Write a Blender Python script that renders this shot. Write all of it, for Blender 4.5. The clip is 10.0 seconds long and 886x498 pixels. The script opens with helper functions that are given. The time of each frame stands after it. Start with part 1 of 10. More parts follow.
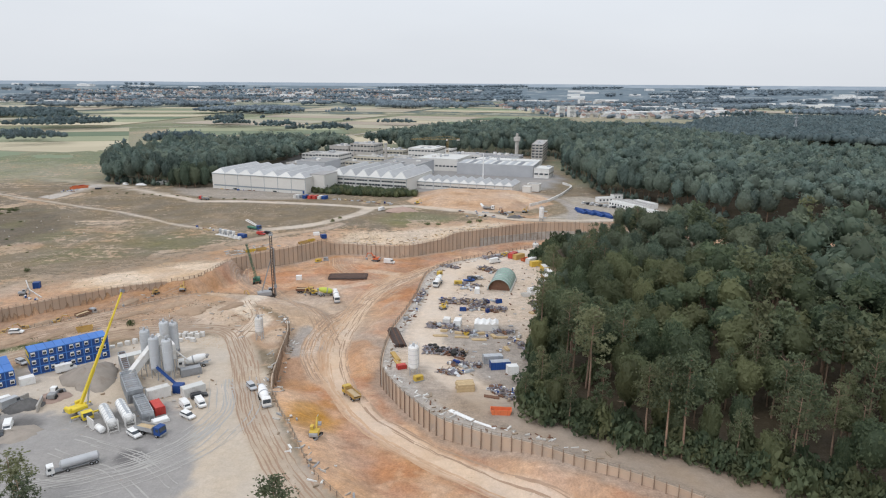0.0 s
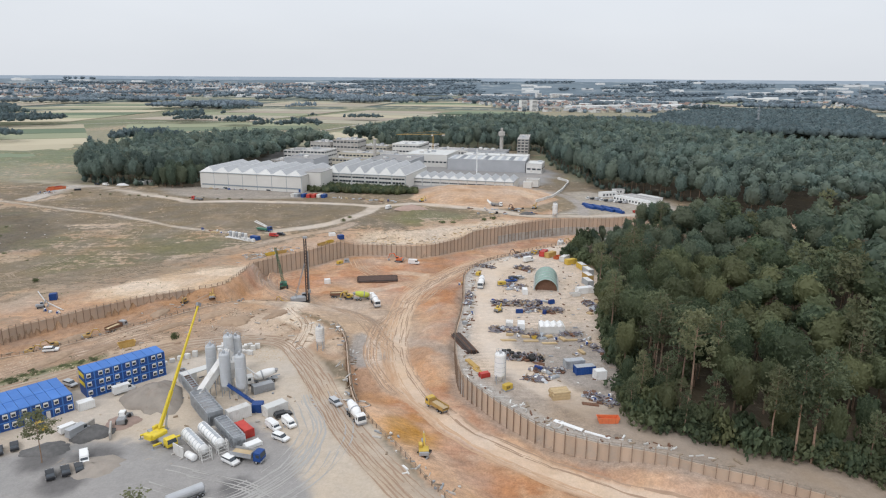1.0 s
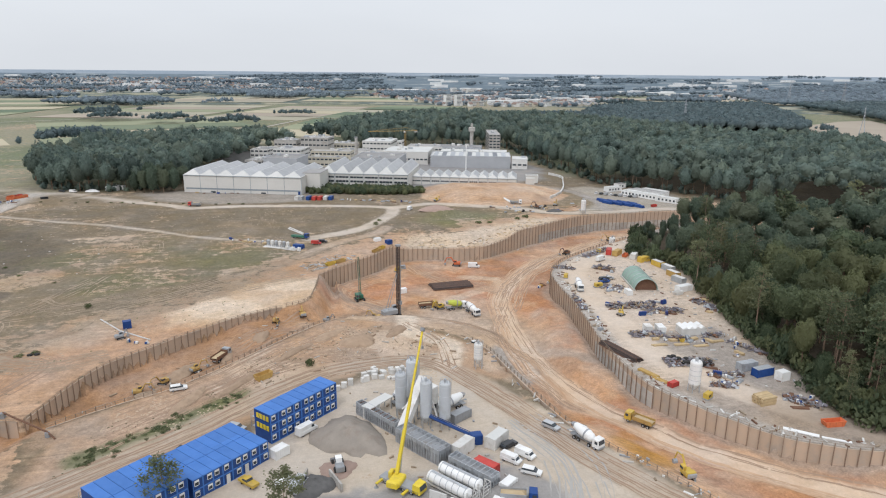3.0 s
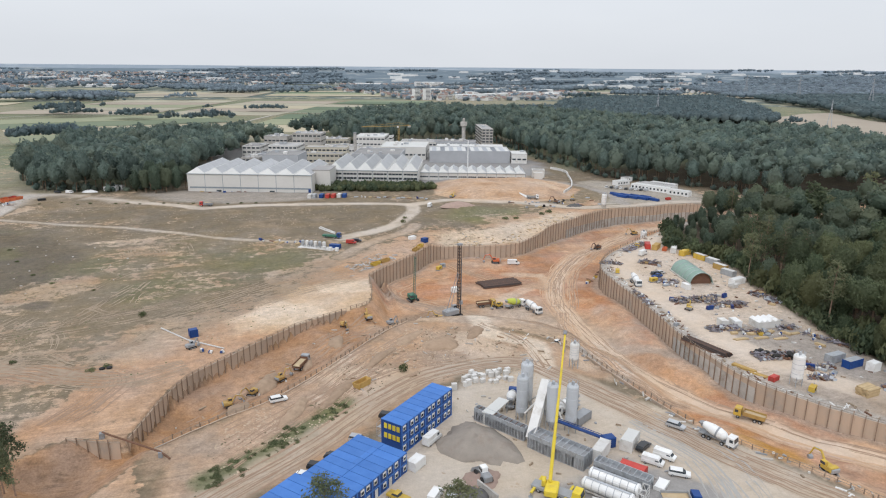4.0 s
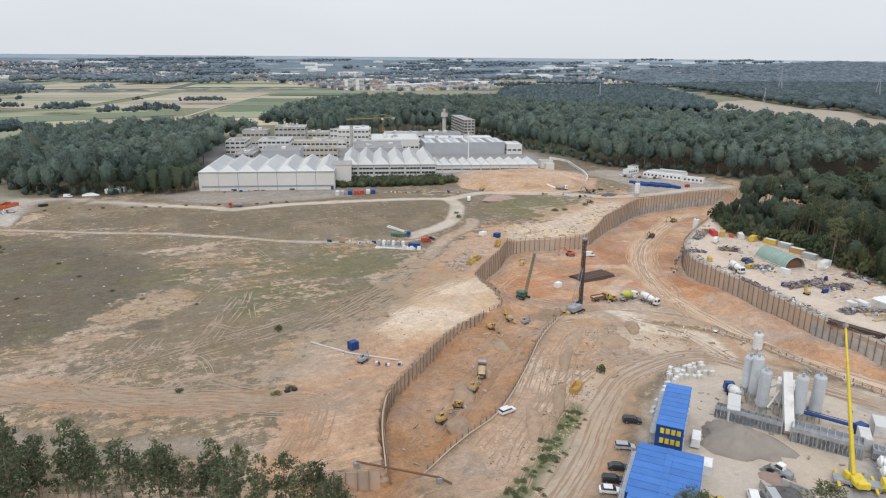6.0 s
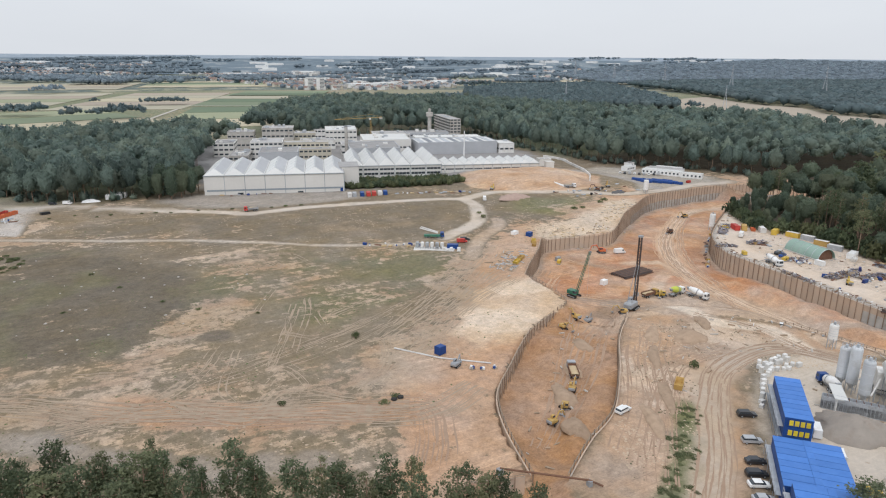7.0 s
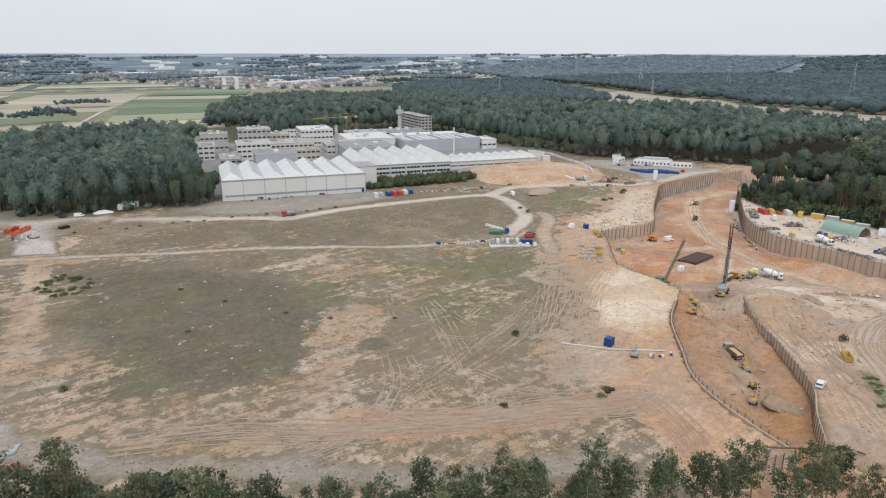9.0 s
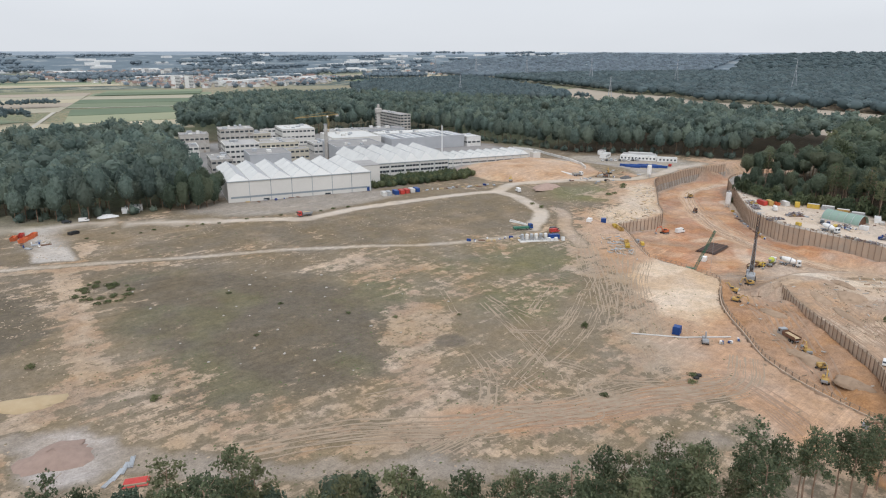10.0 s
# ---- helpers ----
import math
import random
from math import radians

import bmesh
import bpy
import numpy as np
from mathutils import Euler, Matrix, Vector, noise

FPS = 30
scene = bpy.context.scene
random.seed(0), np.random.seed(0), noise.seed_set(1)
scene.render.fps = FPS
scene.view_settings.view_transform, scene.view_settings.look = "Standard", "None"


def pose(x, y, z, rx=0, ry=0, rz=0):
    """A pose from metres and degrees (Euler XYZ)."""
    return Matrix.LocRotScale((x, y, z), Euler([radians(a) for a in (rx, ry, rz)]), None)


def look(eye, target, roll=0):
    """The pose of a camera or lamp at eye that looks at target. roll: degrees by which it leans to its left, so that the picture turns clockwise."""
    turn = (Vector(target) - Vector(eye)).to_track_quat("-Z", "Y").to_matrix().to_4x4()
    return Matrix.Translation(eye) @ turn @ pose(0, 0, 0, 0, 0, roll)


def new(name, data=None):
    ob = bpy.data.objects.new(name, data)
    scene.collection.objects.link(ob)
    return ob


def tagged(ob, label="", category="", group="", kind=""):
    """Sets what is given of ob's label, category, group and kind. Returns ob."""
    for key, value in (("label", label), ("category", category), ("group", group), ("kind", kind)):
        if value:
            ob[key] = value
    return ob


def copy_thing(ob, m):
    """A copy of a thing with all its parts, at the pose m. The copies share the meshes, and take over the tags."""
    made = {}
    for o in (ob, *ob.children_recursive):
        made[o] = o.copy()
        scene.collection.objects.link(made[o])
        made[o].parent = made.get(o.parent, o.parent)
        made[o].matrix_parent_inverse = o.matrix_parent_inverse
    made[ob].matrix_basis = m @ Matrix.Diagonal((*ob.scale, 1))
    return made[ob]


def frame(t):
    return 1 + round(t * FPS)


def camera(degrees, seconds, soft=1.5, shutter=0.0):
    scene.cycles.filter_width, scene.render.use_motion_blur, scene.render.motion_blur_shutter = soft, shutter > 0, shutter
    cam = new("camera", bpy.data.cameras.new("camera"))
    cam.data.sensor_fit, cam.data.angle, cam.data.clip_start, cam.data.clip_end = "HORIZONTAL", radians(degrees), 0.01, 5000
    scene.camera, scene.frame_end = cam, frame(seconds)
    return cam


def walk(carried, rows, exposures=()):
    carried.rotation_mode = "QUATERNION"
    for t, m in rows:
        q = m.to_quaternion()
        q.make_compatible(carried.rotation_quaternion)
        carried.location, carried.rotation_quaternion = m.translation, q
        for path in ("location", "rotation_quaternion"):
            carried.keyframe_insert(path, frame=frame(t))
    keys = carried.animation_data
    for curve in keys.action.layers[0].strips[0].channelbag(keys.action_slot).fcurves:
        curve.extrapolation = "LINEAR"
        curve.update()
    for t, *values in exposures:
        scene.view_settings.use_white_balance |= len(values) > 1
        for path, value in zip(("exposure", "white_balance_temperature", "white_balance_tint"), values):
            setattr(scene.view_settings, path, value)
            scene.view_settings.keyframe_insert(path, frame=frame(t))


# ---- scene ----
cam = camera(67.5, 10.0, 1.15)
PATH = [
    (0, (0.479, 2.052, 79.486), (0.481, 3.992, 78.999), 0.4),
    (0.5, (-17.502, 7.022, 79.439), (-17.424, 8.958, 78.944), 0.5),
    (1, (-35.693, 12.225, 79.415), (-35.542, 14.155, 78.913), 0.4),
    (1.5, (-53.9, 17.744, 79.381), (-53.673, 19.665, 78.874), 0.5),
    (2, (-72.084, 23.742, 79.346), (-71.783, 25.652, 78.835), 0.4),
    (2.5, (-89.951, 30.16, 79.315), (-89.577, 32.056, 78.802), 0.6),
    (3.8, (-136.189, 48.451, 79.37), (-135.634, 50.299, 78.844), 0.4),
    (4, (-143.214, 51.426, 79.381), (-142.638, 53.266, 78.85), 0.5),
    (4.5, (-160.478, 59.234, 79.467), (-159.837, 61.05, 78.928), 0.5),
    (5, (-177.613, 67.558, 79.558), (-176.909, 69.348, 79.012), 0.4),
    (5.5, (-194.431, 76.349, 79.597), (-193.661, 78.111, 79.047), 0.5),
    (6.8, (-237.413, 101.172, 79.636), (-236.482, 102.851, 79.073), 0.4),
    (7, (-243.865, 105.118, 79.637), (-242.903, 106.78, 79.077), 0.4),
    (7.5, (-259.561, 115.225, 79.617), (-258.537, 116.848, 79.055), 0.4),
    (8, (-275.091, 125.63, 79.557), (-274.007, 127.214, 78.993), 0.3),
    (8.5, (-290.21, 136.206, 79.498), (-289.065, 137.745, 78.933), 0.3),
    (9, (-305.114, 147.218, 79.439), (-303.908, 148.709, 78.872), 0.1),
    (9.5, (-319.545, 158.614, 79.384), (-318.276, 160.051, 78.814), 0.2),
    (10, (-333.864, 170.512, 79.327), (-332.533, 171.891, 78.755), 0.1),
]
walk(cam, [(t, look(eye, target, roll)) for t, eye, target, roll in PATH], ((0.0, 0.1, 5900, 13), (10.0, 0.1, 5900, 13)))

# ---- world, sun, exposure ----
world = bpy.data.worlds.new("sky_world")
scene.world = world
world.use_nodes = True
wn, wl = world.node_tree.nodes, world.node_tree.links
SUN_EL, SUN_AZ = 52.0, 215.0  # degrees; azimuth clockwise from +y
sky = wn.new("ShaderNodeTexSky")
sky.sky_type = "NISHITA"
sky.sun_disc = False
sky.sun_elevation, sky.sun_rotation = radians(SUN_EL), radians(SUN_AZ)
sky.air_density, sky.dust_density, sky.ozone_density = 1.0, 6.0, 1.0
veil = wn.new("ShaderNodeMix")  # high thin overcast spread over the blue sky
veil.data_type = "RGBA"
veil.inputs[0].default_value = 0.86
cloud_coord = wn.new("ShaderNodeTexCoord")
cloud_map = wn.new("ShaderNodeMapping")
cloud_map.inputs["Scale"].default_value = (1.0, 1.0, 4.0)
cloud_noise = wn.new("ShaderNodeTexNoise")
cloud_noise.inputs["Scale"].default_value = 2.2
cloud_noise.inputs["Detail"].default_value = 4.0
cloud_ramp = wn.new("ShaderNodeValToRGB")
cloud_ramp.color_ramp.elements[0].position, cloud_ramp.color_ramp.elements[0].color = 0.3, (6.74, 6.74, 6.40, 1)
cloud_ramp.color_ramp.elements[1].position, cloud_ramp.color_ramp.elements[1].color = 0.7, (7.20, 7.18, 6.78, 1)
wl.new(cloud_coord.outputs["Generated"], cloud_map.inputs["Vector"])
wl.new(cloud_map.outputs[0], cloud_noise.inputs["Vector"])
wl.new(cloud_noise.outputs["Fac"], cloud_ramp.inputs[0])
wl.new(sky.outputs[0], veil.inputs[6])
wl.new(cloud_ramp.outputs[0], veil.inputs[7])
bg = wn["Background"]
part_dir = wn.new("ShaderNodeSeparateXYZ")  # a clouded sky is brighter overhead than at the horizon
wl.new(cloud_coord.outputs["Generated"], part_dir.inputs[0])
lift = wn.new("ShaderNodeMapRange")
lift.inputs["To Min"].default_value, lift.inputs["To Max"].default_value = 1.0, 1.42
wl.new(part_dir.outputs["Z"], lift.inputs["Value"])
dome = wn.new("ShaderNodeVectorMath")
dome.operation = "SCALE"
wl.new(veil.outputs[2], dome.inputs[0])
wl.new(lift.outputs[0], dome.inputs["Scale"])
wl.new(dome.outputs[0], bg.inputs["Color"])
bg.inputs["Strength"].default_value = 0.115
sun_data = bpy.data.lights.new("sun", "SUN")
sun_data.energy, sun_data.angle, sun_data.color = 0.75, radians(14), (1.0, 0.965, 0.91)
sun = new("sun", sun_data)
sun.matrix_world = look((0, 0, 300), (-math.sin(radians(SUN_AZ)) * 100 * math.cos(radians(SUN_EL)), -math.cos(radians(SUN_AZ)) * 100 * math.cos(radians(SUN_EL)), 300 - 100 * math.sin(radians(SUN_EL))))
scene.view_settings.exposure = 0.0



# ---- materials ----
def tree_of(name):
    m = bpy.data.materials.new(name)
    m.use_nodes = True
    return m, m.node_tree.nodes, m.node_tree.links, m.node_tree.nodes["Principled BSDF"]


def surface(name, a, b, rough=0.8, metal=0.0, scale=1.0, bump=0.3, fine=14.0, spread=0.12, dirt=None, spec=0.3):
    """Two base colours mixed by coarse and fine noise in world metres, a little random value per object, optional dirt stains."""
    m, n, l, p = tree_of(name)
    geo = n.new("ShaderNodeNewGeometry")
    n1 = n.new("ShaderNodeTexNoise")
    n1.inputs["Scale"].default_value, n1.inputs["Detail"].default_value = scale, 5.0
    n2 = n.new("ShaderNodeTexNoise")
    n2.inputs["Scale"].default_value, n2.inputs["Detail"].default_value = scale * fine, 3.0
    for q in (n1, n2):
        l.new(geo.outputs["Position"], q.inputs["Vector"])
    add = n.new("ShaderNodeMath")
    add.operation = "MULTIPLY_ADD"
    add.inputs[1].default_value = 0.45
    l.new(n2.outputs["Fac"], add.inputs[0])
    l.new(n1.outputs["Fac"], add.inputs[2])
    rng = n.new("ShaderNodeMapRange")
    rng.inputs["From Min"].default_value, rng.inputs["From Max"].default_value = 0.45, 1.0
    l.new(add.outputs[0], rng.inputs["Value"])
    mix = n.new("ShaderNodeMix")
    mix.data_type = "RGBA"
    mix.inputs[6].default_value, mix.inputs[7].default_value = (*a, 1), (*b, 1)
    l.new(rng.outputs[0], mix.inputs[0])
    out = mix.outputs[2]
    if dirt:
        n3 = n.new("ShaderNodeTexNoise")
        n3.inputs["Scale"].default_value, n3.inputs["Detail"].default_value = scale * 0.6, 8.0
        n3.inputs["Roughness"].default_value = 0.7
        l.new(geo.outputs["Position"], n3.inputs["Vector"])
        r3 = n.new("ShaderNodeMapRange")
        r3.inputs["From Min"].default_value, r3.inputs["From Max"].default_value = 0.52, 0.75
        l.new(n3.outputs["Fac"], r3.inputs["Value"])
        mx = n.new("ShaderNodeMix")
        mx.data_type = "RGBA"
        l.new(r3.outputs[0], mx.inputs[0])
        l.new(out, mx.inputs[6])
        mx.inputs[7].default_value = (*dirt, 1)
        out = mx.outputs[2]
    info = n.new("ShaderNodeObjectInfo")
    hsv = n.new("ShaderNodeHueSaturation")
    mr = n.new("ShaderNodeMapRange")
    mr.inputs["To Min"].default_value, mr.inputs["To Max"].default_value = 1 - spread, 1 + spread
    l.new(info.outputs["Random"], mr.inputs["Value"])
    l.new(mr.outputs[0], hsv.inputs["Value"])
    l.new(out, hsv.inputs["Color"])
    l.new(hsv.outputs[0], p.inputs["Base Color"])
    p.inputs["Roughness"].default_value, p.inputs["Metallic"].default_value = rough, metal
    p.inputs["Specular IOR Level"].default_value = spec
    if bump:
        bp = n.new("ShaderNodeBump")
        bp.inputs["Strength"].default_value, bp.inputs["Distance"].default_value = bump, 0.05
        l.new(add.outputs[0], bp.inputs["Height"])
        l.new(bp.outputs[0], p.inputs["Normal"])
    return m


def foliage(name, dark, light, warm):
    """Leaf colour that varies leaf by leaf, tree by tree and in broad patches of the wood."""
    m, n, l, p = tree_of(name)
    geo = n.new("ShaderNodeNewGeometry")
    info = n.new("ShaderNodeObjectInfo")
    att = n.new("ShaderNodeAttribute")
    att.attribute_name = "tint"
    tree = n.new("ShaderNodeMath")
    tree.operation = "ADD"
    l.new(info.outputs["Random"], tree.inputs[0])
    l.new(att.outputs["Fac"], tree.inputs[1])
    wrap = n.new("ShaderNodeMath")
    wrap.operation = "FRACT"
    l.new(tree.outputs[0], wrap.inputs[0])
    mix = n.new("ShaderNodeMix")
    mix.data_type = "RGBA"
    mix.inputs[6].default_value, mix.inputs[7].default_value = (*dark, 1), (*light, 1)
    l.new(geo.outputs["Random Per Island"], mix.inputs[0])
    gate = n.new("ShaderNodeMapRange")
    gate.inputs["From Min"].default_value, gate.inputs["From Max"].default_value = 0.35, 1.0
    gate.inputs["To Max"].default_value = 0.9
    l.new(wrap.outputs[0], gate.inputs["Value"])
    mix2 = n.new("ShaderNodeMix")
    mix2.data_type = "RGBA"
    mix2.inputs[7].default_value = (*warm, 1)
    l.new(gate.outputs[0], mix2.inputs[0])
    l.new(mix.outputs[2], mix2.inputs[6])
    val = n.new("ShaderNodeMapRange")
    val.inputs["To Min"].default_value, val.inputs["To Max"].default_value = 0.58, 1.42
    ns = n.new("ShaderNodeTexNoise")
    ns.inputs["Scale"].default_value = 0.02
    l.new(geo.outputs["Position"], ns.inputs["Vector"])
    mul = n.new("ShaderNodeMath")
    mul.operation = "MULTIPLY"
    mul.inputs[1].default_value = 7.31
    l.new(wrap.outputs[0], mul.inputs[0])
    fr = n.new("ShaderNodeMath")
    fr.operation = "FRACT"
    l.new(mul.outputs[0], fr.inputs[0])
    av = n.new("ShaderNodeMath")
    av.operation = "ADD"
    l.new(fr.outputs[0], av.inputs[0])
    l.new(ns.outputs["Fac"], av.inputs[1])
    half = n.new("ShaderNodeMath")
    half.operation = "MULTIPLY"
    half.inputs[1].default_value = 0.62
    l.new(av.outputs[0], half.inputs[0])
    l.new(half.outputs[0], val.inputs["Value"])
    hsv = n.new("ShaderNodeHueSaturation")
    l.new(val.outputs[0], hsv.inputs["Value"])
    l.new(mix2.outputs[2], hsv.inputs["Color"])
    l.new(hsv.outputs[0], p.inputs["Base Color"])
    p.inputs["Roughness"].default_value = 0.6
    p.inputs["Specular IOR Level"].default_value = 0.2
    thin = n.new("ShaderNodeBsdfTranslucent")  # light passing through the leaves
    l.new(hsv.outputs[0], thin.inputs["Color"])
    both = n.new("ShaderNodeMixShader")
    both.inputs[0].default_value = 0.5
    l.new(p.outputs[0], both.inputs[1])
    l.new(thin.outputs[0], both.inputs[2])
    l.new(both.outputs[0], n["Material Output"].inputs["Surface"])
    return m


def ground_material():
    """Soil tint from the plan, broken up by crisp patches, clods and long driven streaks."""
    m, n, l, p = tree_of("ground_soil")
    geo = n.new("ShaderNodeNewGeometry")
    att = n.new("ShaderNodeAttribute")
    att.attribute_name = "soil"
    sand = n.new("ShaderNodeAttribute")
    sand.attribute_name = "sand"
    bare = n.new("ShaderNodeAttribute")
    bare.attribute_name = "bare"
    calm = n.new("ShaderNodeAttribute")
    calm.attribute_name = "calm"

    def factor(scale, detail, rough, f0, f1, t0, t1, turn=None):
        q = n.new("ShaderNodeTexNoise")
        q.inputs["Scale"].default_value, q.inputs["Detail"].default_value, q.inputs["Roughness"].default_value = scale, detail, rough
        if turn is None:
            l.new(geo.outputs["Position"], q.inputs["Vector"])
        else:
            w = n.new("ShaderNodeMapping")
            w.inputs["Rotation"].default_value = (0, 0, radians(turn))
            w.inputs["Scale"].default_value = (0.035, 1.0, 1.0)
            l.new(geo.outputs["Position"], w.inputs["Vector"])
            l.new(w.outputs[0], q.inputs["Vector"])
        r = n.new("ShaderNodeMapRange")
        for key, v in (("From Min", f0), ("From Max", f1), ("To Min", t0), ("To Max", t1)):
            r.inputs[key].default_value = v
        l.new(q.outputs["Fac"], r.inputs["Value"])
        return r.outputs[0], q.outputs["Fac"]

    def times(a, b):
        k = n.new("ShaderNodeMath")
        k.operation = "MULTIPLY"
        l.new(a, k.inputs[0])
        l.new(b, k.inputs[1])
        return k.outputs[0]

    # ragged rims between turf and bare sand
    rag, _ = factor(0.22, 10, 0.74, 0.25, 0.75, -0.62, 0.62)
    worn = n.new("ShaderNodeMath")
    worn.operation = "ADD"
    l.new(bare.outputs["Fac"], worn.inputs[0])
    rag_sum = n.new("ShaderNodeMath")
    rag_sum.operation = "ADD"
    l.new(rag, rag_sum.inputs[0])
    l.new(factor(0.42, 6, 0.66, 0.25, 0.75, -0.30, 0.30, 152)[0], rag_sum.inputs[1])
    l.new(rag_sum.outputs[0], worn.inputs[1])
    step = n.new("ShaderNodeMapRange")
    step.interpolation_type = "SMOOTHSTEP"
    step.inputs["From Min"].default_value, step.inputs["From Max"].default_value = 0.34, 0.62
    l.new(worn.outputs[0], step.inputs["Value"])
    layer = n.new("ShaderNodeMix")
    layer.data_type = "RGBA"
    l.new(step.outputs[0], layer.inputs[0])
    l.new(att.outputs["Color"], layer.inputs[6])
    l.new(sand.outputs["Color"], layer.inputs[7])
    out = layer.outputs[2]
    patch, _ = factor(0.11, 10, 0.72, 0.40, 0.60, 0.92, 1.08)
    clod, height = factor(0.55, 8, 0.75, 0.36, 0.64, 0.82, 1.17)
    val0 = times(patch, clod)
    grit, _ = factor(2.2, 4, 0.65, 0.35, 0.65, 0.92, 1.08)
    val = times(val0, grit)
    for turn, seed in ((18, 0.55), (74, 0.8), (148, 0.65)):
        streak, _ = factor(seed, 5, 0.6, 0.55, 0.63, 1.0, 1.20, turn)
        dark, _ = factor(seed * 1.3, 5, 0.6, 0.58, 0.64, 1.0, 0.82, turn + 7)
        where, _ = factor(0.03 + 0.01 * seed, 3, 0.5, 0.52, 0.66, 0.0, 1.0)
        both = times(streak, dark)
        ease = n.new("ShaderNodeMix")  # streaks only where vehicles drove
        ease.inputs[2].default_value = 1.0
        l.new(where, ease.inputs[0])
        l.new(both, ease.inputs[3])
        val = times(val, ease.outputs[0])
    hush = n.new("ShaderNodeMath")  # driven and levelled ground is smoother
    hush.operation = "MULTIPLY"
    hush.inputs[1].default_value = 0.6
    l.new(calm.outputs["Fac"], hush.inputs[0])
    even = n.new("ShaderNodeMix")
    even.inputs[3].default_value = 1.0
    l.new(hush.outputs[0], even.inputs[0])
    l.new(val, even.inputs[2])
    val = even.outputs[0]
    h = n.new("ShaderNodeHueSaturation")
    l.new(val, h.inputs["Value"])
    sat, _ = factor(0.05, 6, 0.6, 0.35, 0.65, 0.84, 1.14)
    l.new(sat, h.inputs["Saturation"])
    l.new(out, h.inputs["Color"])
    l.new(h.outputs[0], p.inputs["Base Color"])
    p.inputs["Roughness"].default_value = 0.95
    p.inputs["Specular IOR Level"].default_value = 0.1
    b = n.new("ShaderNodeBump")
    b.inputs["Strength"].default_value, b.inputs["Distance"].default_value = 0.8, 0.35
    l.new(height, b.inputs["Height"])
    l.new(b.outputs[0], p.inputs["Normal"])
    return m


M_GROUND = ground_material()
M_LEAF = foliage("broadleaf_foliage", (0.058, 0.084, 0.050), (0.122, 0.155, 0.086), (0.168, 0.176, 0.086))
M_PINE = foliage("pine_foliage", (0.084, 0.110, 0.066), (0.150, 0.176, 0.098), (0.188, 0.194, 0.106))
M_BARK = surface("bark", (0.16, 0.11, 0.075), (0.26, 0.18, 0.125), 0.95, scale=2.0)
M_PINEBARK = surface("reddish_pine_bark", (0.24, 0.165, 0.115), (0.36, 0.25, 0.18), 0.95, scale=2.0)
M_CONC = surface("concrete", (0.36, 0.34, 0.31), (0.50, 0.48, 0.44), 0.9, scale=0.4, dirt=(0.25, 0.2, 0.15))
M_LAGGING = surface("shotcrete_lagging", (0.54, 0.405, 0.295), (0.46, 0.375, 0.295), 0.95, scale=0.25, dirt=(0.38, 0.34, 0.295), spread=0.08)
M_PILE = surface("rusty_steel_pile", (0.23, 0.165, 0.12), (0.32, 0.24, 0.175), 0.8, scale=1.0)
M_RAIL = surface("weathered_scaffold_rail", (0.22, 0.19, 0.15), (0.33, 0.28, 0.21), 0.8, scale=2.0)
M_WHITEWALL = surface("white_cladding", (0.60, 0.585, 0.545), (0.67, 0.655, 0.615), 0.6, scale=0.05, bump=0.05, spread=0.03)
M_GREYBAND = surface("grey_blue_band", (0.25, 0.29, 0.32), (0.32, 0.36, 0.38), 0.6, scale=0.3, bump=0.05)
M_WHITEROOF = surface("white_roof_sheet", (0.55, 0.55, 0.525), (0.64, 0.64, 0.61), 0.55, scale=0.12, bump=0.05, spread=0.03)
M_GREYROOF = surface("grey_flat_roof", (0.28, 0.275, 0.265), (0.40, 0.39, 0.375), 0.9, scale=0.15, spread=0.2)
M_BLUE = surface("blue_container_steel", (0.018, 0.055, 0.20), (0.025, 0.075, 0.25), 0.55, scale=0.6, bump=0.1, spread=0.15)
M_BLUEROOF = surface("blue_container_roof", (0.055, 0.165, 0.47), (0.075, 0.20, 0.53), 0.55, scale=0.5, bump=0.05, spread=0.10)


# ---- mesh helpers ----
def mesh_np(name, v, tri, mats=(), tint=None, fmat=None):
    """A mesh from arrays of corners and triangles."""
    v, tri = np.asarray(v, np.float32), np.asarray(tri, np.int32)
    me = bpy.data.meshes.new(name)
    me.vertices.add(len(v))
    me.vertices.foreach_set("co", v.ravel())
    me.loops.add(tri.size)
    me.loops.foreach_set("vertex_index", tri.ravel())
    me.polygons.add(len(tri))
    me.polygons.foreach_set("loop_start", np.arange(0, tri.size, 3, dtype=np.int32))
    me.polygons.foreach_set("loop_total", np.full(len(tri), 3, np.int32))
    for m in mats:
        me.materials.append(m)
    if fmat is not None:
        me.polygons.foreach_set("material_index", np.asarray(fmat, np.int32))
    if tint is not None:
        me.attributes.new("tint", "FLOAT", "POINT").data.foreach_set("value", np.asarray(tint, np.float32))
    me.update(calc_edges=True)
    me.validate()
    return me


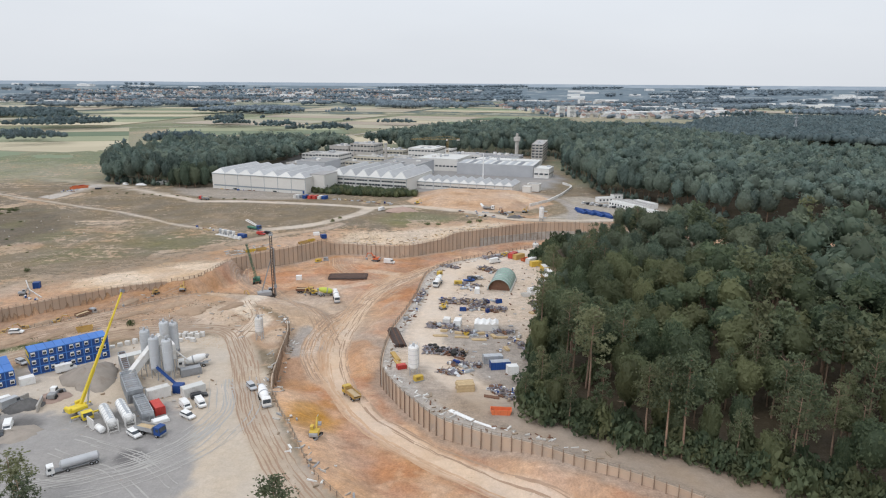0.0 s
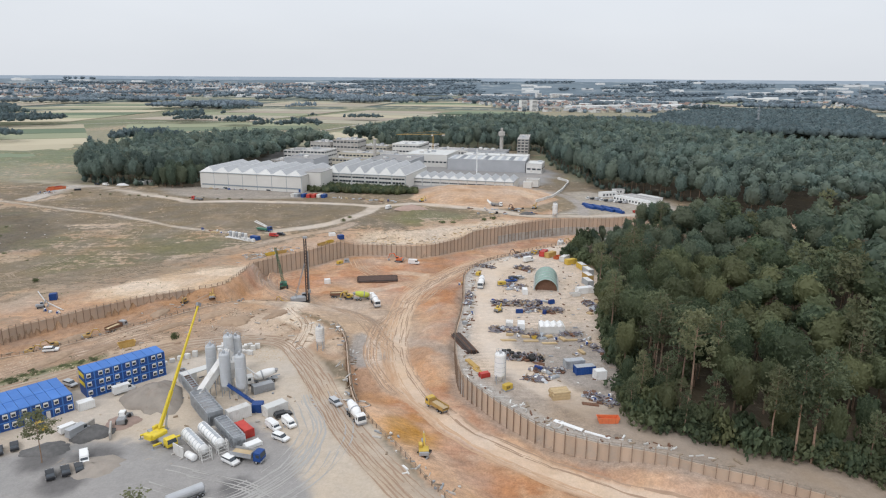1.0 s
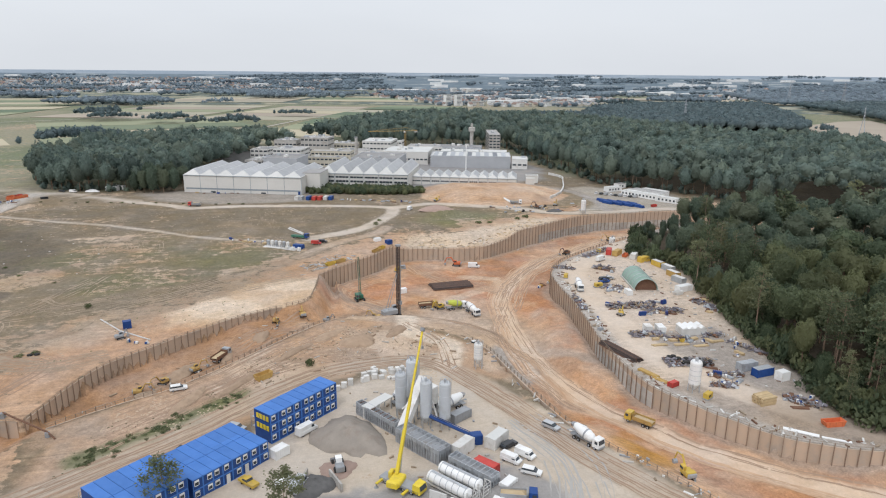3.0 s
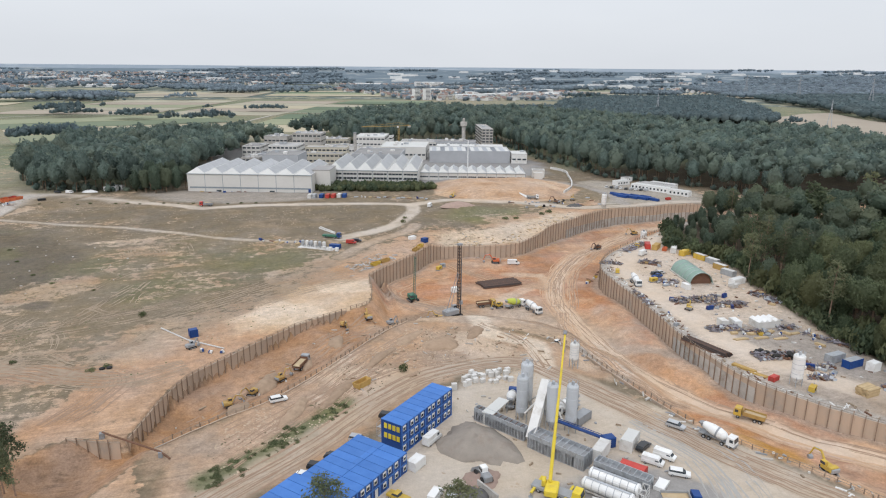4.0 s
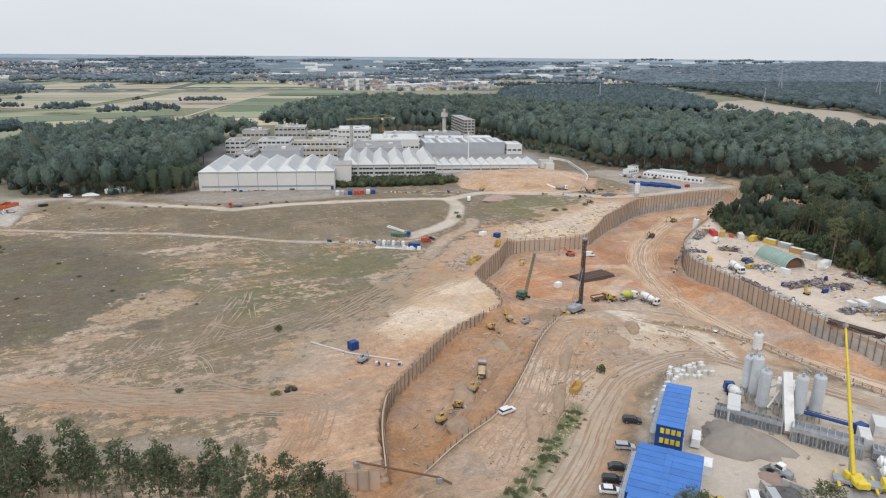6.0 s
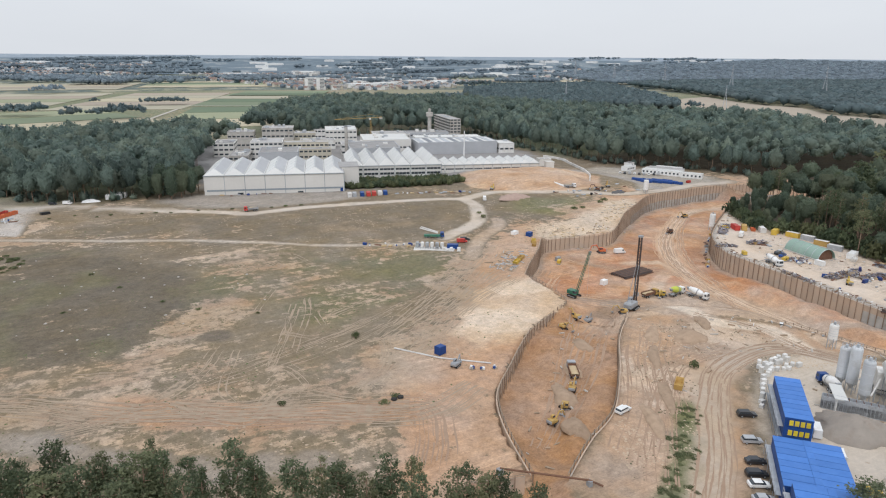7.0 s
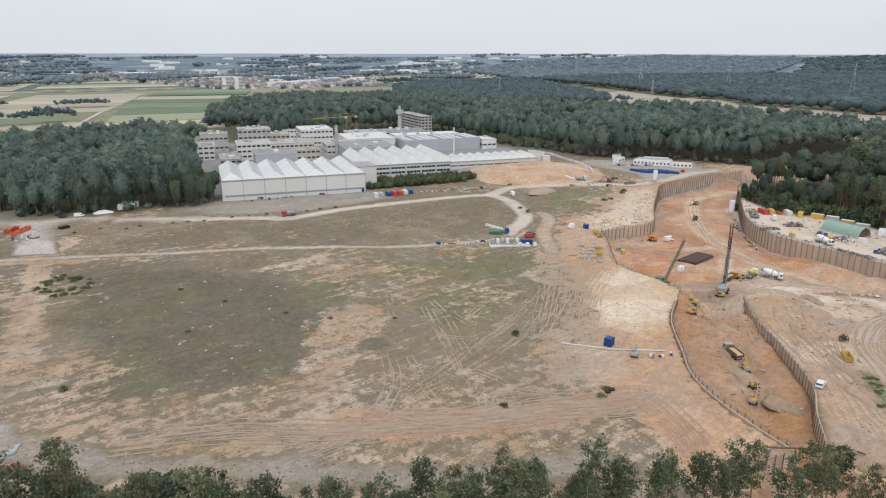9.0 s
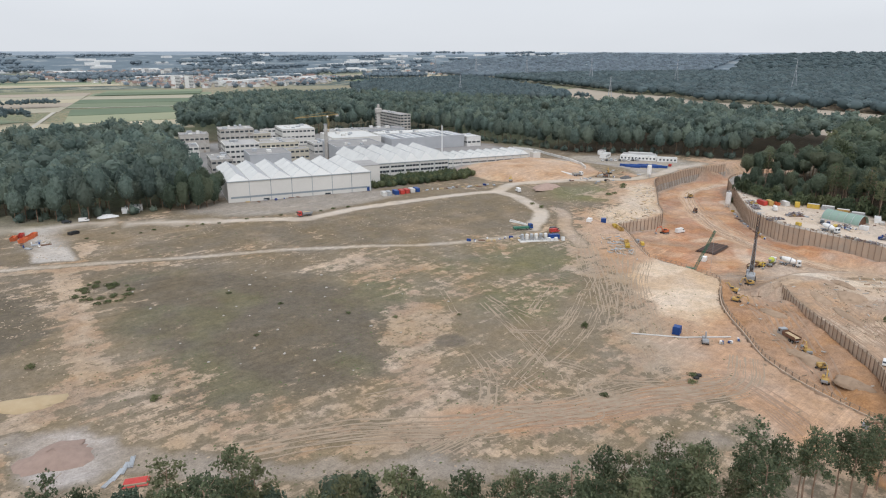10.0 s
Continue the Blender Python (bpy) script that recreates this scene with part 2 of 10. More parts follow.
class Shape:
    """Collects boxes, prisms, tubes and sheets into one mesh."""

    def __init__(self):
        self.v, self.f = [], []

    def add(self, verts, faces, m=None):
        o = len(self.v)
        self.v += [tuple(m @ Vector(p)) if m else tuple(p) for p in verts]
        self.f += [tuple(i + o for i in f) for f in faces]
        return self

    def box(self, x0, y0, z0, x1, y1, z1, m=None, bevel=0.0):
        if bevel:
            b = min(bevel, abs(x1 - x0) * 0.45, abs(y1 - y0) * 0.45, abs(z1 - z0) * 0.9)
            ring = [(x0 + b, y0), (x1 - b, y0), (x1, y0 + b), (x1, y1 - b), (x1 - b, y1), (x0 + b, y1), (x0, y1 - b), (x0, y0 + b)]
            top = [(x0 + b, y0 + b), (x1 - b, y0 + b), (x1 - b, y0 + b), (x1 - b, y1 - b), (x1 - b, y1 - b), (x0 + b, y1 - b), (x0 + b, y1 - b), (x0 + b, y0 + b)]
            vs = [(x, y, z0) for x, y in ring] + [(x, y, z1 - b) for x, y in ring] + [(x, y, z1) for x, y in ((x0 + b, y0 + b), (x1 - b, y0 + b), (x1 - b, y1 - b), (x0 + b, y1 - b))]
            fs = [tuple(range(7, -1, -1)), (16, 17, 18, 19)]
            fs += [(i, (i + 1) % 8, 8 + (i + 1) % 8, 8 + i) for i in range(8)]
            fs += [(8, 9, 17, 16), (9, 10, 17), (10, 11, 18, 17), (11, 12, 18), (12, 13, 19, 18), (13, 14, 19), (14, 15, 16, 19), (15, 8, 16)]
            return self.add(vs, fs, m)
        vs = [(x0, y0, z0), (x1, y0, z0), (x1, y1, z0), (x0, y1, z0), (x0, y0, z1), (x1, y0, z1), (x1, y1, z1), (x0, y1, z1)]
        return self.add(vs, [(3, 2, 1, 0), (4, 5, 6, 7), (0, 1, 5, 4), (1, 2, 6, 5), (2, 3, 7, 6), (3, 0, 4, 7)], m)

    def prism(self, ring, z0, z1, m=None):
        """An upright prism over a plan outline."""
        n = len(ring)
        vs = [(x, y, z0) for x, y in ring] + [(x, y, z1) for x, y in ring]
        return self.add(vs, [tuple(range(n - 1, -1, -1)), tuple(range(n, 2 * n))] + [(i, (i + 1) % n, n + (i + 1) % n, n + i) for i in range(n)], m)

    def profile(self, ring, x0, x1, m=None):
        """A side outline (y, z) drawn out along x."""
        n = len(ring)
        vs = [(x0, y, z) for y, z in ring] + [(x1, y, z) for y, z in ring]
        return self.add(vs, [tuple(range(n - 1, -1, -1)), tuple(range(n, 2 * n))] + [(i, (i + 1) % n, n + (i + 1) % n, n + i) for i in range(n)], m)

    def lathe(self, rings, n=16, m=None):
        """Rings of (radius, z) about the z axis, closed at both ends."""
        vs, fs = [], []
        for r, z in rings:
            vs += [(r * math.cos(2 * math.pi * k / n), r * math.sin(2 * math.pi * k / n), z) for k in range(n)]
        for j in range(len(rings) - 1):
            fs += [(j * n + k, j * n + (k + 1) % n, (j + 1) * n + (k + 1) % n, (j + 1) * n + k) for k in range(n)]
        fs += [tuple(range(n - 1, -1, -1)), tuple(range((len(rings) - 1) * n, len(rings) * n))]
        return self.add(vs, fs, m)

    def tube(self, a, b, r0, r1=None, n=8, m=None):
        a, b = Vector(a), Vector(b)
        d = b - a
        q = Matrix.Translation(a) @ d.to_track_quat("Z", "Y").to_matrix().to_4x4()
        return self.lathe([(r0, 0), (r0 if r1 is None else r1, d.length)], n, (m @ q) if m else q)

    def path(self, pts, r, n=6, m=None):
        for a, b in zip(pts, pts[1:]):
            self.tube(a, b, r, r, n, m)
        return self

    def mesh(self, name, mat):
        me = bpy.data.meshes.new(name)
        me.from_pydata(self.v, [], self.f)
        me.materials.append(mat)
        me.update()
        return me


def thing(name, label, category, m=None, group="", kind=""):
    ob = new(name)
    ob.empty_display_size = 0.5
    if m is not None:
        ob.matrix_world = m
    return tagged(ob, label, category, group, kind)


def part(name, shape, mat, parent, label="", m=None, smooth=False):
    """Links a Shape as one mesh object under a thing or a part."""
    me = shape if isinstance(shape, bpy.types.Mesh) else shape.mesh(name, mat)
    if smooth:
        me.polygons.foreach_set("use_smooth", [True] * len(me.polygons))
    ob = new(name, me)
    if parent is not None:
        ob.parent = parent
    if m is not None:
        ob.matrix_basis = m
    if label:
        ob["label"] = label
    return ob


def lattice(p, s, seed):
    """Smooth value noise, 0 to 1, at plan points p with cells of s metres."""
    q = p / s
    i = np.floor(q).astype(np.int64)
    f = q - i
    f = f * f * (3 - 2 * f)

    def h(a, b):
        k = (a * 374761393 + b * 668265263 + seed * 974711) & 0xFFFFFFFF
        k = ((k ^ (k >> 13)) * 1274126177) & 0xFFFFFFFF
        return ((k ^ (k >> 16)) & 0xFFFF) / 65535.0

    a, b = i[:, 0], i[:, 1]
    top = h(a, b) * (1 - f[:, 0]) + h(a + 1, b) * f[:, 0]
    low = h(a, b + 1) * (1 - f[:, 0]) + h(a + 1, b + 1) * f[:, 0]
    return top * (1 - f[:, 1]) + low * f[:, 1]


def fbm(p, s, seed, octaves=4):
    out, amp, tot = np.zeros(len(p)), 1.0, 0.0
    for k in range(octaves):
        out += amp * lattice(p, s / 2 ** k, seed + 17 * k)
        tot += amp
        amp *= 0.55
    return out / tot


def line_dist(p, line):
    """Distance from plan points to a polyline."""
    best = np.full(len(p), 1e9)
    for a, b in zip(np.array(line[:-1], float), np.array(line[1:], float)):
        d = b - a
        t = np.clip(((p - a) @ d) / max(float(d @ d), 1e-9), 0, 1)
        best = np.minimum(best, np.hypot(*(p - a - t[:, None] * d).T))
    return best


def inside(p, ring):
    c = np.zeros(len(p), bool)
    r = np.array(ring, float)
    for a, b in zip(r, np.roll(r, -1, 0)):
        if a[1] == b[1]:
            continue
        c ^= ((a[1] > p[:, 1]) != (b[1] > p[:, 1])) & (p[:, 0] < (b[0] - a[0]) * (p[:, 1] - a[1]) / (b[1] - a[1]) + a[0])
    return c


def depth_in(p, ring):
    """Signed distance to a closed outline, positive within."""
    d = line_dist(p, list(ring) + [ring[0]])
    return np.where(inside(p, ring), d, -d)


def smooth(a, b, x):
    t = np.clip((x - a) / (b - a), 0, 1)
    return t * t * (3 - 2 * t)


def spline(pts, step=3.0):
    """A polyline rounded by Catmull-Rom and cut into even steps."""
    p = [np.array(q, float) for q in pts]
    p = [2 * p[0] - p[1]] + p + [2 * p[-1] - p[-2]]
    out = []
    for a, b, c, d in zip(p, p[1:], p[2:], p[3:]):
        n = max(1, int(np.linalg.norm(c - b) / step))
        for t in np.arange(n) / n:
            out.append(0.5 * (2 * b + (c - a) * t + (2 * a - 5 * b + 4 * c - d) * t * t + (3 * b - a - 3 * c + d) * t ** 3))
    out.append(p[-2])
    return [tuple(map(float, q)) for q in out]


# ---- the plan of the pit ----
EAST_WALL = spline([(160, 330), (128, 346), (95, 347), (61, 329), (25, 308), (8, 295), (-4, 279), (-7.5, 262), (-9, 247), (-12, 229), (-15, 214), (-16.5, 200), (-17, 187), (-16.3, 178), (-14, 172.5), (-10.8, 166), (-7, 160), (-3, 153.5), (1, 149), (11, 143), (20, 139), (45, 124), (80, 100)])
WEST_WALL = spline([(-97, 297), (-86, 308), (-72, 321), (-61, 333), (-52, 338), (-42, 337), (-20, 333), (3, 348), (28, 363), (50, 376), (65, 380), (92, 382), (118, 381), (145, 373), (172, 362), (200, 340)])
SOUTH_EDGE = spline([(45, 75), (0, 98), (-21, 119), (-28, 129), (-35, 144), (-41, 155.5), (-46.5, 170), (-49, 189), (-52, 214), (-60, 228), (-78, 240), (-94, 246)])
TRENCH_S = spline([(-94, 246), (-107, 236), (-123, 219.5), (-139, 205), (-152, 198.5), (-166, 190)])
TRENCH_N = spline([(-171, 195.6), (-165, 214), (-158, 226.5), (-146, 237.5), (-131, 250.5), (-120, 257), (-110, 261.5)])
PLATEAU_EDGE = spline([(-110, 261.5), (-103, 265), (-100, 275), (-98, 287), (-97, 297)])
END_SLOPE = [(-166, 190), (-171, 181), (-176, 174.5), (-190, 180), (-199, 190), (-183, 199.5)]
END_WALL = spline([(-183, 199.5), (-177, 197.3), (-171, 195.6)], 2.0)
PIT = EAST_WALL + SOUTH_EDGE + TRENCH_S[1:] + END_SLOPE[1:-1] + END_WALL + TRENCH_N[1:] + PLATEAU_EDGE[1:] + WEST_WALL[1:]
# edges where the ground falls as an earth slope instead of a wall
SLOPES = ([q for q in SOUTH_EDGE if q[1] < 166], [q for q in SOUTH_EDGE if q[1] > 226], PLATEAU_EDGE, END_SLOPE)
HAUL_ROAD = spline([(70, 88), (25, 122), (0.6, 139), (-10.4, 150), (-21, 162.5), (-29, 180), (-33.7, 200), (-35, 220), (-31, 258), (-22, 285), (5, 320), (40, 345), (80, 365), (140, 358)])
BERM_ROAD = spline([(-58, 268), (-40, 282), (-24, 290), (-22, 300), (-34, 306)])
HAUL_B = spline([(-31, 258), (-37, 246), (-41, 224), (-42, 203), (-38, 187), (-30, 178)])
TRENCH_LEDGE = [(-104, 240), (-122, 226), (-138, 212), (-150, 203)]
EAST_BANK = [(-14, 262), (-16, 246), (-19, 230), (-22, 214), (-22, 200)]


def terrain(p, pit=None):
    """Ground height at plan points."""
    p = np.asarray(p, float)
    z = np.clip((p[:, 1] - 270) / 120, -0.7, 1.0) * np.where(p[:, 1] > 270, 0.8, 1.0)
    near = smooth(700, 350, np.hypot(p[:, 0] + 90, p[:, 1] - 280))
    z = z * near + near * ((fbm(p, 42, 3, 3) - 0.5) * 1.3 + (fbm(p, 6, 5, 3) - 0.5) * 0.42)
    # sand bank below the long hall
    bank = depth_in(p, [(-22, 452), (-12, 428), (15, 415), (52, 418), (72, 440), (78, 475), (60, 500), (-10, 505)])
    z += 4.2 * smooth(0, 26, bank) + (fbm(p, 9, 11) - 0.5) * 1.6 * smooth(0, 6, bank)
    z -= 2.6 * smooth(15, 4, line_dist(p, [(-50, 340), (-40, 339), (-20, 336), (-6, 344)]))  # sunken sandy terrace behind the back wall
    # spoil heap beside the field road
    z += 2.4 * smooth(14, 0, np.hypot((p[:, 0] + 22) / 1.5, p[:, 1] - 402))
    if pit is None:
        pit = depth_in(p, PIT)
    deep = pit > 0
    if deep.any():
        q = p[deep]
        floor = -7.6 + 2.0 * smooth(215, 165, q[:, 1]) * smooth(-60, -45, q[:, 0]) + 2.9 * smooth(-90, -125, q[:, 0]) - 0.8 * smooth(320, 350, q[:, 1])
        floor = floor + (fbm(q, 14, 21) - 0.5) * 1.6 + (fbm(q, 4, 23, 3) - 0.5) * 0.7
        floor = floor + 3.2 * smooth(20, 8, np.hypot((q[:, 0] + 46) * 1.3, (q[:, 1] - 206) * 0.7))  # gravel shelf below the inner wall
        floor = floor - 0.5 * smooth(7, 3, line_dist(q, HAUL_ROAD))
        floor = floor + 3.0 * smooth(24, 9, np.hypot(q[:, 0] + 113, q[:, 1] - 247))  # ramp at the trench mouth
        floor = floor - 1.6 * smooth(15, 6, np.hypot(q[:, 0] + 154, (q[:, 1] - 207) * 1.2))  # deepest cut at the trench end
        floor = floor + 1.7 * smooth(6, 2.5, line_dist(q, TRENCH_LEDGE)) * (0.5 + fbm(q, 7, 35, 2))
        floor = floor + 3.4 * smooth(2, 26, q[:, 0]) * smooth(12, 4, line_dist(q, EAST_WALL)) * smooth(152, 143, q[:, 1])  # earth banked against the wall's near end
        floor = floor + 2.2 * smooth(9, 3, line_dist(q, EAST_BANK)) * (0.4 + fbm(q, 8, 36, 3))
        d = np.min([line_dist(q, s) for s in SLOPES], 0)
        run = 11 + 7 * fbm(q, 20, 31, 2)
        # the broad sandy ramp round the mixer lane
        run = run + 24 * smooth(34, 6, np.hypot((q[:, 0] + 66) * 0.8, q[:, 1] - 236))
        run = np.where(q[:, 0] < -90, 5.0 + 4 * fbm(q, 9, 33, 2), run)
        s = smooth(0, 1, d / run)
        z[deep] = np.where(d < run, z[deep] * (1 - s) + floor * s, floor)
    return z


def ground_at(x, y):
    return float(terrain(np.array([[x, y]]))[0])


def settle(x, y, rz=0.0, lift=0.0):
    """A pose standing on the ground."""
    return pose(x, y, ground_at(x, y) + lift, 0, 0, rz)


# ---- ground ----
EAST_WOOD = [(66, 336), (45, 303), (48, 290), (53, 278), (52, 266), (45, 248), (37, 223), (31, 200), (27.5, 182), (23, 166), (20, 156), (24, 149), (36, 141.5), (48, 135), (56, 130), (72, 121), (90, 109), (120, 125), (215, 262), (330, 285), (378, 325), (300, 332), (200, 325), (150, 318), (120, 336), (95, 338)]
NORTH_WOOD = [(172, 380), (166, 395), (156, 425), (138, 448), (112, 478), (116, 540), (108, 590), (125, 690), (118, 745), (60, 735), (-40, 728), (-88, 760), (-28, 915), (55, 1040), (160, 1085), (300, 965), (340, 760), (350, 668), (395, 658), (433, 636), (459, 585), (416, 527), (401, 448), (388, 389), (378, 330), (300, 345), (205, 355)]
WEST_WOOD = [(-284, 545), (-268, 528), (-243, 512), (-220, 505), (-198, 509), (-180, 520), (-163, 585), (-142, 640), (-134, 700), (-98, 735), (-122, 792), (-170, 800), (-225, 795), (-262, 762), (-276, 733), (-281, 632), (-287, 590)]
def offset_line(line, d):
    """A polyline moved d metres towards the pit."""
    a = np.array(line)
    t = np.gradient(a, axis=0)
    n = np.stack([-t[:, 1], t[:, 0]], 1) / np.linalg.norm(t, axis=1)[:, None]
    i = len(a) // 2
    if not inside((a + n * 1.0)[i:i + 1], PIT)[0]:
        n = -n
    return a + n * d


WALLS = (EAST_WALL, WEST_WALL, TRENCH_S, END_WALL)
# roads and worn ways over the ground: (line, half width, colour)
PALE, SAND, GRAVEL, DARKGRAVEL = (0.50, 0.435, 0.355), (0.46, 0.355, 0.26), (0.31, 0.285, 0.255), (0.155, 0.15, 0.145)
FIELD_ROAD = spline([(-330, 548), (-276, 519), (-243, 504), (-204, 472), (-178, 455), (-163, 443), (-128, 444), (-98, 437), (-70, 431), (-46, 423)], 6)
SPUR = spline([(-46, 423), (-50, 405), (-61, 385), (-74, 369), (-99, 355.5)], 4)
SPUR_B = spline([(-58, 372), (-64, 362), (-85, 346), (-104, 324)], 4)
EAST_ROAD = spline([(-46, 423), (-23, 431), (0, 421), (27, 406), (42, 390), (73, 387), (110, 390), (150, 384)], 4)
NORTH_ROAD = spline([(78, 392), (84, 420), (82, 455), (66, 487), (60, 520), (92, 560)], 4)
FOOT_TRACK = spline([(-330, 476), (-278, 447), (-258, 436), (-229, 420), (-192, 400), (-155, 371), (-135, 360), (-112, 352)], 5)
YARD_ROAD = spline([(64, 334), (45, 318), (33, 307), (14, 291), (3, 272), (0, 252), (-2, 228), (-4, 208), (-3, 190), (4, 174), (14, 158), (30, 143), (52, 128), (85, 104)], 4)
SITE_ROAD = spline([(-185, 143), (-165, 159), (-147, 172), (-133, 182), (-119.5, 193), (-108, 203), (-93, 209), (-78, 210.5), (-68, 206), (-62, 194), (-55, 176), (-48, 156), (-38, 136), (-26, 116), (-5, 92)], 4)
LINK_ROAD = spline([(-66, 204), (-62, 219), (-72, 230), (-70, 248)], 4)


BROWN_ROAD = spline([(-240, 262), (-214, 244), (-192, 234), (-176, 230), (-160, 233), (-140, 243)], 4) + spline([(-178, 228), (-181, 217), (-188, 206)], 4)


DARK_TURF = [(-262, 413), (-240, 404), (-226, 392), (-208, 366), (-203, 344), (-203, 318), (-218, 310), (-233, 300), (-250, 295), (-262, 303), (-277, 305), (-279, 321), (-273, 345), (-276, 366), (-262, 392)]
OLIVE_TURF = [(-205, 366), (-186, 372), (-165, 362), (-120, 342), (-112, 326), (-130, 306), (-152, 296), (-176, 286), (-196, 300), (-204, 318)]
WEST_TURF = [(-288, 420), (-290, 388), (-299, 366), (-340, 372), (-345, 430), (-300, 440)]
UPPER_TURF = [(-262, 495), (-256, 446), (-192, 410), (-150, 382), (-112, 362), (-78, 380), (-60, 410), (-70, 425), (-128, 438), (-165, 438), (-205, 466)]
WEST_PATH = spline([(-255, 468), (-268, 446), (-276, 420), (-283, 388), (-290, 352), (-300, 335), (-322, 322)], 5)
BARE_STRIP = [(-206, 318), (-216, 303), (-228, 290), (-246, 266), (-262, 262)]


def soil_colours(p, pit):
    """Colour of the turf or made ground, colour of the bare sand, how bare it is, and how smooth it is driven."""
    def mix(c, col, w):
        return c * (1 - w[:, None]) + np.array(col) * w[:, None]

    n1, n2, n3 = fbm(p, 70, 41, 5), fbm(p, 22, 43, 5), fbm(p, 6, 47, 5)
    out = pit <= 0
    # turf: brown, dark and olive by turns
    c = np.tile(np.array((0.212, 0.172, 0.115)), (len(p), 1))
    c = mix(c, (0.172, 0.140, 0.097), smooth(0.44, 0.58, n1) * 0.7)
    dark = smooth(-9, 7, depth_in(p, DARK_TURF) + 24 * (n2 - 0.5) + 12 * (n3 - 0.5))
    olive = smooth(-9, 7, depth_in(p, OLIVE_TURF) + 24 * (n2 - 0.5) + 12 * (n3 - 0.5))
    west = smooth(-5, 5, depth_in(p, WEST_TURF) + 14 * (n3 - 0.5))
    upper = smooth(-4, 5, depth_in(p, UPPER_TURF) + 10 * (n3 - 0.5))
    c = mix(c, (0.136, 0.115, 0.083), np.maximum(dark, west) * 0.92)
    c = mix(c, (0.150, 0.138, 0.080), dark * smooth(0.48, 0.62, fbm(p, 30, 53, 4)) * 0.7)
    c = mix(c, (0.196, 0.165, 0.105), olive * 0.85)
    c = mix(c, (0.160, 0.150, 0.086), olive * smooth(0.46, 0.58, fbm(p, 20, 54, 4)) * 0.8)
    c = mix(c, (0.178, 0.145, 0.098), upper * 0.9)
    c = mix(c, (0.255, 0.200, 0.135), upper * smooth(0.52, 0.64, fbm(p, 26, 56, 4)) * 0.7)
    greenish = smooth(22, 6, np.hypot((p[:, 0] + 134) * 0.6, (p[:, 1] - 326)) + 14 * (n2 - 0.5))
    c = mix(c, (0.165, 0.153, 0.084), greenish * 0.8)
    spoil_green = smooth(26, 8, np.hypot((p[:, 0] + 12) * 0.7, p[:, 1] - 384) + 12 * (n2 - 0.5))
    c = mix(c, (0.175, 0.170, 0.085), spoil_green * 0.85 * out)
    spot = smooth(7, 3, np.hypot(p[:, 0] + 212, (p[:, 1] - 294) * 1.2) + 5 * (n3 - 0.5))
    c = mix(c, (0.150, 0.125, 0.095), spot * 0.9)
    # bare sand and how much of it shows
    b = np.tile(np.array((0.355, 0.278, 0.198)), (len(p), 1))
    b = mix(b, (0.410, 0.318, 0.228), smooth(0.48, 0.62, n2) * 0.8)
    b = mix(b, (0.315, 0.225, 0.150), smooth(0.52, 0.60, fbm(p, 12, 58, 5)) * 0.7)
    edge = line_dist(p, TRENCH_N + PLATEAU_EDGE + WEST_WALL)
    bare = 0.24 + 0.9 * (n2 - 0.5)
    bare = bare + 0.06 * olive - 0.26 * dark - 0.20 * west - 0.20 * upper - 0.45 * spot - 0.3 * greenish - 0.2 * spoil_green
    bare = np.maximum(bare, 0.62 * smooth(16, 4, line_dist(p, BARE_STRIP) + 14 * (n2 - 0.5)) * (1 - spot))
    bare = np.maximum(bare, 0.43 * smooth(284, 258, p[:, 1] + 0.55 * (p[:, 0] + 200) + 30 * (n2 - 0.5)))
    bare = np.maximum(bare, 0.86 * smooth(44, 14, edge + 40 * (n2 - 0.5) + 16 * (n3 - 0.5)))
    bare = np.maximum(bare, 0.68 * smooth(7.5, 3.0, line_dist(p, WEST_PATH) + 7 * (n3 - 0.5)))
    bare = np.maximum(bare, 0.5 * smooth(14, 5, line_dist(p, [(-300, 335), (-284, 334), (-278, 322), (-290, 305), (-283, 292)]) + 10 * (n3 - 0.5)))
    bare = np.maximum(bare, 0.85 * smooth(8, 3, line_dist(p, [(-330, 478), (-278, 445), (-258, 432)]) + 6 * (n3 - 0.5)))
    bare = np.clip(bare, 0, 1)
    brown = smooth(9, 3, line_dist(p, BROWN_ROAD) + 7 * (n3 - 0.5))
    b = mix(b, (0.375, 0.240, 0.150), brown * 0.9)
    bare = np.maximum(bare, brown)
    pink = smooth(34, 12, edge + 14 * (n3 - 0.5)) * out
    b = mix(b, (0.430, 0.285, 0.185), pink * 0.75)
    plateau = smooth(-3, 3, depth_in(p, [(-94, 294), (-97, 276), (-104, 263), (-118, 256), (-132, 251), (-147, 250), (-150, 262), (-138, 276), (-120, 292)]) + 12 * (n3 - 0.5))
    b = mix(b, (0.505, 0.385, 0.268), plateau)
    b = mix(b, (0.565, 0.455, 0.335), plateau * smooth(0.5, 0.62, n2))
    bare = np.maximum(bare, plateau)
    north_sand = smooth(14, 5, line_dist(p, [(-46, 346), (-20, 344), (4, 358), (26, 371)]) + 12 * (n3 - 0.5))
    b = mix(b, (0.50, 0.405, 0.30), north_sand)
    bare = np.maximum(bare, north_sand * (0.6 + 0.6 * n3)) * out
    field_c = c
    greylot = smooth(11, 6, np.hypot(p[:, 0] + 308, (p[:, 1] - 309) * 0.8) + 8 * (n3 - 0.5))
    c = mix(c, (0.40, 0.36, 0.325), greylot)
    strip = smooth(4.5, 1.5, line_dist(p, [(-345, 340), (-316, 321), (-300, 301), (-286, 281), (-262, 259), (-224, 224), (-205, 221)]) + 8 * (n3 - 0.5))
    c = mix(c, (0.31, 0.27, 0.225), strip * 0.7)
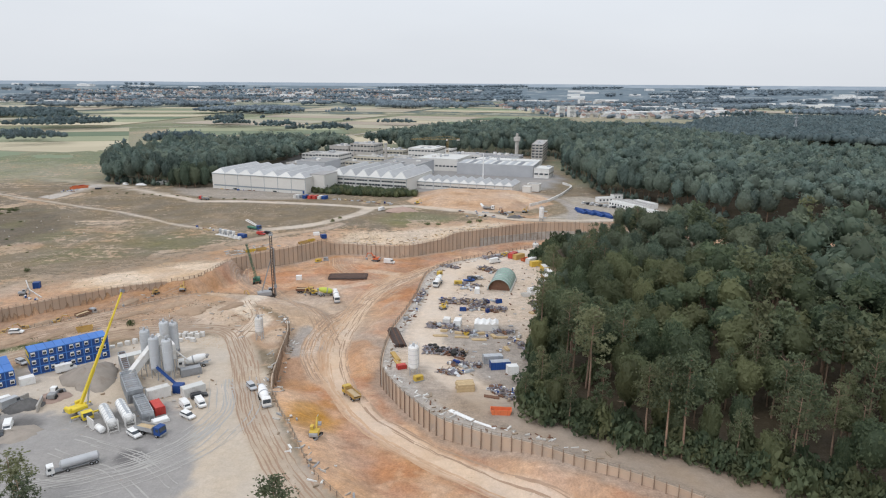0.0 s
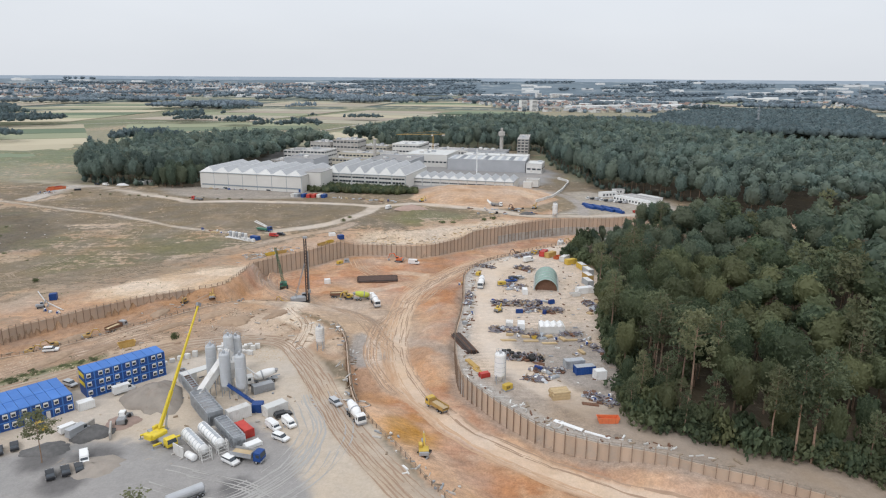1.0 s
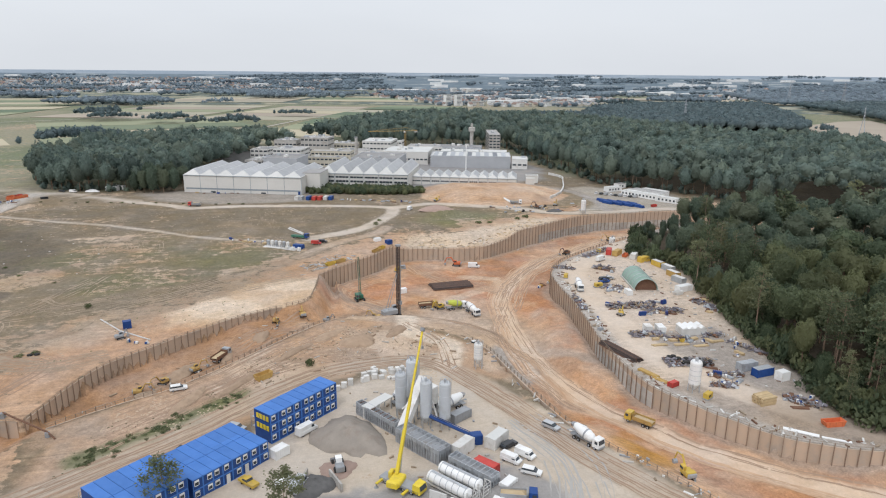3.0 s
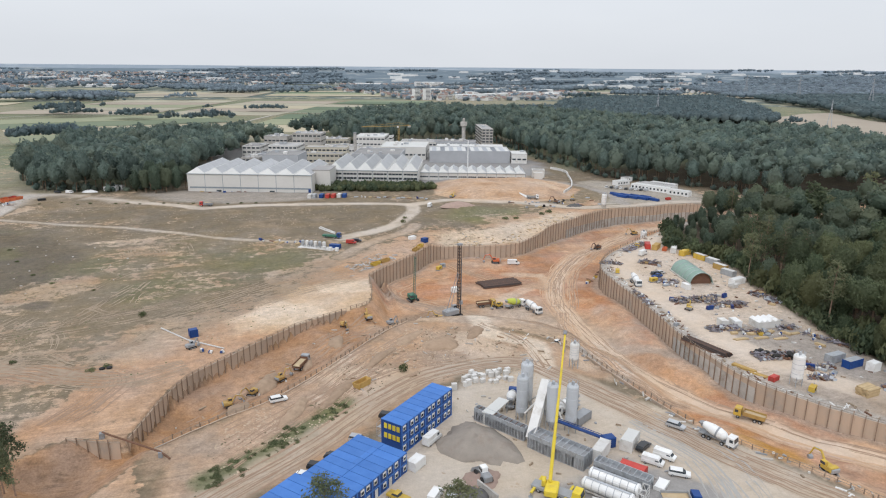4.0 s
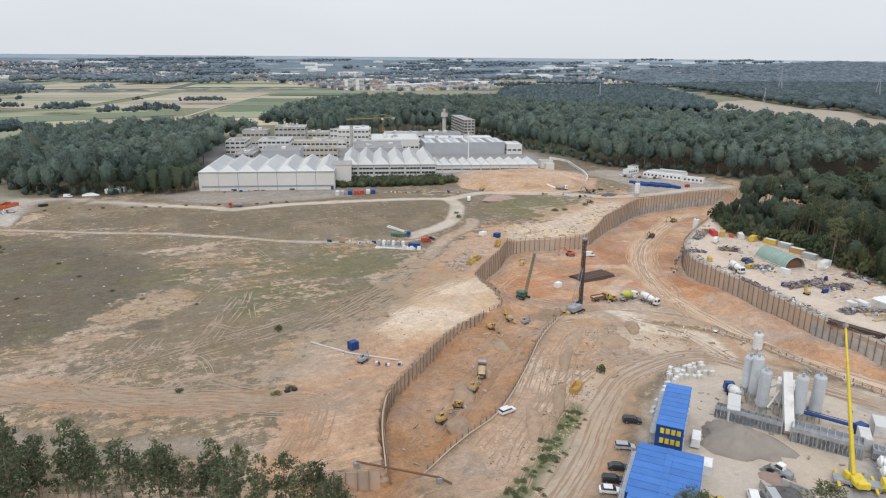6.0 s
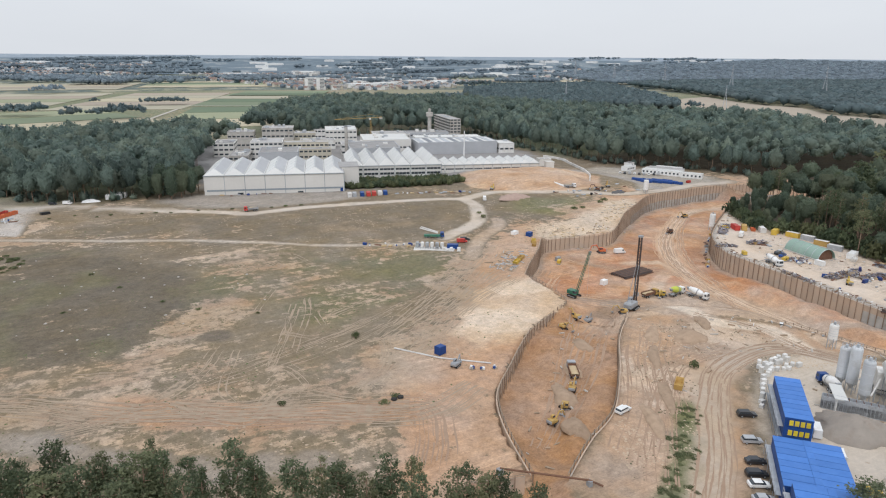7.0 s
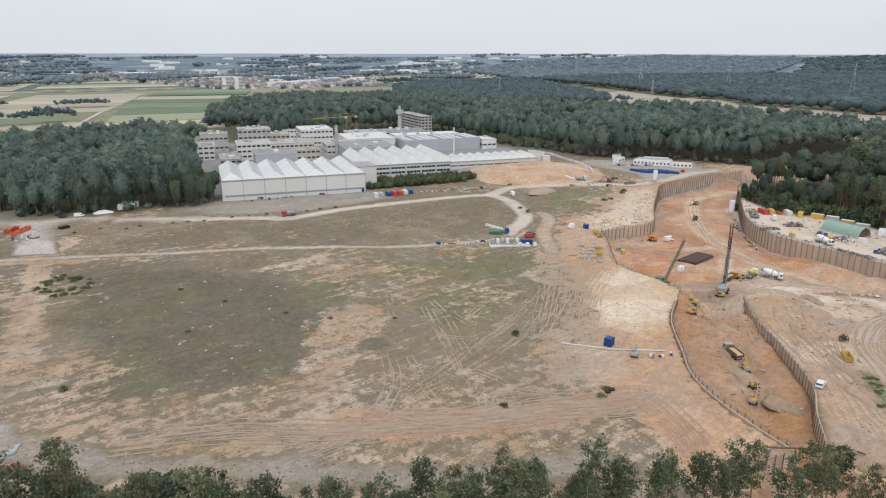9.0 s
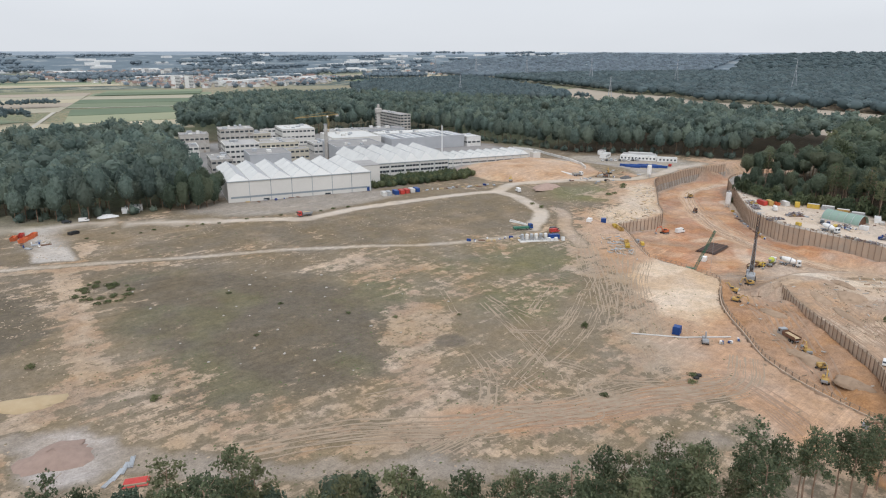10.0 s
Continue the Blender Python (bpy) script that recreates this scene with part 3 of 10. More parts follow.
    carpark = depth_in(p, [(-268, 516), (-258, 507), (-266, 448), (-278, 456)])
    c = mix(c, (0.44, 0.405, 0.36), smooth(-2, 1, carpark + 2 * (n3 - 0.5)))
    core = smooth(560, 500, p[:, 1]) * smooth(-400, -340, p[:, 0])
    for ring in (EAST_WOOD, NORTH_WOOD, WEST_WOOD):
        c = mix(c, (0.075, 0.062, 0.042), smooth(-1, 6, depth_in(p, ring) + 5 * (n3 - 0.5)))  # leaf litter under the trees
    # zones of the building site
    east = depth_in(p, [(-30, 120), (66, 108), (34, 140), (21, 148), (18, 156), (21, 166), (26, 182), (29, 200), (36, 224), (44, 249), (51, 264), (47, 300), (68, 334), (60, 352), (20, 330), (-30, 290)])
    c = mix(c, (0.50, 0.415, 0.325), smooth(-3, 4, east) * (pit <= 0))
    c = mix(c, (0.30, 0.245, 0.19), smooth(-2, 3, east) * smooth(188, 164, p[:, 1] + 10 * (n3 - 0.5)) * (pit <= 0) * 0.85)
    rim = smooth(5.5, 3.0, line_dist(p, EAST_WALL) + 3 * (n3 - 0.5))
    c = mix(c, (0.36, 0.335, 0.30), rim * (pit <= 0) * 0.8)
    lot = depth_in(p, [(-2, 216), (26, 214), (30, 176), (20, 158), (4, 184), (-4, 204)])
    c = mix(c, (0.29, 0.262, 0.23), smooth(-2, 4, lot + 7 * (n3 - 0.5)) * 0.85 * (pit <= 0))
    plant = depth_in(p, [(-150, 100), (-20, 95), (-35, 138), (-46, 168), (-60, 200), (-84, 205), (-104, 192), (-122, 178), (-142, 150)])
    c = mix(c, (0.48, 0.415, 0.33), smooth(-2, 2, plant + 7 * (n3 - 0.5)))
    tarmac = depth_in(p, [(-150, 100), (-50, 96), (-50, 128), (-58, 146), (-68, 160), (-94, 150), (-104, 152), (-124, 146), (-140, 140)])
    c = mix(c, (0.285, 0.28, 0.27), smooth(-1.5, 2.5, tarmac + 14 * (n3 - 0.5)) * 0.92)
    for x, y, r in ((-101, 146, 7), (-103, 136, 6), (-112, 146, 6), (-68, 132, 5)):
        c = mix(c, DARKGRAVEL, smooth(r, r * 0.5, np.hypot(p[:, 0] - x, p[:, 1] - y) + 5 * (n3 - 0.5)))
    mid = depth_in(p, [(-50, 190), (-52, 216), (-80, 242), (-96, 247), (-140, 206), (-166, 190), (-160, 160), (-128, 175), (-104, 200), (-80, 212)])
    c = mix(c, (0.425, 0.292, 0.190), smooth(-3, 3, mid + 10 * (n3 - 0.5)) * 0.92)
    c = mix(c, (0.33, 0.245, 0.170), smooth(-3, 3, mid) * smooth(0.53, 0.60, fbm(p, 9, 59, 5)) * 0.8)
    c = mix(c, (0.50, 0.40, 0.30), smooth(-3, 3, mid) * smooth(0.54, 0.62, fbm(p, 16, 60, 5)) * 0.7)
    verge = smooth(4.5, 2, line_dist(p, [(-153, 174.5), (-142, 182), (-131, 190), (-122, 197.5)]) + 5 * (n3 - 0.5))
    c = mix(c, (0.165, 0.165, 0.085), verge)
    bankz = depth_in(p, [(-24, 450), (-12, 424), (15, 412), (52, 414), (74, 440), (80, 475), (62, 505), (-12, 508)])
    c = mix(c, (0.46, 0.32, 0.21), smooth(-1, 2, bankz + 7 * (n3 - 0.5)))
    c = mix(c, (0.375, 0.245, 0.15), smooth(-1, 2, bankz) * smooth(0.50, 0.60, fbm(p, 13, 63, 5)) * 0.75)
    c = mix(c, (0.52, 0.40, 0.28), smooth(-1, 2, bankz) * smooth(0.54, 0.62, fbm(p, 18, 64, 4)) * 0.6)
    apron = depth_in(p, [(-185, 470), (-150, 452), (-95, 452), (-92, 474), (-175, 506), (-205, 500)])
    c = mix(c, (0.30, 0.27, 0.23), smooth(-3, 4, apron) * 0.9)
    office = depth_in(p, [(60, 392), (140, 392), (150, 424), (130, 446), (100, 474), (84, 470), (84, 420)])
    c = mix(c, (0.34, 0.31, 0.26), smooth(-2, 4, office + 6 * (n3 - 0.5)) * 0.85)
    estate = depth_in(p, [(-172, 504), (-96, 476), (80, 505), (104, 560), (90, 740), (-160, 740)])
    c = mix(c, (0.26, 0.255, 0.245), smooth(-2, 3, estate))
    # pit floor: red and orange sand, paler where it is driven on
    inpit = smooth(-0.4, 0.4, pit)
    n4, n5 = fbm(p, 26, 61, 5), fbm(p, 7, 67, 4)
    floor = np.tile(np.array((0.445, 0.270, 0.155)), (len(p), 1))
    floor = mix(floor, (0.405, 0.222, 0.128), smooth(0.47, 0.60, n4))
    floor = mix(floor, (0.50, 0.345, 0.225), smooth(0.52, 0.62, n5) * 0.6)
    floor = mix(floor, (0.31, 0.195, 0.125), smooth(0.55, 0.64, fbm(p, 9, 68, 5)) * 0.55)
    floor = mix(floor, (0.315, 0.198, 0.118), smooth(-92, -118, p[:, 0]) * 0.8)
    floor = mix(floor, (0.40, 0.232, 0.120), smooth(-92, -118, p[:, 0]) * smooth(0.50, 0.60, n5) * 0.7)
    ramp = smooth(40, 20, np.hypot((p[:, 0] + 62) * 0.75, p[:, 1] - 240) + 22 * (n5 - 0.5))
    floor = mix(floor, (0.445, 0.345, 0.25), ramp * 0.92)
    floor = mix(floor, (0.33, 0.26, 0.195), ramp * smooth(0.52, 0.60, n3) * 0.6)
    mud = smooth(18, 9, np.hypot(p[:, 0] + 76, (p[:, 1] - 264) * 1.3) + 14 * (n5 - 0.5))
    floor = mix(floor, (0.27, 0.195, 0.135), mud * 0.85)
    slope = np.min([line_dist(p, s) for s in SLOPES[:1]], 0)
    floor = mix(floor, (0.53, 0.335, 0.19), smooth(13, 6, slope + 8 * (n5 - 0.5)) * smooth(215, 200, p[:, 1]) * 0.85)
    floor = mix(floor, (0.42, 0.235, 0.075), smooth(9, 4, np.hypot(p[:, 0] + 33, (p[:, 1] - 154) * 0.6) + 8 * (n5 - 0.5)) * 0.9)
    shelf = smooth(-1, 1.5, depth_in(p, [(-50, 219), (-51, 206), (-46.5, 194), (-41, 196), (-37, 208), (-40, 218), (-46, 223)]) + 3 * (n5 - 0.5))
    floor = mix(floor, (0.32, 0.295, 0.265), shelf * 0.9)
    toe = smooth(4.5, 1.5, line_dist(p, EAST_WALL + WEST_WALL) + 4 * (n5 - 0.5))
    floor = mix(floor, (0.36, 0.30, 0.24), toe * 0.7)
    c = c * (1 - inpit[:, None]) + floor * inpit[:, None]
    for line, w, col, k in ((FIELD_ROAD, 3.2, PALE, 1), (SPUR, 3.6, PALE, 1), (SPUR_B, 3.0, SAND, 0.8), (EAST_ROAD, 4.0, PALE, 0.9), (NORTH_ROAD, 3.0, GRAVEL, 1), (FOOT_TRACK, 1.5, PALE, 0.75),
                            (YARD_ROAD, 4.6, (0.575, 0.485, 0.385), 0.9), (SITE_ROAD, 3.9, (0.425, 0.345, 0.258), 0.95), (LINK_ROAD, 3.4, (0.58, 0.49, 0.38), 0.95), (HAUL_ROAD, 3.4, (0.60, 0.475, 0.35), 0.95), (HAUL_B, 2.4, (0.54, 0.415, 0.30), 0.8), (BERM_ROAD, 2.6, (0.52, 0.41, 0.30), 0.7)):
        d = line_dist(p, line)
        c = mix(c, col, smooth(w + 1.2, w - 0.8, d + 2.4 * (n3 - 0.5)) * k * (0.75 + 0.25 * smooth(0.3, 0.6, n3)))
    c = mix(c, (0.29, 0.232, 0.175), smooth(12, 6, line_dist(p, YARD_ROAD) + 4 * (n3 - 0.5)) * smooth(172, 152, p[:, 1]) * 0.85 * (pit <= 0))
    # made ground hides the turf and its bare spots
    made = smooth(0.0, 0.02, np.abs(c - field_c).sum(1))
    bare = bare * (1 - made)
    # far farmland under the field sheets
    far = 1 - core
    c = mix(c, (0.245, 0.235, 0.16), far * (1 - smooth(-30, 0, estate)))
    c = mix(c, (0.17, 0.19, 0.115), far * (1 - smooth(-30, 0, estate)) * smooth(0.48, 0.56, fbm(p, 190, 62, 2)))
    grey = c @ np.array((0.3, 0.5, 0.2))
    c = c * 0.95 + grey[:, None] * 0.05  # dust dulls every tone
    calm = np.max([smooth(-2, 3, plant + 4 * (n3 - 0.5)), smooth(-1, 1, estate)] + [smooth(w + 1.5, w - 1, line_dist(p, line)) for line, w in ((FIELD_ROAD, 3.2), (SPUR, 3.6), (EAST_ROAD, 4.0), (YARD_ROAD, 5.0), (SITE_ROAD, 5.2), (HAUL_ROAD, 4.0))], 0)
    tone = np.array((1.05, 1.035, 1.03))
    return np.clip(c * tone, 0.02, 0.8), np.clip(b * tone, 0.02, 0.8), bare, calm


def build_ground():
    r = np.random.default_rng(3)
    gx, gy = np.meshgrid(np.arange(-345, 116, 1.25), np.arange(84, 470, 1.25))
    core = np.stack([gx.ravel(), gy.ravel()], 1) + r.uniform(-0.3, 0.3, (gx.size, 2))
    keep = np.ones(len(core), bool)
    lines = []
    for w in WALLS:
        top, low = offset_line(w, 0.0), offset_line(w, 0.25)
        lines += [(top, -1), (low, 1)]
        keep &= line_dist(core, list(map(tuple, top))) > 0.7
    core = core[keep]

    def ring_grid(x0, x1, y0, y1, s, hole):
        ax, ay = np.meshgrid(np.arange(x0, x1 + 1, s), np.arange(y0, y1 + 1, s))
        q = np.stack([ax.ravel(), ay.ravel()], 1) + r.uniform(-0.3, 0.3, (ax.size, 2)) * s
        out = (q[:, 0] < hole[0]) | (q[:, 0] > hole[1]) | (q[:, 1] < hole[2]) | (q[:, 1] > hole[3])
        return q[out]

    mid = ring_grid(-500, 320, -60, 800, 8, (-348, 119, 80, 474))
    far = ring_grid(-1600, 1800, -700, 2400, 60, (-505, 325, -65, 805))
    rim = ring_grid(-4800, 4800, -4800, 4800, 400, (-1620, 1820, -720, 2420))
    pts = [core, mid, far, rim]
    force = [np.zeros(len(q)) for q in pts]
    edges, n = [], sum(len(q) for q in pts)
    for l, s in lines:
        ok = (l[:, 0] < 119) & (l[:, 1] > 84)
        l = l[ok]
        edges += [(n + i, n + i + 1) for i in range(len(l) - 1)]
        n += len(l)
        pts.append(l)
        force.append(np.full(len(l), float(s)))
    p, force = np.concatenate(pts), np.concatenate(force)
    from mathutils.geometry import delaunay_2d_cdt
    res = delaunay_2d_cdt([Vector(q) for q in p.tolist()], edges, [], 0, 1e-4)
    q = np.array([tuple(v) for v in res[0]])
    src = [o[0] if o else -1 for o in res[3]]
    f = np.array([force[i] if i >= 0 else 0.0 for i in src])
    pit = depth_in(q, PIT)
    pit = np.where(f < 0, -1.0, np.where(f > 0, 1.0, pit))
    z = terrain(q, pit)
    tri = np.array([t for t in res[2] if len(t) == 3])
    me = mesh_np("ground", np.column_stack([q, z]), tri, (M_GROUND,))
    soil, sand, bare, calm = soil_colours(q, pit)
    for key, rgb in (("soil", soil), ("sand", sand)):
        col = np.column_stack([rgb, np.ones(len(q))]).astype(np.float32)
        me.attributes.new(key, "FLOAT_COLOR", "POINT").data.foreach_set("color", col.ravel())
    for key, w in (("bare", bare), ("calm", calm)):
        me.attributes.new(key, "FLOAT", "POINT").data.foreach_set("value", w.astype(np.float32))
    me.polygons.foreach_set("use_smooth", [True] * len(me.polygons))
    return tagged(new("ground", me), "sandy building-site ground with dry turf, pale roads and a dug red pit", "ground", kind="structure")


build_ground()


# ---- pile walls of the pit ----
def pile_wall(name, line, label, spacing, rise, rail=True, band=None):
    """A soldier-pile wall: steel piles, lagging panels between them, a handrail along the top."""
    root = thing(name, label, "retaining wall", kind="structure")
    a = np.array(line)
    seg = np.r_[0, np.cumsum(np.linalg.norm(np.diff(a, axis=0), axis=1))]
    s = np.arange(0, seg[-1], spacing)
    p = np.column_stack([np.interp(s, seg, a[:, 0]), np.interp(s, seg, a[:, 1])])
    inn = offset_line(p.tolist(), 0.45)
    top = terrain(p, np.full(len(p), -1.0))
    low = terrain(inn, np.full(len(p), 1.0))
    pile = Shape().box(-0.08, -0.05, 0, 0.08, 0.03, 1).box(-0.025, -0.18, 0, 0.025, -0.05, 1).box(-0.08, -0.21, 0, 0.08, -0.18, 1).mesh("steel_pile", M_PILE)
    for i in range(len(p) - 1):
        d = inn[i] - p[i]
        ang = math.degrees(math.atan2(d[1], d[0])) + 90
        x, y = p[i] + d * 1.25
        h = top[i] - low[i] + rise + 0.25 * math.sin(i * 2.3)
        ob = part("steel_pile", pile, M_PILE, root, m=pose(x, y, low[i] - 0.8, 0, 0, ang) @ Matrix.Diagonal((1, 1, h + 0.8, 1)))
        e, f, g, k = p[i] + d * 0.62, p[i + 1] + (inn[i + 1] - p[i + 1]) * 0.62, p[i], p[i + 1]
        zt = (top[i] + 0.12, top[i + 1] + 0.12)
        zb = (low[i] - 0.6, low[i + 1] - 0.6)
        sh = Shape().add([(*e, zb[0]), (*f, zb[1]), (*f, zt[1]), (*e, zt[0]), (*g, zb[0]), (*k, zb[1]), (*k, zt[1]), (*g, zt[0])],
                         [(0, 1, 2, 3), (7, 6, 5, 4), (3, 2, 6, 7), (0, 3, 7, 4), (1, 5, 6, 2), (0, 4, 5, 1)])
        part("lagging_panel", sh, M_LAGGING, root)
        if band and band[0] < p[i][0] < band[1] and band[2] < p[i][1] < band[3]:
            z1 = low[i] + band[4] * (top[i] - low[i]) + 0.3 * math.sin(i * 0.35)
            e2, f2 = p[i] + d * 0.9, p[i + 1] + (inn[i + 1] - p[i + 1]) * 0.9
            part("shotcrete_band", Shape().prism([tuple(e2), tuple(f2), tuple(f), tuple(e)], low[i] - 0.6, z1), M_CONC, root)
        if rail and i % 3 == 0:
            ks = list(range(i, min(i + 4, len(p))))
            q = [(p[k] + (inn[k] - p[k]) * 1.2, top[k]) for k in ks]
            part("handrail", Shape().path([(*w, z + rise) for w, z in q], 0.06, 5).path([(*w, z + rise * 0.5) for w, z in q], 0.05, 5), M_RAIL, root)
    return root


pile_wall("retaining_wall", [q for q in EAST_WALL if q[0] < 118], "tall tan pile wall with rusty steel posts holding the storage yard", 2.5, 1.15, band=(-30, -8, 180, 216, 0.72))
pile_wall("retaining_wall", [q for q in WEST_WALL if q[0] < 150], "tall tan pile wall with rusty steel posts below the sandy bank", 2.5, 1.0, band=(20, 150, 0, 900, 0.46))
pile_wall("retaining_wall", TRENCH_N, "timber-lagged pile wall with a rail above the trench", 2.3, 1.0)
pile_wall("retaining_wall", END_WALL, "short tan lagged end wall above the trench cut", 2.3, 0.9)
pile_wall("retaining_wall", TRENCH_S, "timber-lagged pile wall along the narrow trench", 2.2, 0.9)


def post_fence(line, label, spacing, h):
    """A site fence: steel posts, two rails and a top plank."""
    root = thing("site_fence", label, "fence", kind="structure")
    a = np.array(line)
    seg = np.r_[0, np.cumsum(np.linalg.norm(np.diff(a, axis=0), axis=1))]
    s = np.arange(0, seg[-1], spacing)
    p = np.column_stack([np.interp(s, seg, a[:, 0]), np.interp(s, seg, a[:, 1])])
    z = terrain(p)
    post = Shape().box(-0.09, -0.09, -0.6, 0.09, 0.09, h).mesh("post", M_PILE)
    for i in range(len(p) - 1):
        part("post", post, M_PILE, root, m=pose(*p[i], z[i], 0, 0, i * 13.0))
        for k in (0.97, 0.5):
            part("rail", Shape().tube((*p[i], z[i] + h * k), (*p[i + 1], z[i + 1] + h * k), 0.055, n=5), M_RAIL, root)
    return root


post_fence(PLATEAU_EDGE, "rusty post fence along the rim of the sandy terrace", 2.3, 1.2)
pile_wall("retaining_wall", [q for q in SOUTH_EDGE if 165 < q[1] < 225], "curved tan pile wall below the concrete plant", 2.3, 0.9)
post_fence([q for q in SOUTH_EDGE if q[1] < 167], "grey post fence above the dug slope", 2.4, 1.2)


# ---- wheel ruts ----
def ruts(name, label, lines, mat, r, wide=0.42):
    """Ribbons pressed by tyres, in pairs along driven lines, with gaps."""
    vs, fs = [], []
    for line, gauge, spread_, count in lines:
        a = np.array(spline(line, 1.3))
        t = np.gradient(a, axis=0)
        n = np.stack([-t[:, 1], t[:, 0]], 1) / np.linalg.norm(t, axis=1)[:, None]
        for k in range(count):
            off = r.uniform(-spread_, spread_)
            drift = np.cumsum(r.normal(size=len(a)) * 0.08)
            lo, hi = sorted(r.uniform(0, 1, 2))
            if hi - lo < 0.35:
                lo, hi = 0.0, 1.0
            idx = np.arange(int(lo * len(a)), int(hi * len(a)))
            for s in (-gauge / 2, gauge / 2):
                q = a + n * (off + drift + s)[:, None]
                w = wide * 0.5 * (0.6 + 0.4 * np.sin(np.arange(len(a)) * 0.5 + k))
                le, ri = q - n * w[:, None], q + n * w[:, None]
                zl, zr = terrain(le) + 0.05, terrain(ri) + 0.05
                prev = None
                for i in idx:
                    if r.random() < 0.025:
                        prev = None
                        continue
                    vs += [(*le[i], zl[i]), (*ri[i], zr[i])]
                    cur = len(vs) - 2
                    if prev is not None:
                        fs.append((prev, prev + 1, cur + 1, cur))
                    prev = cur
    me = Shape().add(vs, fs).mesh(name, mat)
    return tagged(new(name, me), label, "wheel ruts", kind="stuff")


rut_rng = np.random.default_rng(91)
M_RUT = surface("dried_wheel_rut", (0.335, 0.262, 0.185), (0.41, 0.325, 0.235), 0.95, scale=0.5)
M_PITRUT = surface("orange_wheel_rut", (0.46, 0.305, 0.19), (0.53, 0.37, 0.245), 0.95, scale=0.5)
M_DARKRUT = surface("damp_wheel_rut", (0.29, 0.20, 0.135), (0.36, 0.255, 0.18), 0.95, scale=0.5)
M_YARDRUT = surface("dusty_wheel_mark", (0.335, 0.325, 0.305), (0.385, 0.37, 0.34), 0.95, scale=0.5)
field_lines = [([(-282, 287), (-262, 277), (-242, 261), (-219, 249), (-198, 241), (-180, 231)], 1.9, 4.5, 12), ([(-253, 259), (-230, 256), (-207, 242), (-185, 228), (-174, 226), (-160, 231)], 1.9, 3.5, 9),
               ([(-216, 263), (-197, 265), (-179, 270), (-160, 278), (-144, 286)], 1.8, 0.8, 2), ([(-220, 266), (-191, 275), (-168, 283), (-131, 301)], 1.8, 2.0, 3), ([(-195, 272), (-183, 296), (-178, 311)], 1.7, 0.8, 2),
               ([(-180, 297), (-183, 268)], 1.7, 0.5, 1), ([(-194, 287), (-186, 278), (-178, 278), (-168, 283)], 1.7, 0.8, 2), ([(-209, 255), (-200, 265), (-198, 253), (-205, 250)], 1.6, 1.5, 3), ([(-229, 263), (-213, 276)], 1.8, 0.5, 1),
               ([(-169, 264), (-132, 292), (-106, 314), (-86, 331)], 1.9, 6.0, 9), ([(-167, 258), (-130, 284), (-104, 297)], 1.9, 4.0, 5), ([(-187, 243), (-174, 254), (-168, 268)], 1.8, 2.5, 3), ([(-176, 292), (-158, 300), (-140, 310)], 1.7, 1.2, 2),
               ([(-192, 362), (-181, 366), (-166, 363), (-162, 345)], 1.6, 2.0, 3), ([(-198, 368), (-183, 368), (-176, 349), (-189, 351), (-192, 362)], 1.6, 2.5, 4), ([(-184, 303), (-198, 276), (-203, 267)], 1.8, 0.6, 2), ([(-208, 281), (-216, 262), (-216, 253)], 1.8, 0.6, 1),
               ([(-183, 309), (-192, 286), (-188, 272)], 1.7, 0.8, 1), ([(-245, 255), (-223, 268), (-211, 287)], 1.8, 1.5, 2), ([(-185, 325), (-196, 307)], 1.7, 0.4, 1), ([(-168, 266), (-138, 283), (-87, 312)], 1.9, 3.0, 3),
               ([(-163, 278), (-122, 311), (-87, 335)], 1.9, 4.0, 5), ([(-230, 258), (-216, 242), (-204, 252), (-190, 240)], 1.7, 2.0, 3), ([(-262, 290), (-240, 282), (-226, 272)], 1.7, 1.5, 2)]
ruts("wheel_ruts", "pale crossing tyre tracks pressed into the dry turf", field_lines, M_RUT, rut_rng)
pit_lines = [(HAUL_ROAD[::6], 2.0, 4.0, 4), ([(-24, 285), (-45, 310), (-50, 330)], 2.0, 5.0, 4), ([(-31, 262), (-10, 300), (25, 335), (60, 360)], 2.0, 8.0, 7), ([(-78, 264), (-107, 247), (-138, 223), (-158, 208)], 1.9, 3.5, 3), ([(-89, 258), (-122, 229), (-146, 212)], 1.9, 2.5, 2), ([(-104, 258), (-128, 236), (-148, 217)], 1.9, 2.0, 2), (HAUL_B[::5], 2.0, 2.0, 3),
             ([(-60, 250), (-78, 275), (-90, 295), (-70, 315)], 1.9, 5.0, 4), ([(-36, 210), (-44, 232), (-60, 250), (-74, 258)], 1.9, 4.0, 5)]
haul_lines = [q for q in pit_lines if q[0][0][0] > -76]
ruts("wheel_ruts", "pale tyre tracks over the orange pit floor", haul_lines, M_PITRUT, rut_rng, 0.5)
ruts("wheel_ruts", "dark tyre tracks over the orange pit floor", pit_lines, M_DARKRUT, rut_rng, 0.5)
site_lines = [([(-152, 190), (-130, 207), (-112, 226), (-96, 240)], 1.9, 6.0, 7), ([(-188, 206), (-181, 217), (-178, 228), (-192, 234), (-214, 244), (-240, 262)], 1.9, 4.0, 7), (SITE_ROAD[::5], 2.0, 3.6, 6), (LINK_ROAD[::4], 2.0, 2.0, 2), ([(-128, 200), (-110, 222), (-98, 232)], 1.9, 5.0, 4), ([(-150, 180), (-128, 200), (-105, 215), (-84, 215)], 1.9, 4.0, 4)]
ruts("wheel_ruts", "brown tyre tracks along the site roads", site_lines, M_DARKRUT, rut_rng, 0.45)
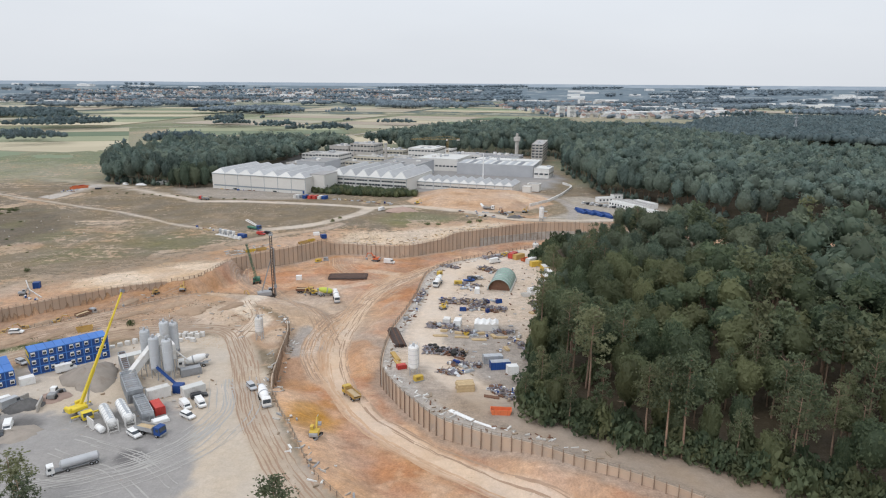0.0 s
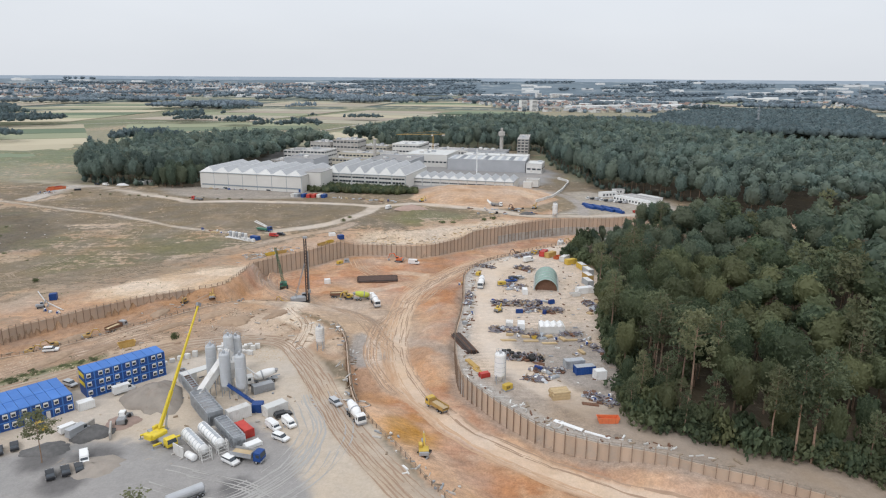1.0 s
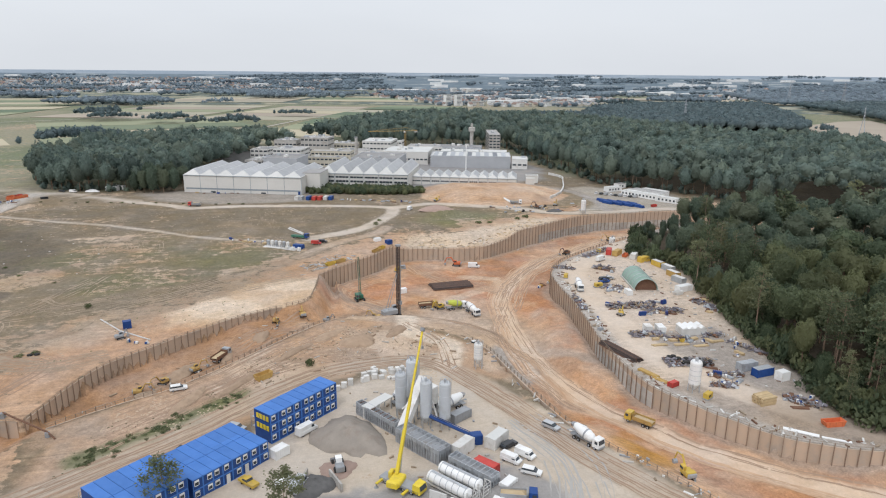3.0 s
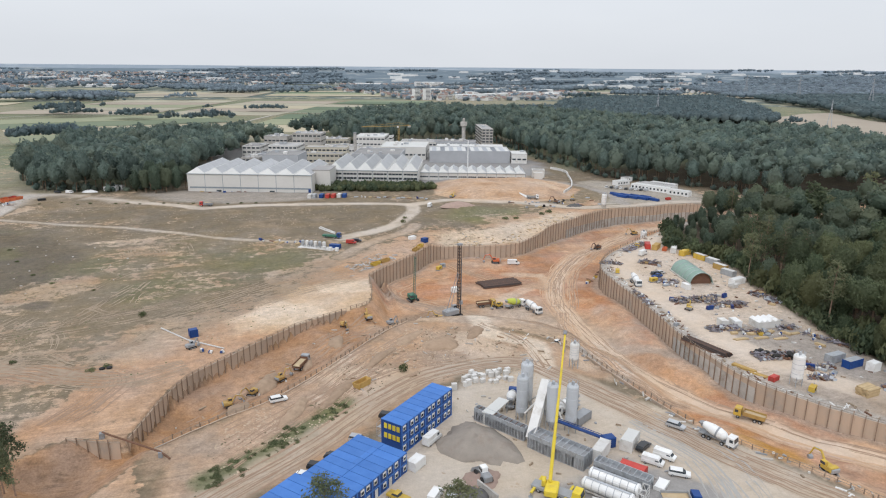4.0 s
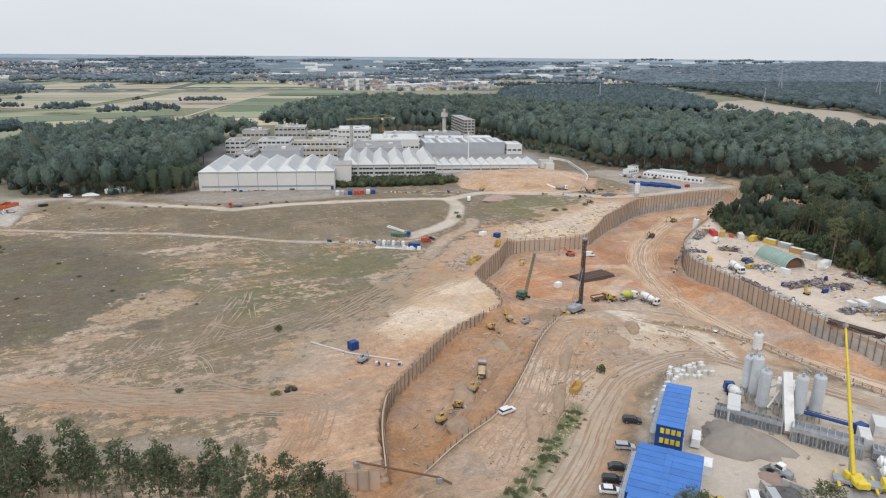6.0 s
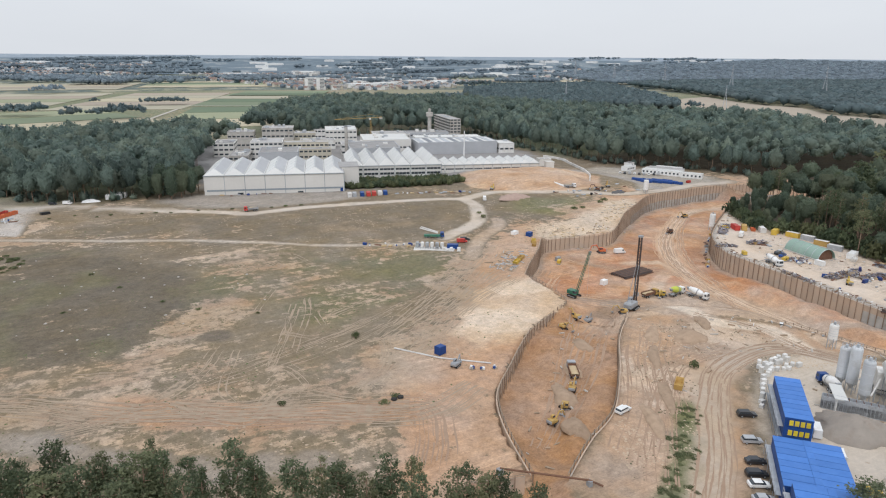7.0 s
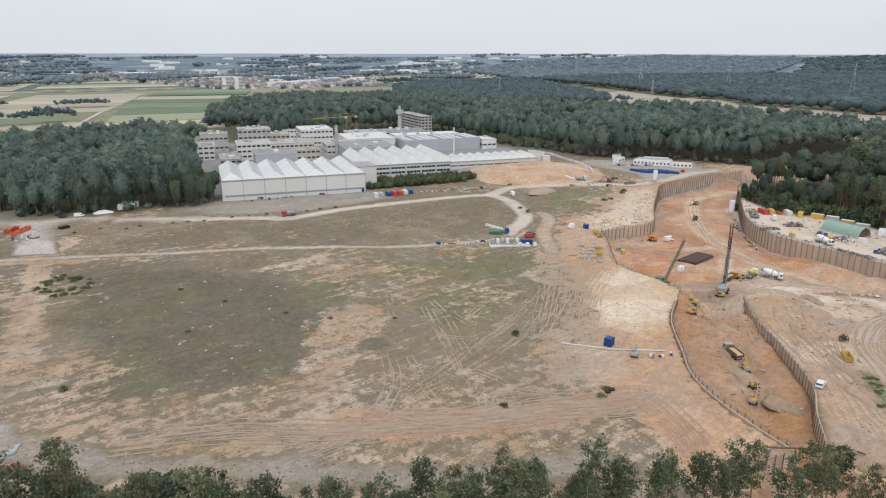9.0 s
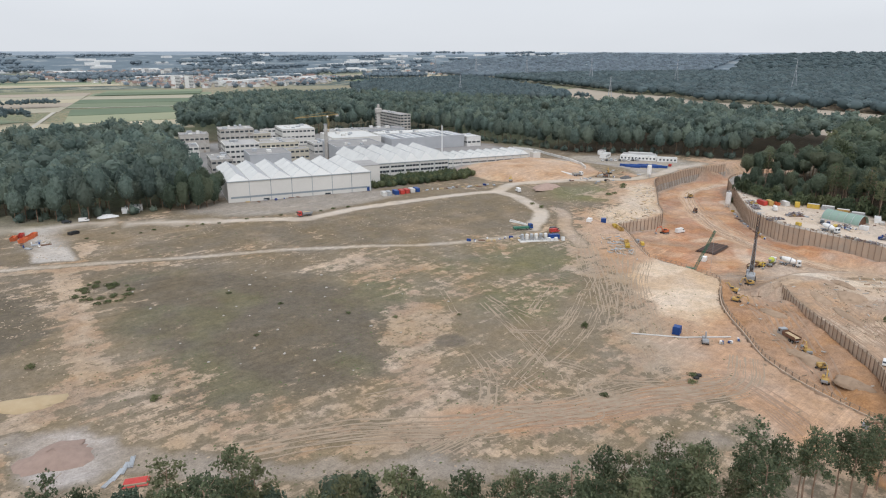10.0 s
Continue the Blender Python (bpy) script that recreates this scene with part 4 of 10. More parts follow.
yard_lines = [([(-110, 118), (-85, 118), (-62, 130), (-52, 150), (-58, 172)], 1.8, 7.0, 6), ([(-98, 128), (-75, 124), (-58, 136), (-54, 156)], 1.8, 6.0, 4), ([(-84, 138), (-66, 130), (-52, 118)], 1.8, 6.0, 3), ([(-110, 110), (-80, 105), (-50, 112)], 1.8, 7.0, 3)]
ruts("wheel_ruts", "dusty tyre arcs sweeping over the grey yard", yard_lines, M_YARDRUT, rut_rng, 0.4)


# ---- tufts and clods that roughen the open ground ----
def speckle(name, label, category, mat, ring, count, mask, seed, lo, hi, tall):
    r = np.random.default_rng(seed)
    a = np.array(ring, float)
    p = r.uniform(a.min(0), a.max(0), (count * 4, 2))
    p = p[inside(p, ring)]
    p = p[(depth_in(p, PIT) < -1.5) & mask(p, r)][:count]
    for line in (FIELD_ROAD, SPUR, FOOT_TRACK, SITE_ROAD, YARD_ROAD):
        p = p[line_dist(p, line) > 2.6]
    n = len(p)
    k = np.arange(6) * math.pi / 3
    rad = r.uniform(lo, hi, (n, 1)) * r.uniform(0.5, 1.2, (n, 6))
    turn = r.uniform(0, 6.28, (n, 1))
    rim = np.stack([p[:, :1] + rad * np.cos(k + turn), p[:, 1:] + rad * np.sin(k + turn)], -1)
    z = terrain(p)
    v = np.concatenate([np.concatenate([rim, np.broadcast_to((z - 0.03)[:, None, None], (n, 6, 1))], -1), np.column_stack([p, z + tall * r.uniform(0.5, 1.3, n)])[:, None]], 1)
    f = np.array([(q, (q + 1) % 6, 6) for q in range(6)])
    me = mesh_np(name, v.reshape(-1, 3), (f[None] + (np.arange(n) * 7)[:, None, None]).reshape(-1, 3), (mat,))
    return tagged(new(name, me), label, category, kind="stuff")


TURF = [(-280, 405), (-254, 425), (-222, 408), (-190, 372), (-165, 345), (-120, 338), (-104, 324), (-138, 288), (-172, 274), (-205, 272), (-224, 280), (-250, 280), (-272, 296), (-290, 318), (-290, 350)]
OPEN_FIELD = [(-345, 300), (-330, 470), (-270, 500), (-160, 438), (-60, 425), (30, 372), (-45, 342), (-105, 303), (-125, 262), (-150, 248), (-185, 218), (-215, 215), (-290, 275)]
M_TUFT = surface("dry_grass_tuft", (0.105, 0.095, 0.052), (0.16, 0.14, 0.08), 0.95, scale=0.4, bump=0.0)
M_WEED = surface("green_weed_tuft", (0.10, 0.125, 0.05), (0.15, 0.17, 0.075), 0.95, scale=0.4, bump=0.0)
M_CLOD = surface("pale_earth_clod", (0.37, 0.285, 0.20), (0.47, 0.37, 0.27), 0.95, scale=0.4, bump=0.0)
speckle("turf_tufts", "dark dry grass tufts over the sandy field", "grass", M_TUFT, OPEN_FIELD, 5000, lambda p, r: (fbm(p, 13, 151, 4) > 0.5) & (line_dist(p, TRENCH_N + PLATEAU_EDGE) > 45), 152, 0.2, 0.5, 0.1)
speckle("turf_tufts", "green weeds dotted over the dry field", "grass", M_WEED, OPEN_FIELD, 1600, lambda p, r: fbm(p, 22, 153, 4) > 0.56, 154, 0.2, 0.5, 0.15)
speckle("earth_clods", "pale clods of sand scattered over the field", "clods", M_CLOD, OPEN_FIELD, 4500, lambda p, r: (fbm(p, 11, 155, 4) > 0.54) & (depth_in(p, TURF) < 4), 156, 0.2, 0.55, 0.14)
speckle("earth_clods", "pale clods along the sandy middle ground", "clods", M_CLOD, [(-160, 165), (-150, 195), (-95, 240), (-60, 226), (-52, 200), (-60, 190), (-100, 205)], 2200, lambda p, r: fbm(p, 7, 157, 4) > 0.5, 158, 0.15, 0.45, 0.14)
speckle("turf_tufts", "weeds along the sandy middle ground", "grass", M_TUFT, [(-160, 165), (-150, 195), (-95, 240), (-60, 226), (-52, 200), (-60, 190), (-100, 205)], 700, lambda p, r: fbm(p, 9, 159, 4) > 0.56, 160, 0.2, 0.4, 0.15)


# ---- trees ----
def ico(n=1):
    bm = bmesh.new()
    bmesh.ops.create_icosphere(bm, subdivisions=n, radius=1.0)
    v = np.array([tuple(q.co) for q in bm.verts])
    f = np.array([[q.index for q in t.verts] for t in bm.faces])
    bm.free()
    return v, f


ICO1, ICO2 = ico(1), ico(2)


def cards(r, c, nrm, size):
    """Small bent leaf clumps at given places, facing along nrm."""
    count = len(c)
    t = np.cross(nrm, r.normal(size=(count, 3)))
    t /= np.linalg.norm(t, axis=1)[:, None]
    b = np.cross(nrm, t)
    s = size * r.uniform(0.6, 1.35, (count, 1))
    v = np.stack([c - t * s, c - b * s * 0.6 - nrm * s * 0.25, c + t * s, c + b * s * 0.7 - nrm * s * 0.2], 1).reshape(-1, 3)
    i = np.arange(count)[:, None] * 4
    f = np.concatenate([i + (0, 1, 2), i + (0, 2, 3)], 1).reshape(-1, 3)
    return v, f


def leaves(r, centres, radii, count, size, flat=0.42):
    """Leaf clumps as small bent quads over the outside of round lobes."""
    k = r.integers(0, len(centres), count)
    d = r.normal(size=(count, 3))
    d[:, 2] = np.abs(d[:, 2]) * 0.9 - 0.25 + 0.2 * r.normal(size=count)
    d /= np.linalg.norm(d, axis=1)[:, None]
    c = centres[k] + d * radii[k] * r.uniform(0.9, 1.1, (count, 1))
    nrm = d + flat * r.normal(size=(count, 3))
    nrm /= np.linalg.norm(nrm, axis=1)[:, None]
    return cards(r, c, nrm, size)


def broad_crown(seed, count, size, core=ICO2, n=16, low=4.2):
    """Domed crown of a forest broadleaf about 8 m wide, knobbly with many boughs, its top near 9.5 m above its foot."""
    r = np.random.default_rng(seed)
    bough = r.normal(size=(n, 3))
    bough[:, 2] = np.abs(bough[:, 2]) * 0.9 - 0.25
    bough /= np.linalg.norm(bough, axis=1)[:, None]
    reach = r.uniform(0.75, 1.25, n)

    def shell(d):
        near = np.exp(-((1 - d @ bough.T) / 0.075)) * reach
        grow = 0.70 + 0.36 * near.max(1)
        size3 = np.where(d[:, 2:3] > 0, np.array([(4.0, 4.0, 4.7)]), np.array([(4.0, 4.0, low)]))
        return d * grow[:, None] * size3 + (0, 0, 4.6)

    k0 = core[0] * 1.0
    v0 = shell(k0)
    v0 = (v0 - (0, 0, 4.6)) * 0.93 + (0, 0, 4.6)
    d = r.normal(size=(count * 2, 3))
    d[:, 2] = d[:, 2] * 0.85 + 0.25
    d /= np.linalg.norm(d, axis=1)[:, None]
    d = d[d[:, 2] > -0.75][:count]
    count = len(d)
    c = shell(d)
    e = 0.06
    t1 = np.cross(d, (0.3, 0.5, 0.8))
    t1 /= np.linalg.norm(t1, axis=1)[:, None]
    t2 = np.cross(d, t1)
    u1, u2 = d + t1 * e, d + t2 * e
    nrm = np.cross(shell(u1 / np.linalg.norm(u1, axis=1)[:, None]) - c, shell(u2 / np.linalg.norm(u2, axis=1)[:, None]) - c)
    nrm *= np.sign((nrm * d).sum(1))[:, None]
    nrm /= np.linalg.norm(nrm, axis=1)[:, None]
    nrm = nrm + 0.42 * r.normal(size=(count, 3))
    nrm /= np.linalg.norm(nrm, axis=1)[:, None]
    c = (c - (0, 0, 4.6)) * r.uniform(0.93, 1.07, (count, 1)) + (0, 0, 4.6)
    v, f = cards(r, c, nrm, size)
    return np.concatenate([v0, v]), np.concatenate([core[1], f + len(v0)])


def pine_crown(seed, count, size):
    """Loose crown of a Scots pine: ragged tufts on spreading limbs, its top near 8.5 m above its foot."""
    r = np.random.default_rng(seed)
    n = 30
    z = np.sort(r.uniform(0.1, 7.8, n))
    ang = np.arange(n) * 2.4 + r.uniform(-0.7, 0.7, n)
    rad = (0.3 + 2.5 * np.clip(1 - ((z - 2.4) / 6.1) ** 2, 0, 1) ** 0.75) * r.uniform(0.3, 1.1, n)
    cen = np.column_stack([rad * np.cos(ang), rad * np.sin(ang), z])
    cen[-1] = (0.2, 0, 7.9)
    rr = np.column_stack([r.uniform(0.55, 1.1, n)] * 2 + [r.uniform(0.3, 0.6, n)])
    k = r.integers(0, n, count)
    c = cen[k] + r.normal(size=(count, 3)) * rr[k] * 0.6
    up = r.normal(size=(count, 3)) * 0.8 + (0, 0, 0.7) + (c - cen[k]) * 0.5
    up /= np.linalg.norm(up, axis=1)[:, None]
    return cards(r, c, up, size)


def trunk_mesh(name, seed, height, r0, crown_at, limbs, bark=None):
    r = np.random.default_rng(seed)
    sh = Shape()
    pts, x, y = [], 0.0, 0.0
    for k in range(6):
        pts.append((x, y, height * k / 5))
        x += r.uniform(-0.25, 0.25)
        y += r.uniform(-0.25, 0.25)
    for k in range(5):
        sh.tube(pts[k], pts[k + 1], r0 * (1 - 0.15 * k), r0 * (1 - 0.15 * (k + 1)), 7)
    for k in range(limbs):
        z = crown_at + (height - crown_at) * (k + 0.5) / limbs * 0.9
        a = k * 2.4 + r.uniform(-0.4, 0.4)
        q = np.array((np.interp(z, [w[2] for w in pts], [w[0] for w in pts]), np.interp(z, [w[2] for w in pts], [w[1] for w in pts]), z))
        l = r.uniform(1.2, 2.4)
        sh.tube(q, q + np.array((l * math.cos(a), l * math.sin(a), l * 0.45)), r0 * 0.28, r0 * 0.08, 5)
    return sh.mesh(name, bark or M_BARK)


def scatter_points(r, ring, gap, seed=None):
    """Uneven but spaced-out points within an outline."""
    a = np.array(ring, float)
    (x0, y0), (x1, y1) = a.min(0), a.max(0)
    gx, gy = np.meshgrid(np.arange(x0, x1, gap), np.arange(y0, y1, gap))
    gx = gx + (np.arange(len(gx)) % 2 * gap * 0.5)[:, None]
    p = np.stack([gx.ravel(), gy.ravel()], 1) + r.uniform(-0.38, 0.38, (gx.size, 2)) * gap
    return p[inside(p, ring)]


def joined(name, kinds, mats, pos, yaw, scale, label, category, r):
    """One mesh of many trees, each with a tint of its own."""
    vs, fs, ts, o = [], [], [], 0
    pick = r.integers(0, len(kinds), len(pos))
    for k, (v, f) in enumerate(kinds):
        idx = np.nonzero(pick == k)[0]
        if not len(idx):
            continue
        c, s = np.cos(yaw[idx])[:, None], np.sin(yaw[idx])[:, None]
        sc = scale[idx]
        x = (v[None, :, 0] * c - v[None, :, 1] * s) * sc[:, :1] + pos[idx, 0:1]
        y = (v[None, :, 0] * s + v[None, :, 1] * c) * sc[:, :1] + pos[idx, 1:2]
        z = v[None, :, 2] * sc[:, 1:] + pos[idx, 2:3]
        vs.append(np.stack([x, y, z], -1).reshape(-1, 3))
        fs.append((f[None] + (np.arange(len(idx)) * len(v))[:, None, None]).reshape(-1, 3) + o)
        ts.append(np.repeat(r.uniform(0, 1, len(idx)), len(v)))
        o += len(v) * len(idx)
    me = mesh_np(name, np.concatenate(vs), np.concatenate(fs), mats, np.concatenate(ts))
    return tagged(new(name, me), label, category, kind="stuff")


def trunks_joined(name, pos, height, radius, label, r, sides=5):
    a = np.arange(sides) * 2 * math.pi / sides
    ring = np.column_stack([np.cos(a), np.sin(a)])
    v = np.concatenate([np.column_stack([ring, np.zeros(sides)]), np.column_stack([ring * 0.6, np.ones(sides)])])
    f = []
    for k in range(sides):
        f += [(k, (k + 1) % sides, sides + (k + 1) % sides), (k, sides + (k + 1) % sides, sides + k)]
    f = np.array(f)
    n = len(pos)
    V = np.empty((n, 2 * sides, 3))
    lean = r.normal(size=(n, 2)) * 0.5
    V[:, :, 0] = pos[:, 0:1] + v[None, :, 0] * radius[:, None] + v[None, :, 2] * lean[:, 0:1]
    V[:, :, 1] = pos[:, 1:2] + v[None, :, 1] * radius[:, None] + v[None, :, 2] * lean[:, 1:2]
    V[:, :, 2] = pos[:, 2:3] + v[None, :, 2] * height[:, None]
    F = (f[None] + (np.arange(n) * 2 * sides)[:, None, None]).reshape(-1, 3)
    return tagged(new(name, mesh_np(name, V.reshape(-1, 3), F, (M_BARK,))), label, "tree trunks", kind="stuff")


BROAD_HI = [broad_crown(100 + k, 1050, 0.33, ICO2, 22, (4.4, 5.6)[k % 2]) for k in range(6)]
BROAD_MID = [broad_crown(120 + k, 330, 0.50, n=17) for k in range(6)]
BROAD_LOW = [broad_crown(140 + k, 48, 0.9, ICO1, 13) for k in range(6)]
PINE_HI = [pine_crown(160 + k, 1250, 0.24) for k in range(5)]
PINE_MID = [pine_crown(180 + k, 260, 0.55) for k in range(3)]
# Leaf colours of the farther woods, lightened and greyed to carry haze.
M_EASTLEAF = foliage("faint_haze_foliage", (0.084, 0.118, 0.086), (0.146, 0.186, 0.128), (0.182, 0.202, 0.128))
M_NORTHLEAF = foliage("haze_tinted_north_foliage", (0.112, 0.156, 0.136), (0.176, 0.228, 0.194), (0.204, 0.242, 0.186))
BROAD_MESH = [mesh_np("crown", v, f, (M_LEAF,)) for v, f in BROAD_HI]
HAZED_MESH = [mesh_np("crown", v, f, (M_EASTLEAF,)) for v, f in BROAD_HI]
PINE_MESH = [mesh_np("crown", v, f, (M_PINE,)) for v, f in PINE_HI]
TRUNK_BROAD = [trunk_mesh("trunk", 300 + k, 14, 0.28, 7, 7) for k in range(2)]
TRUNK_PINE = [trunk_mesh("trunk", 320 + k, 19, 0.24, 12, 9, M_PINEBARK) for k in range(2)]


def tree(kind, x, y, s, turn, k, group, low=False, fat=1.1):
    z = ground_at(x, y)
    if kind == "pine":
        t = thing("pine_tree", "tall Scots pine with a bare reddish trunk and loose dark crown", "pine tree", pose(x, y, z - 0.1, 0, 0, turn), group)
        part("trunk", TRUNK_PINE[k % 2], M_PINEBARK, t, m=Matrix.Diagonal((s, s, s, 1)))
        part("crown", PINE_MESH[k % 5], M_PINE, t, m=pose(0, 0, 9.6 * s) @ Matrix.Diagonal((s * fat, s * fat, s * 1.26, 1)))
    else:
        t = thing("broadleaf_tree", "tall green broadleaf tree at the edge of the wood", "tree", pose(x, y, z - 0.1, 0, 0, turn), group)
        part("trunk", TRUNK_BROAD[k % 2], M_BARK, t, m=Matrix.Diagonal((s, s, s, 1)))
        part("crown", (BROAD_MESH if y < 240 else HAZED_MESH)[k % 6], M_LEAF if y < 240 else M_EASTLEAF, t, m=pose(0, 0, (0.0 if low else 5.5) * s) @ Matrix.Diagonal((s * (0.76 + 0.09 * (k % 5)), s * (0.76 + 0.09 * (k % 5)), s * (1.7 if low else 1.3), 1)))
    return t




wood_rng = np.random.default_rng(11)
E_EDGE = [(66, 336), (45, 303), (48, 290), (53, 278), (52, 266), (45, 248), (37, 223), (31, 200), (27.5, 182), (23, 166), (20, 156), (24, 149), (36, 141.5), (48, 135), (56, 130), (72, 121), (110, 95)]
p = scatter_points(wood_rng, EAST_WOOD, 6.8)
d = line_dist(p, E_EDGE)
keep = ((fbm(p, 14, 78, 2) > 0.27) | (d < 12)) & (np.hypot((p[:, 0] - 36) * 0.9, p[:, 1] - 165) > 8.5)  # glades
p, d = p[keep], d[keep]
order = np.argsort(d)
EDGE_COUNT = 190
for i, j in enumerate(order[:EDGE_COUNT]):
    x, y = p[j]
    kind = "pine" if ((fbm(p[j:j + 1], 30, 77, 2)[0] > 0.6 and i % 3) or i % 8 == 0) else "broad"
    low = d[j] < 9.0 and i % 6 > 0
    s = float(wood_rng.uniform(0.74, 1.24)) * (float(wood_rng.uniform(0.55, 0.95)) if low else 1.0)
    if y > 286 and x < 92:  # young growth at the wood's northern tip
        kind, low, s = "broad", True, s * (0.42 + 0.006 * max(0.0, float(x) - 45))
    tree(kind, float(x), float(y), s, float(wood_rng.uniform(0, 360)), int(wood_rng.integers(0, 30)), "trees of the east wood", low)
for x, y, s in ((38.5, 159.6, 1.3), (39.6, 167.3, 1.22), (35.1, 174.5, 1.1), (48.3, 166.4, 1.25), (32.4, 203, 1.15), (49.6, 132.6, 1.2), (53.4, 132.2, 1.28), (43.2, 250.5, 1.0)):
    tree("pine", x, y, s, x * 7.0, int(x), "trees of the east wood", False, 1.25)
rest = order[EDGE_COUNT:]
q, dq = p[rest], d[rest]
big = wood_rng.random(len(q)) ** 1.3  # a few broad old crowns over many slimmer ones
sc = np.column_stack([0.8 + 0.65 * big, 0.9 + 0.5 * big])
young = (q[:, 1] > 286) & (q[:, 0] < 92)
sc[young] *= 0.6
hts = 4.5 + 6.0 * big + wood_rng.uniform(-3.5, 4.2, len(q)) + 5.0 * (fbm(q, 35, 79, 2) - 0.5)
hts = np.where(young, hts * 0.35, hts)
pos = np.column_stack([q, hts])
ispine = (fbm(q, 30, 77, 2) > 0.62) & (wood_rng.random(len(q)) < 0.7) & (dq < 130)
near = dq < 90
# East wood trees past y 250 and the deep rows use the haze-tinted leaves.
for nm, kinds, mat, sel, up, k, label in (("east_wood", BROAD_MID, M_LEAF, ~ispine & near & (q[:, 1] < 250), 0.6, 0.93, "dense dark green broadleaf wood canopy"), ("east_wood_beeches", BROAD_MID, M_EASTLEAF, ~ispine & near & (q[:, 1] >= 250), 0.6, 0.93, "dense wood canopy coloured grey-green for haze"), ("east_wood_depth", BROAD_LOW, M_EASTLEAF, ~ispine & ~near, 0.6, 1.15, "dense dark green wood canopy farther in"),
                                          ("east_wood_pines", PINE_MID, M_PINE, ispine, 4.0, 1.15, "pines standing among the broadleaf wood")):
    joined(nm, kinds, (mat,), pos[sel] + (0, 0, up), wood_rng.uniform(0, 6.28, sel.sum()), sc[sel] * k, label, "forest", wood_rng)
trunks_joined("wood_trunks", np.column_stack([q, np.full(len(q), -0.2)])[near], hts[near] + 4, wood_rng.uniform(0.16, 0.3, near.sum()), "bare trunks inside the east wood", wood_rng)




def far_wood(name, ring, gap, label, r, near_line=None, near_d=25.0, s0=1.0, base=(6.5, 11.5)):
    p = scatter_points(r, ring, gap)
    big = r.random(len(p)) ** 1.3
    sc = np.column_stack([0.85 + 0.6 * big, 0.9 + 0.4 * big]) * s0
    pos = np.column_stack([p, base[0] + (base[1] - base[0]) * big + r.uniform(-1, 1, len(p)) + 3.0 * (fbm(p, 45, 91, 2) - 0.5)])
    yaw = r.uniform(0, 6.28, len(p))
    if near_line:
        near = line_dist(p, near_line) < near_d
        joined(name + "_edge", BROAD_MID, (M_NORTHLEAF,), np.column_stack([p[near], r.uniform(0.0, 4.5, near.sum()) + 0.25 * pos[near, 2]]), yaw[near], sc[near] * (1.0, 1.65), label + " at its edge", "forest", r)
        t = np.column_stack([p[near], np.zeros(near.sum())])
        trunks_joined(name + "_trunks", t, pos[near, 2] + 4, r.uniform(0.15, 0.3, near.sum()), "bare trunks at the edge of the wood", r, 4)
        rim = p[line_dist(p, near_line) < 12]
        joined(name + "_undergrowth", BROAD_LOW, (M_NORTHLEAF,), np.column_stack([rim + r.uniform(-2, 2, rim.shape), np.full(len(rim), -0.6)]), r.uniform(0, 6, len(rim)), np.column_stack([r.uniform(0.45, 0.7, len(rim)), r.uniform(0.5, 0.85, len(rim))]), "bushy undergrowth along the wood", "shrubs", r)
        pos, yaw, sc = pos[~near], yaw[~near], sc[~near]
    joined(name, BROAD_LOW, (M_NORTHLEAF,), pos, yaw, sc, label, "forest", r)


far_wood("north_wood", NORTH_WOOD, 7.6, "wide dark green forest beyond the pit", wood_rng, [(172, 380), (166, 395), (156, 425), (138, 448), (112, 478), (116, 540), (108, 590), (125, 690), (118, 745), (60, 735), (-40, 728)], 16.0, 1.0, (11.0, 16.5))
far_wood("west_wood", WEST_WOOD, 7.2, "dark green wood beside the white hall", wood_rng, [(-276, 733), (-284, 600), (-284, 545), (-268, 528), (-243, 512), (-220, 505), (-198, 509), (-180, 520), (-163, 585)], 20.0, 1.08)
# lighter broadleaf clump standing out before the west wood
for i, (x, y) in enumerate(((-199, 501), (-193, 498), (-187, 501), (-181, 505), (-205, 504), (-190, 507), (-197, 509), (-184, 511), (-176, 510))):
    tree("broad", x, y, (1.05, 1.2, 1.12, 1.0, 0.9)[i % 5], i * 71.0, i, "trees before the west wood", i < 5)
# clump of pines below the flight line
BELT_FRONT = [(-322, 268), (-310, 262), (-297, 256), (-286, 243), (-273, 231), (-257, 222), (-243, 217), (-228, 207), (-211, 197), (-200, 189), (-190, 181), (-187, 172)]
for i, (x, y) in enumerate(spline(BELT_FRONT, 2.9)):
    for k in range(3):
        if (k == 0 and i % 4 == 3) or (k == 2 and i % 2):
            continue
        if x > -226 and (k == 2 or (k == 1 and i % 2)):
            continue
        back = k * 4.2 + float(wood_rng.uniform(-1.8, 1.8))
        side = float(wood_rng.uniform(-2.0, 2.0))
        kind = "broad" if x < -266 and wood_rng.random() < 0.4 else "pine"
        s = float(wood_rng.uniform(0.66, 1.0)) * (1.14 if x < -268 else 1.0)
        tree(kind, x - 0.55 * back + 0.8 * side, y - 0.83 * back - 0.55 * side, s, float(wood_rng.uniform(0, 360)), int(wood_rng.integers(0, 30)), "trees below the flight line", False, float(wood_rng.uniform(0.8, 1.35)))
for x, y, s in ((-133, 152, 0.62), (-111, 144, 0.62), (-29, 104, 0.68), (-80, 112, 0.66), (-76, 108, 0.55)):
    tree("pine", x, y, s, x * 3.0, int(-x) % 4, "pines below the flight line", False, 1.9)

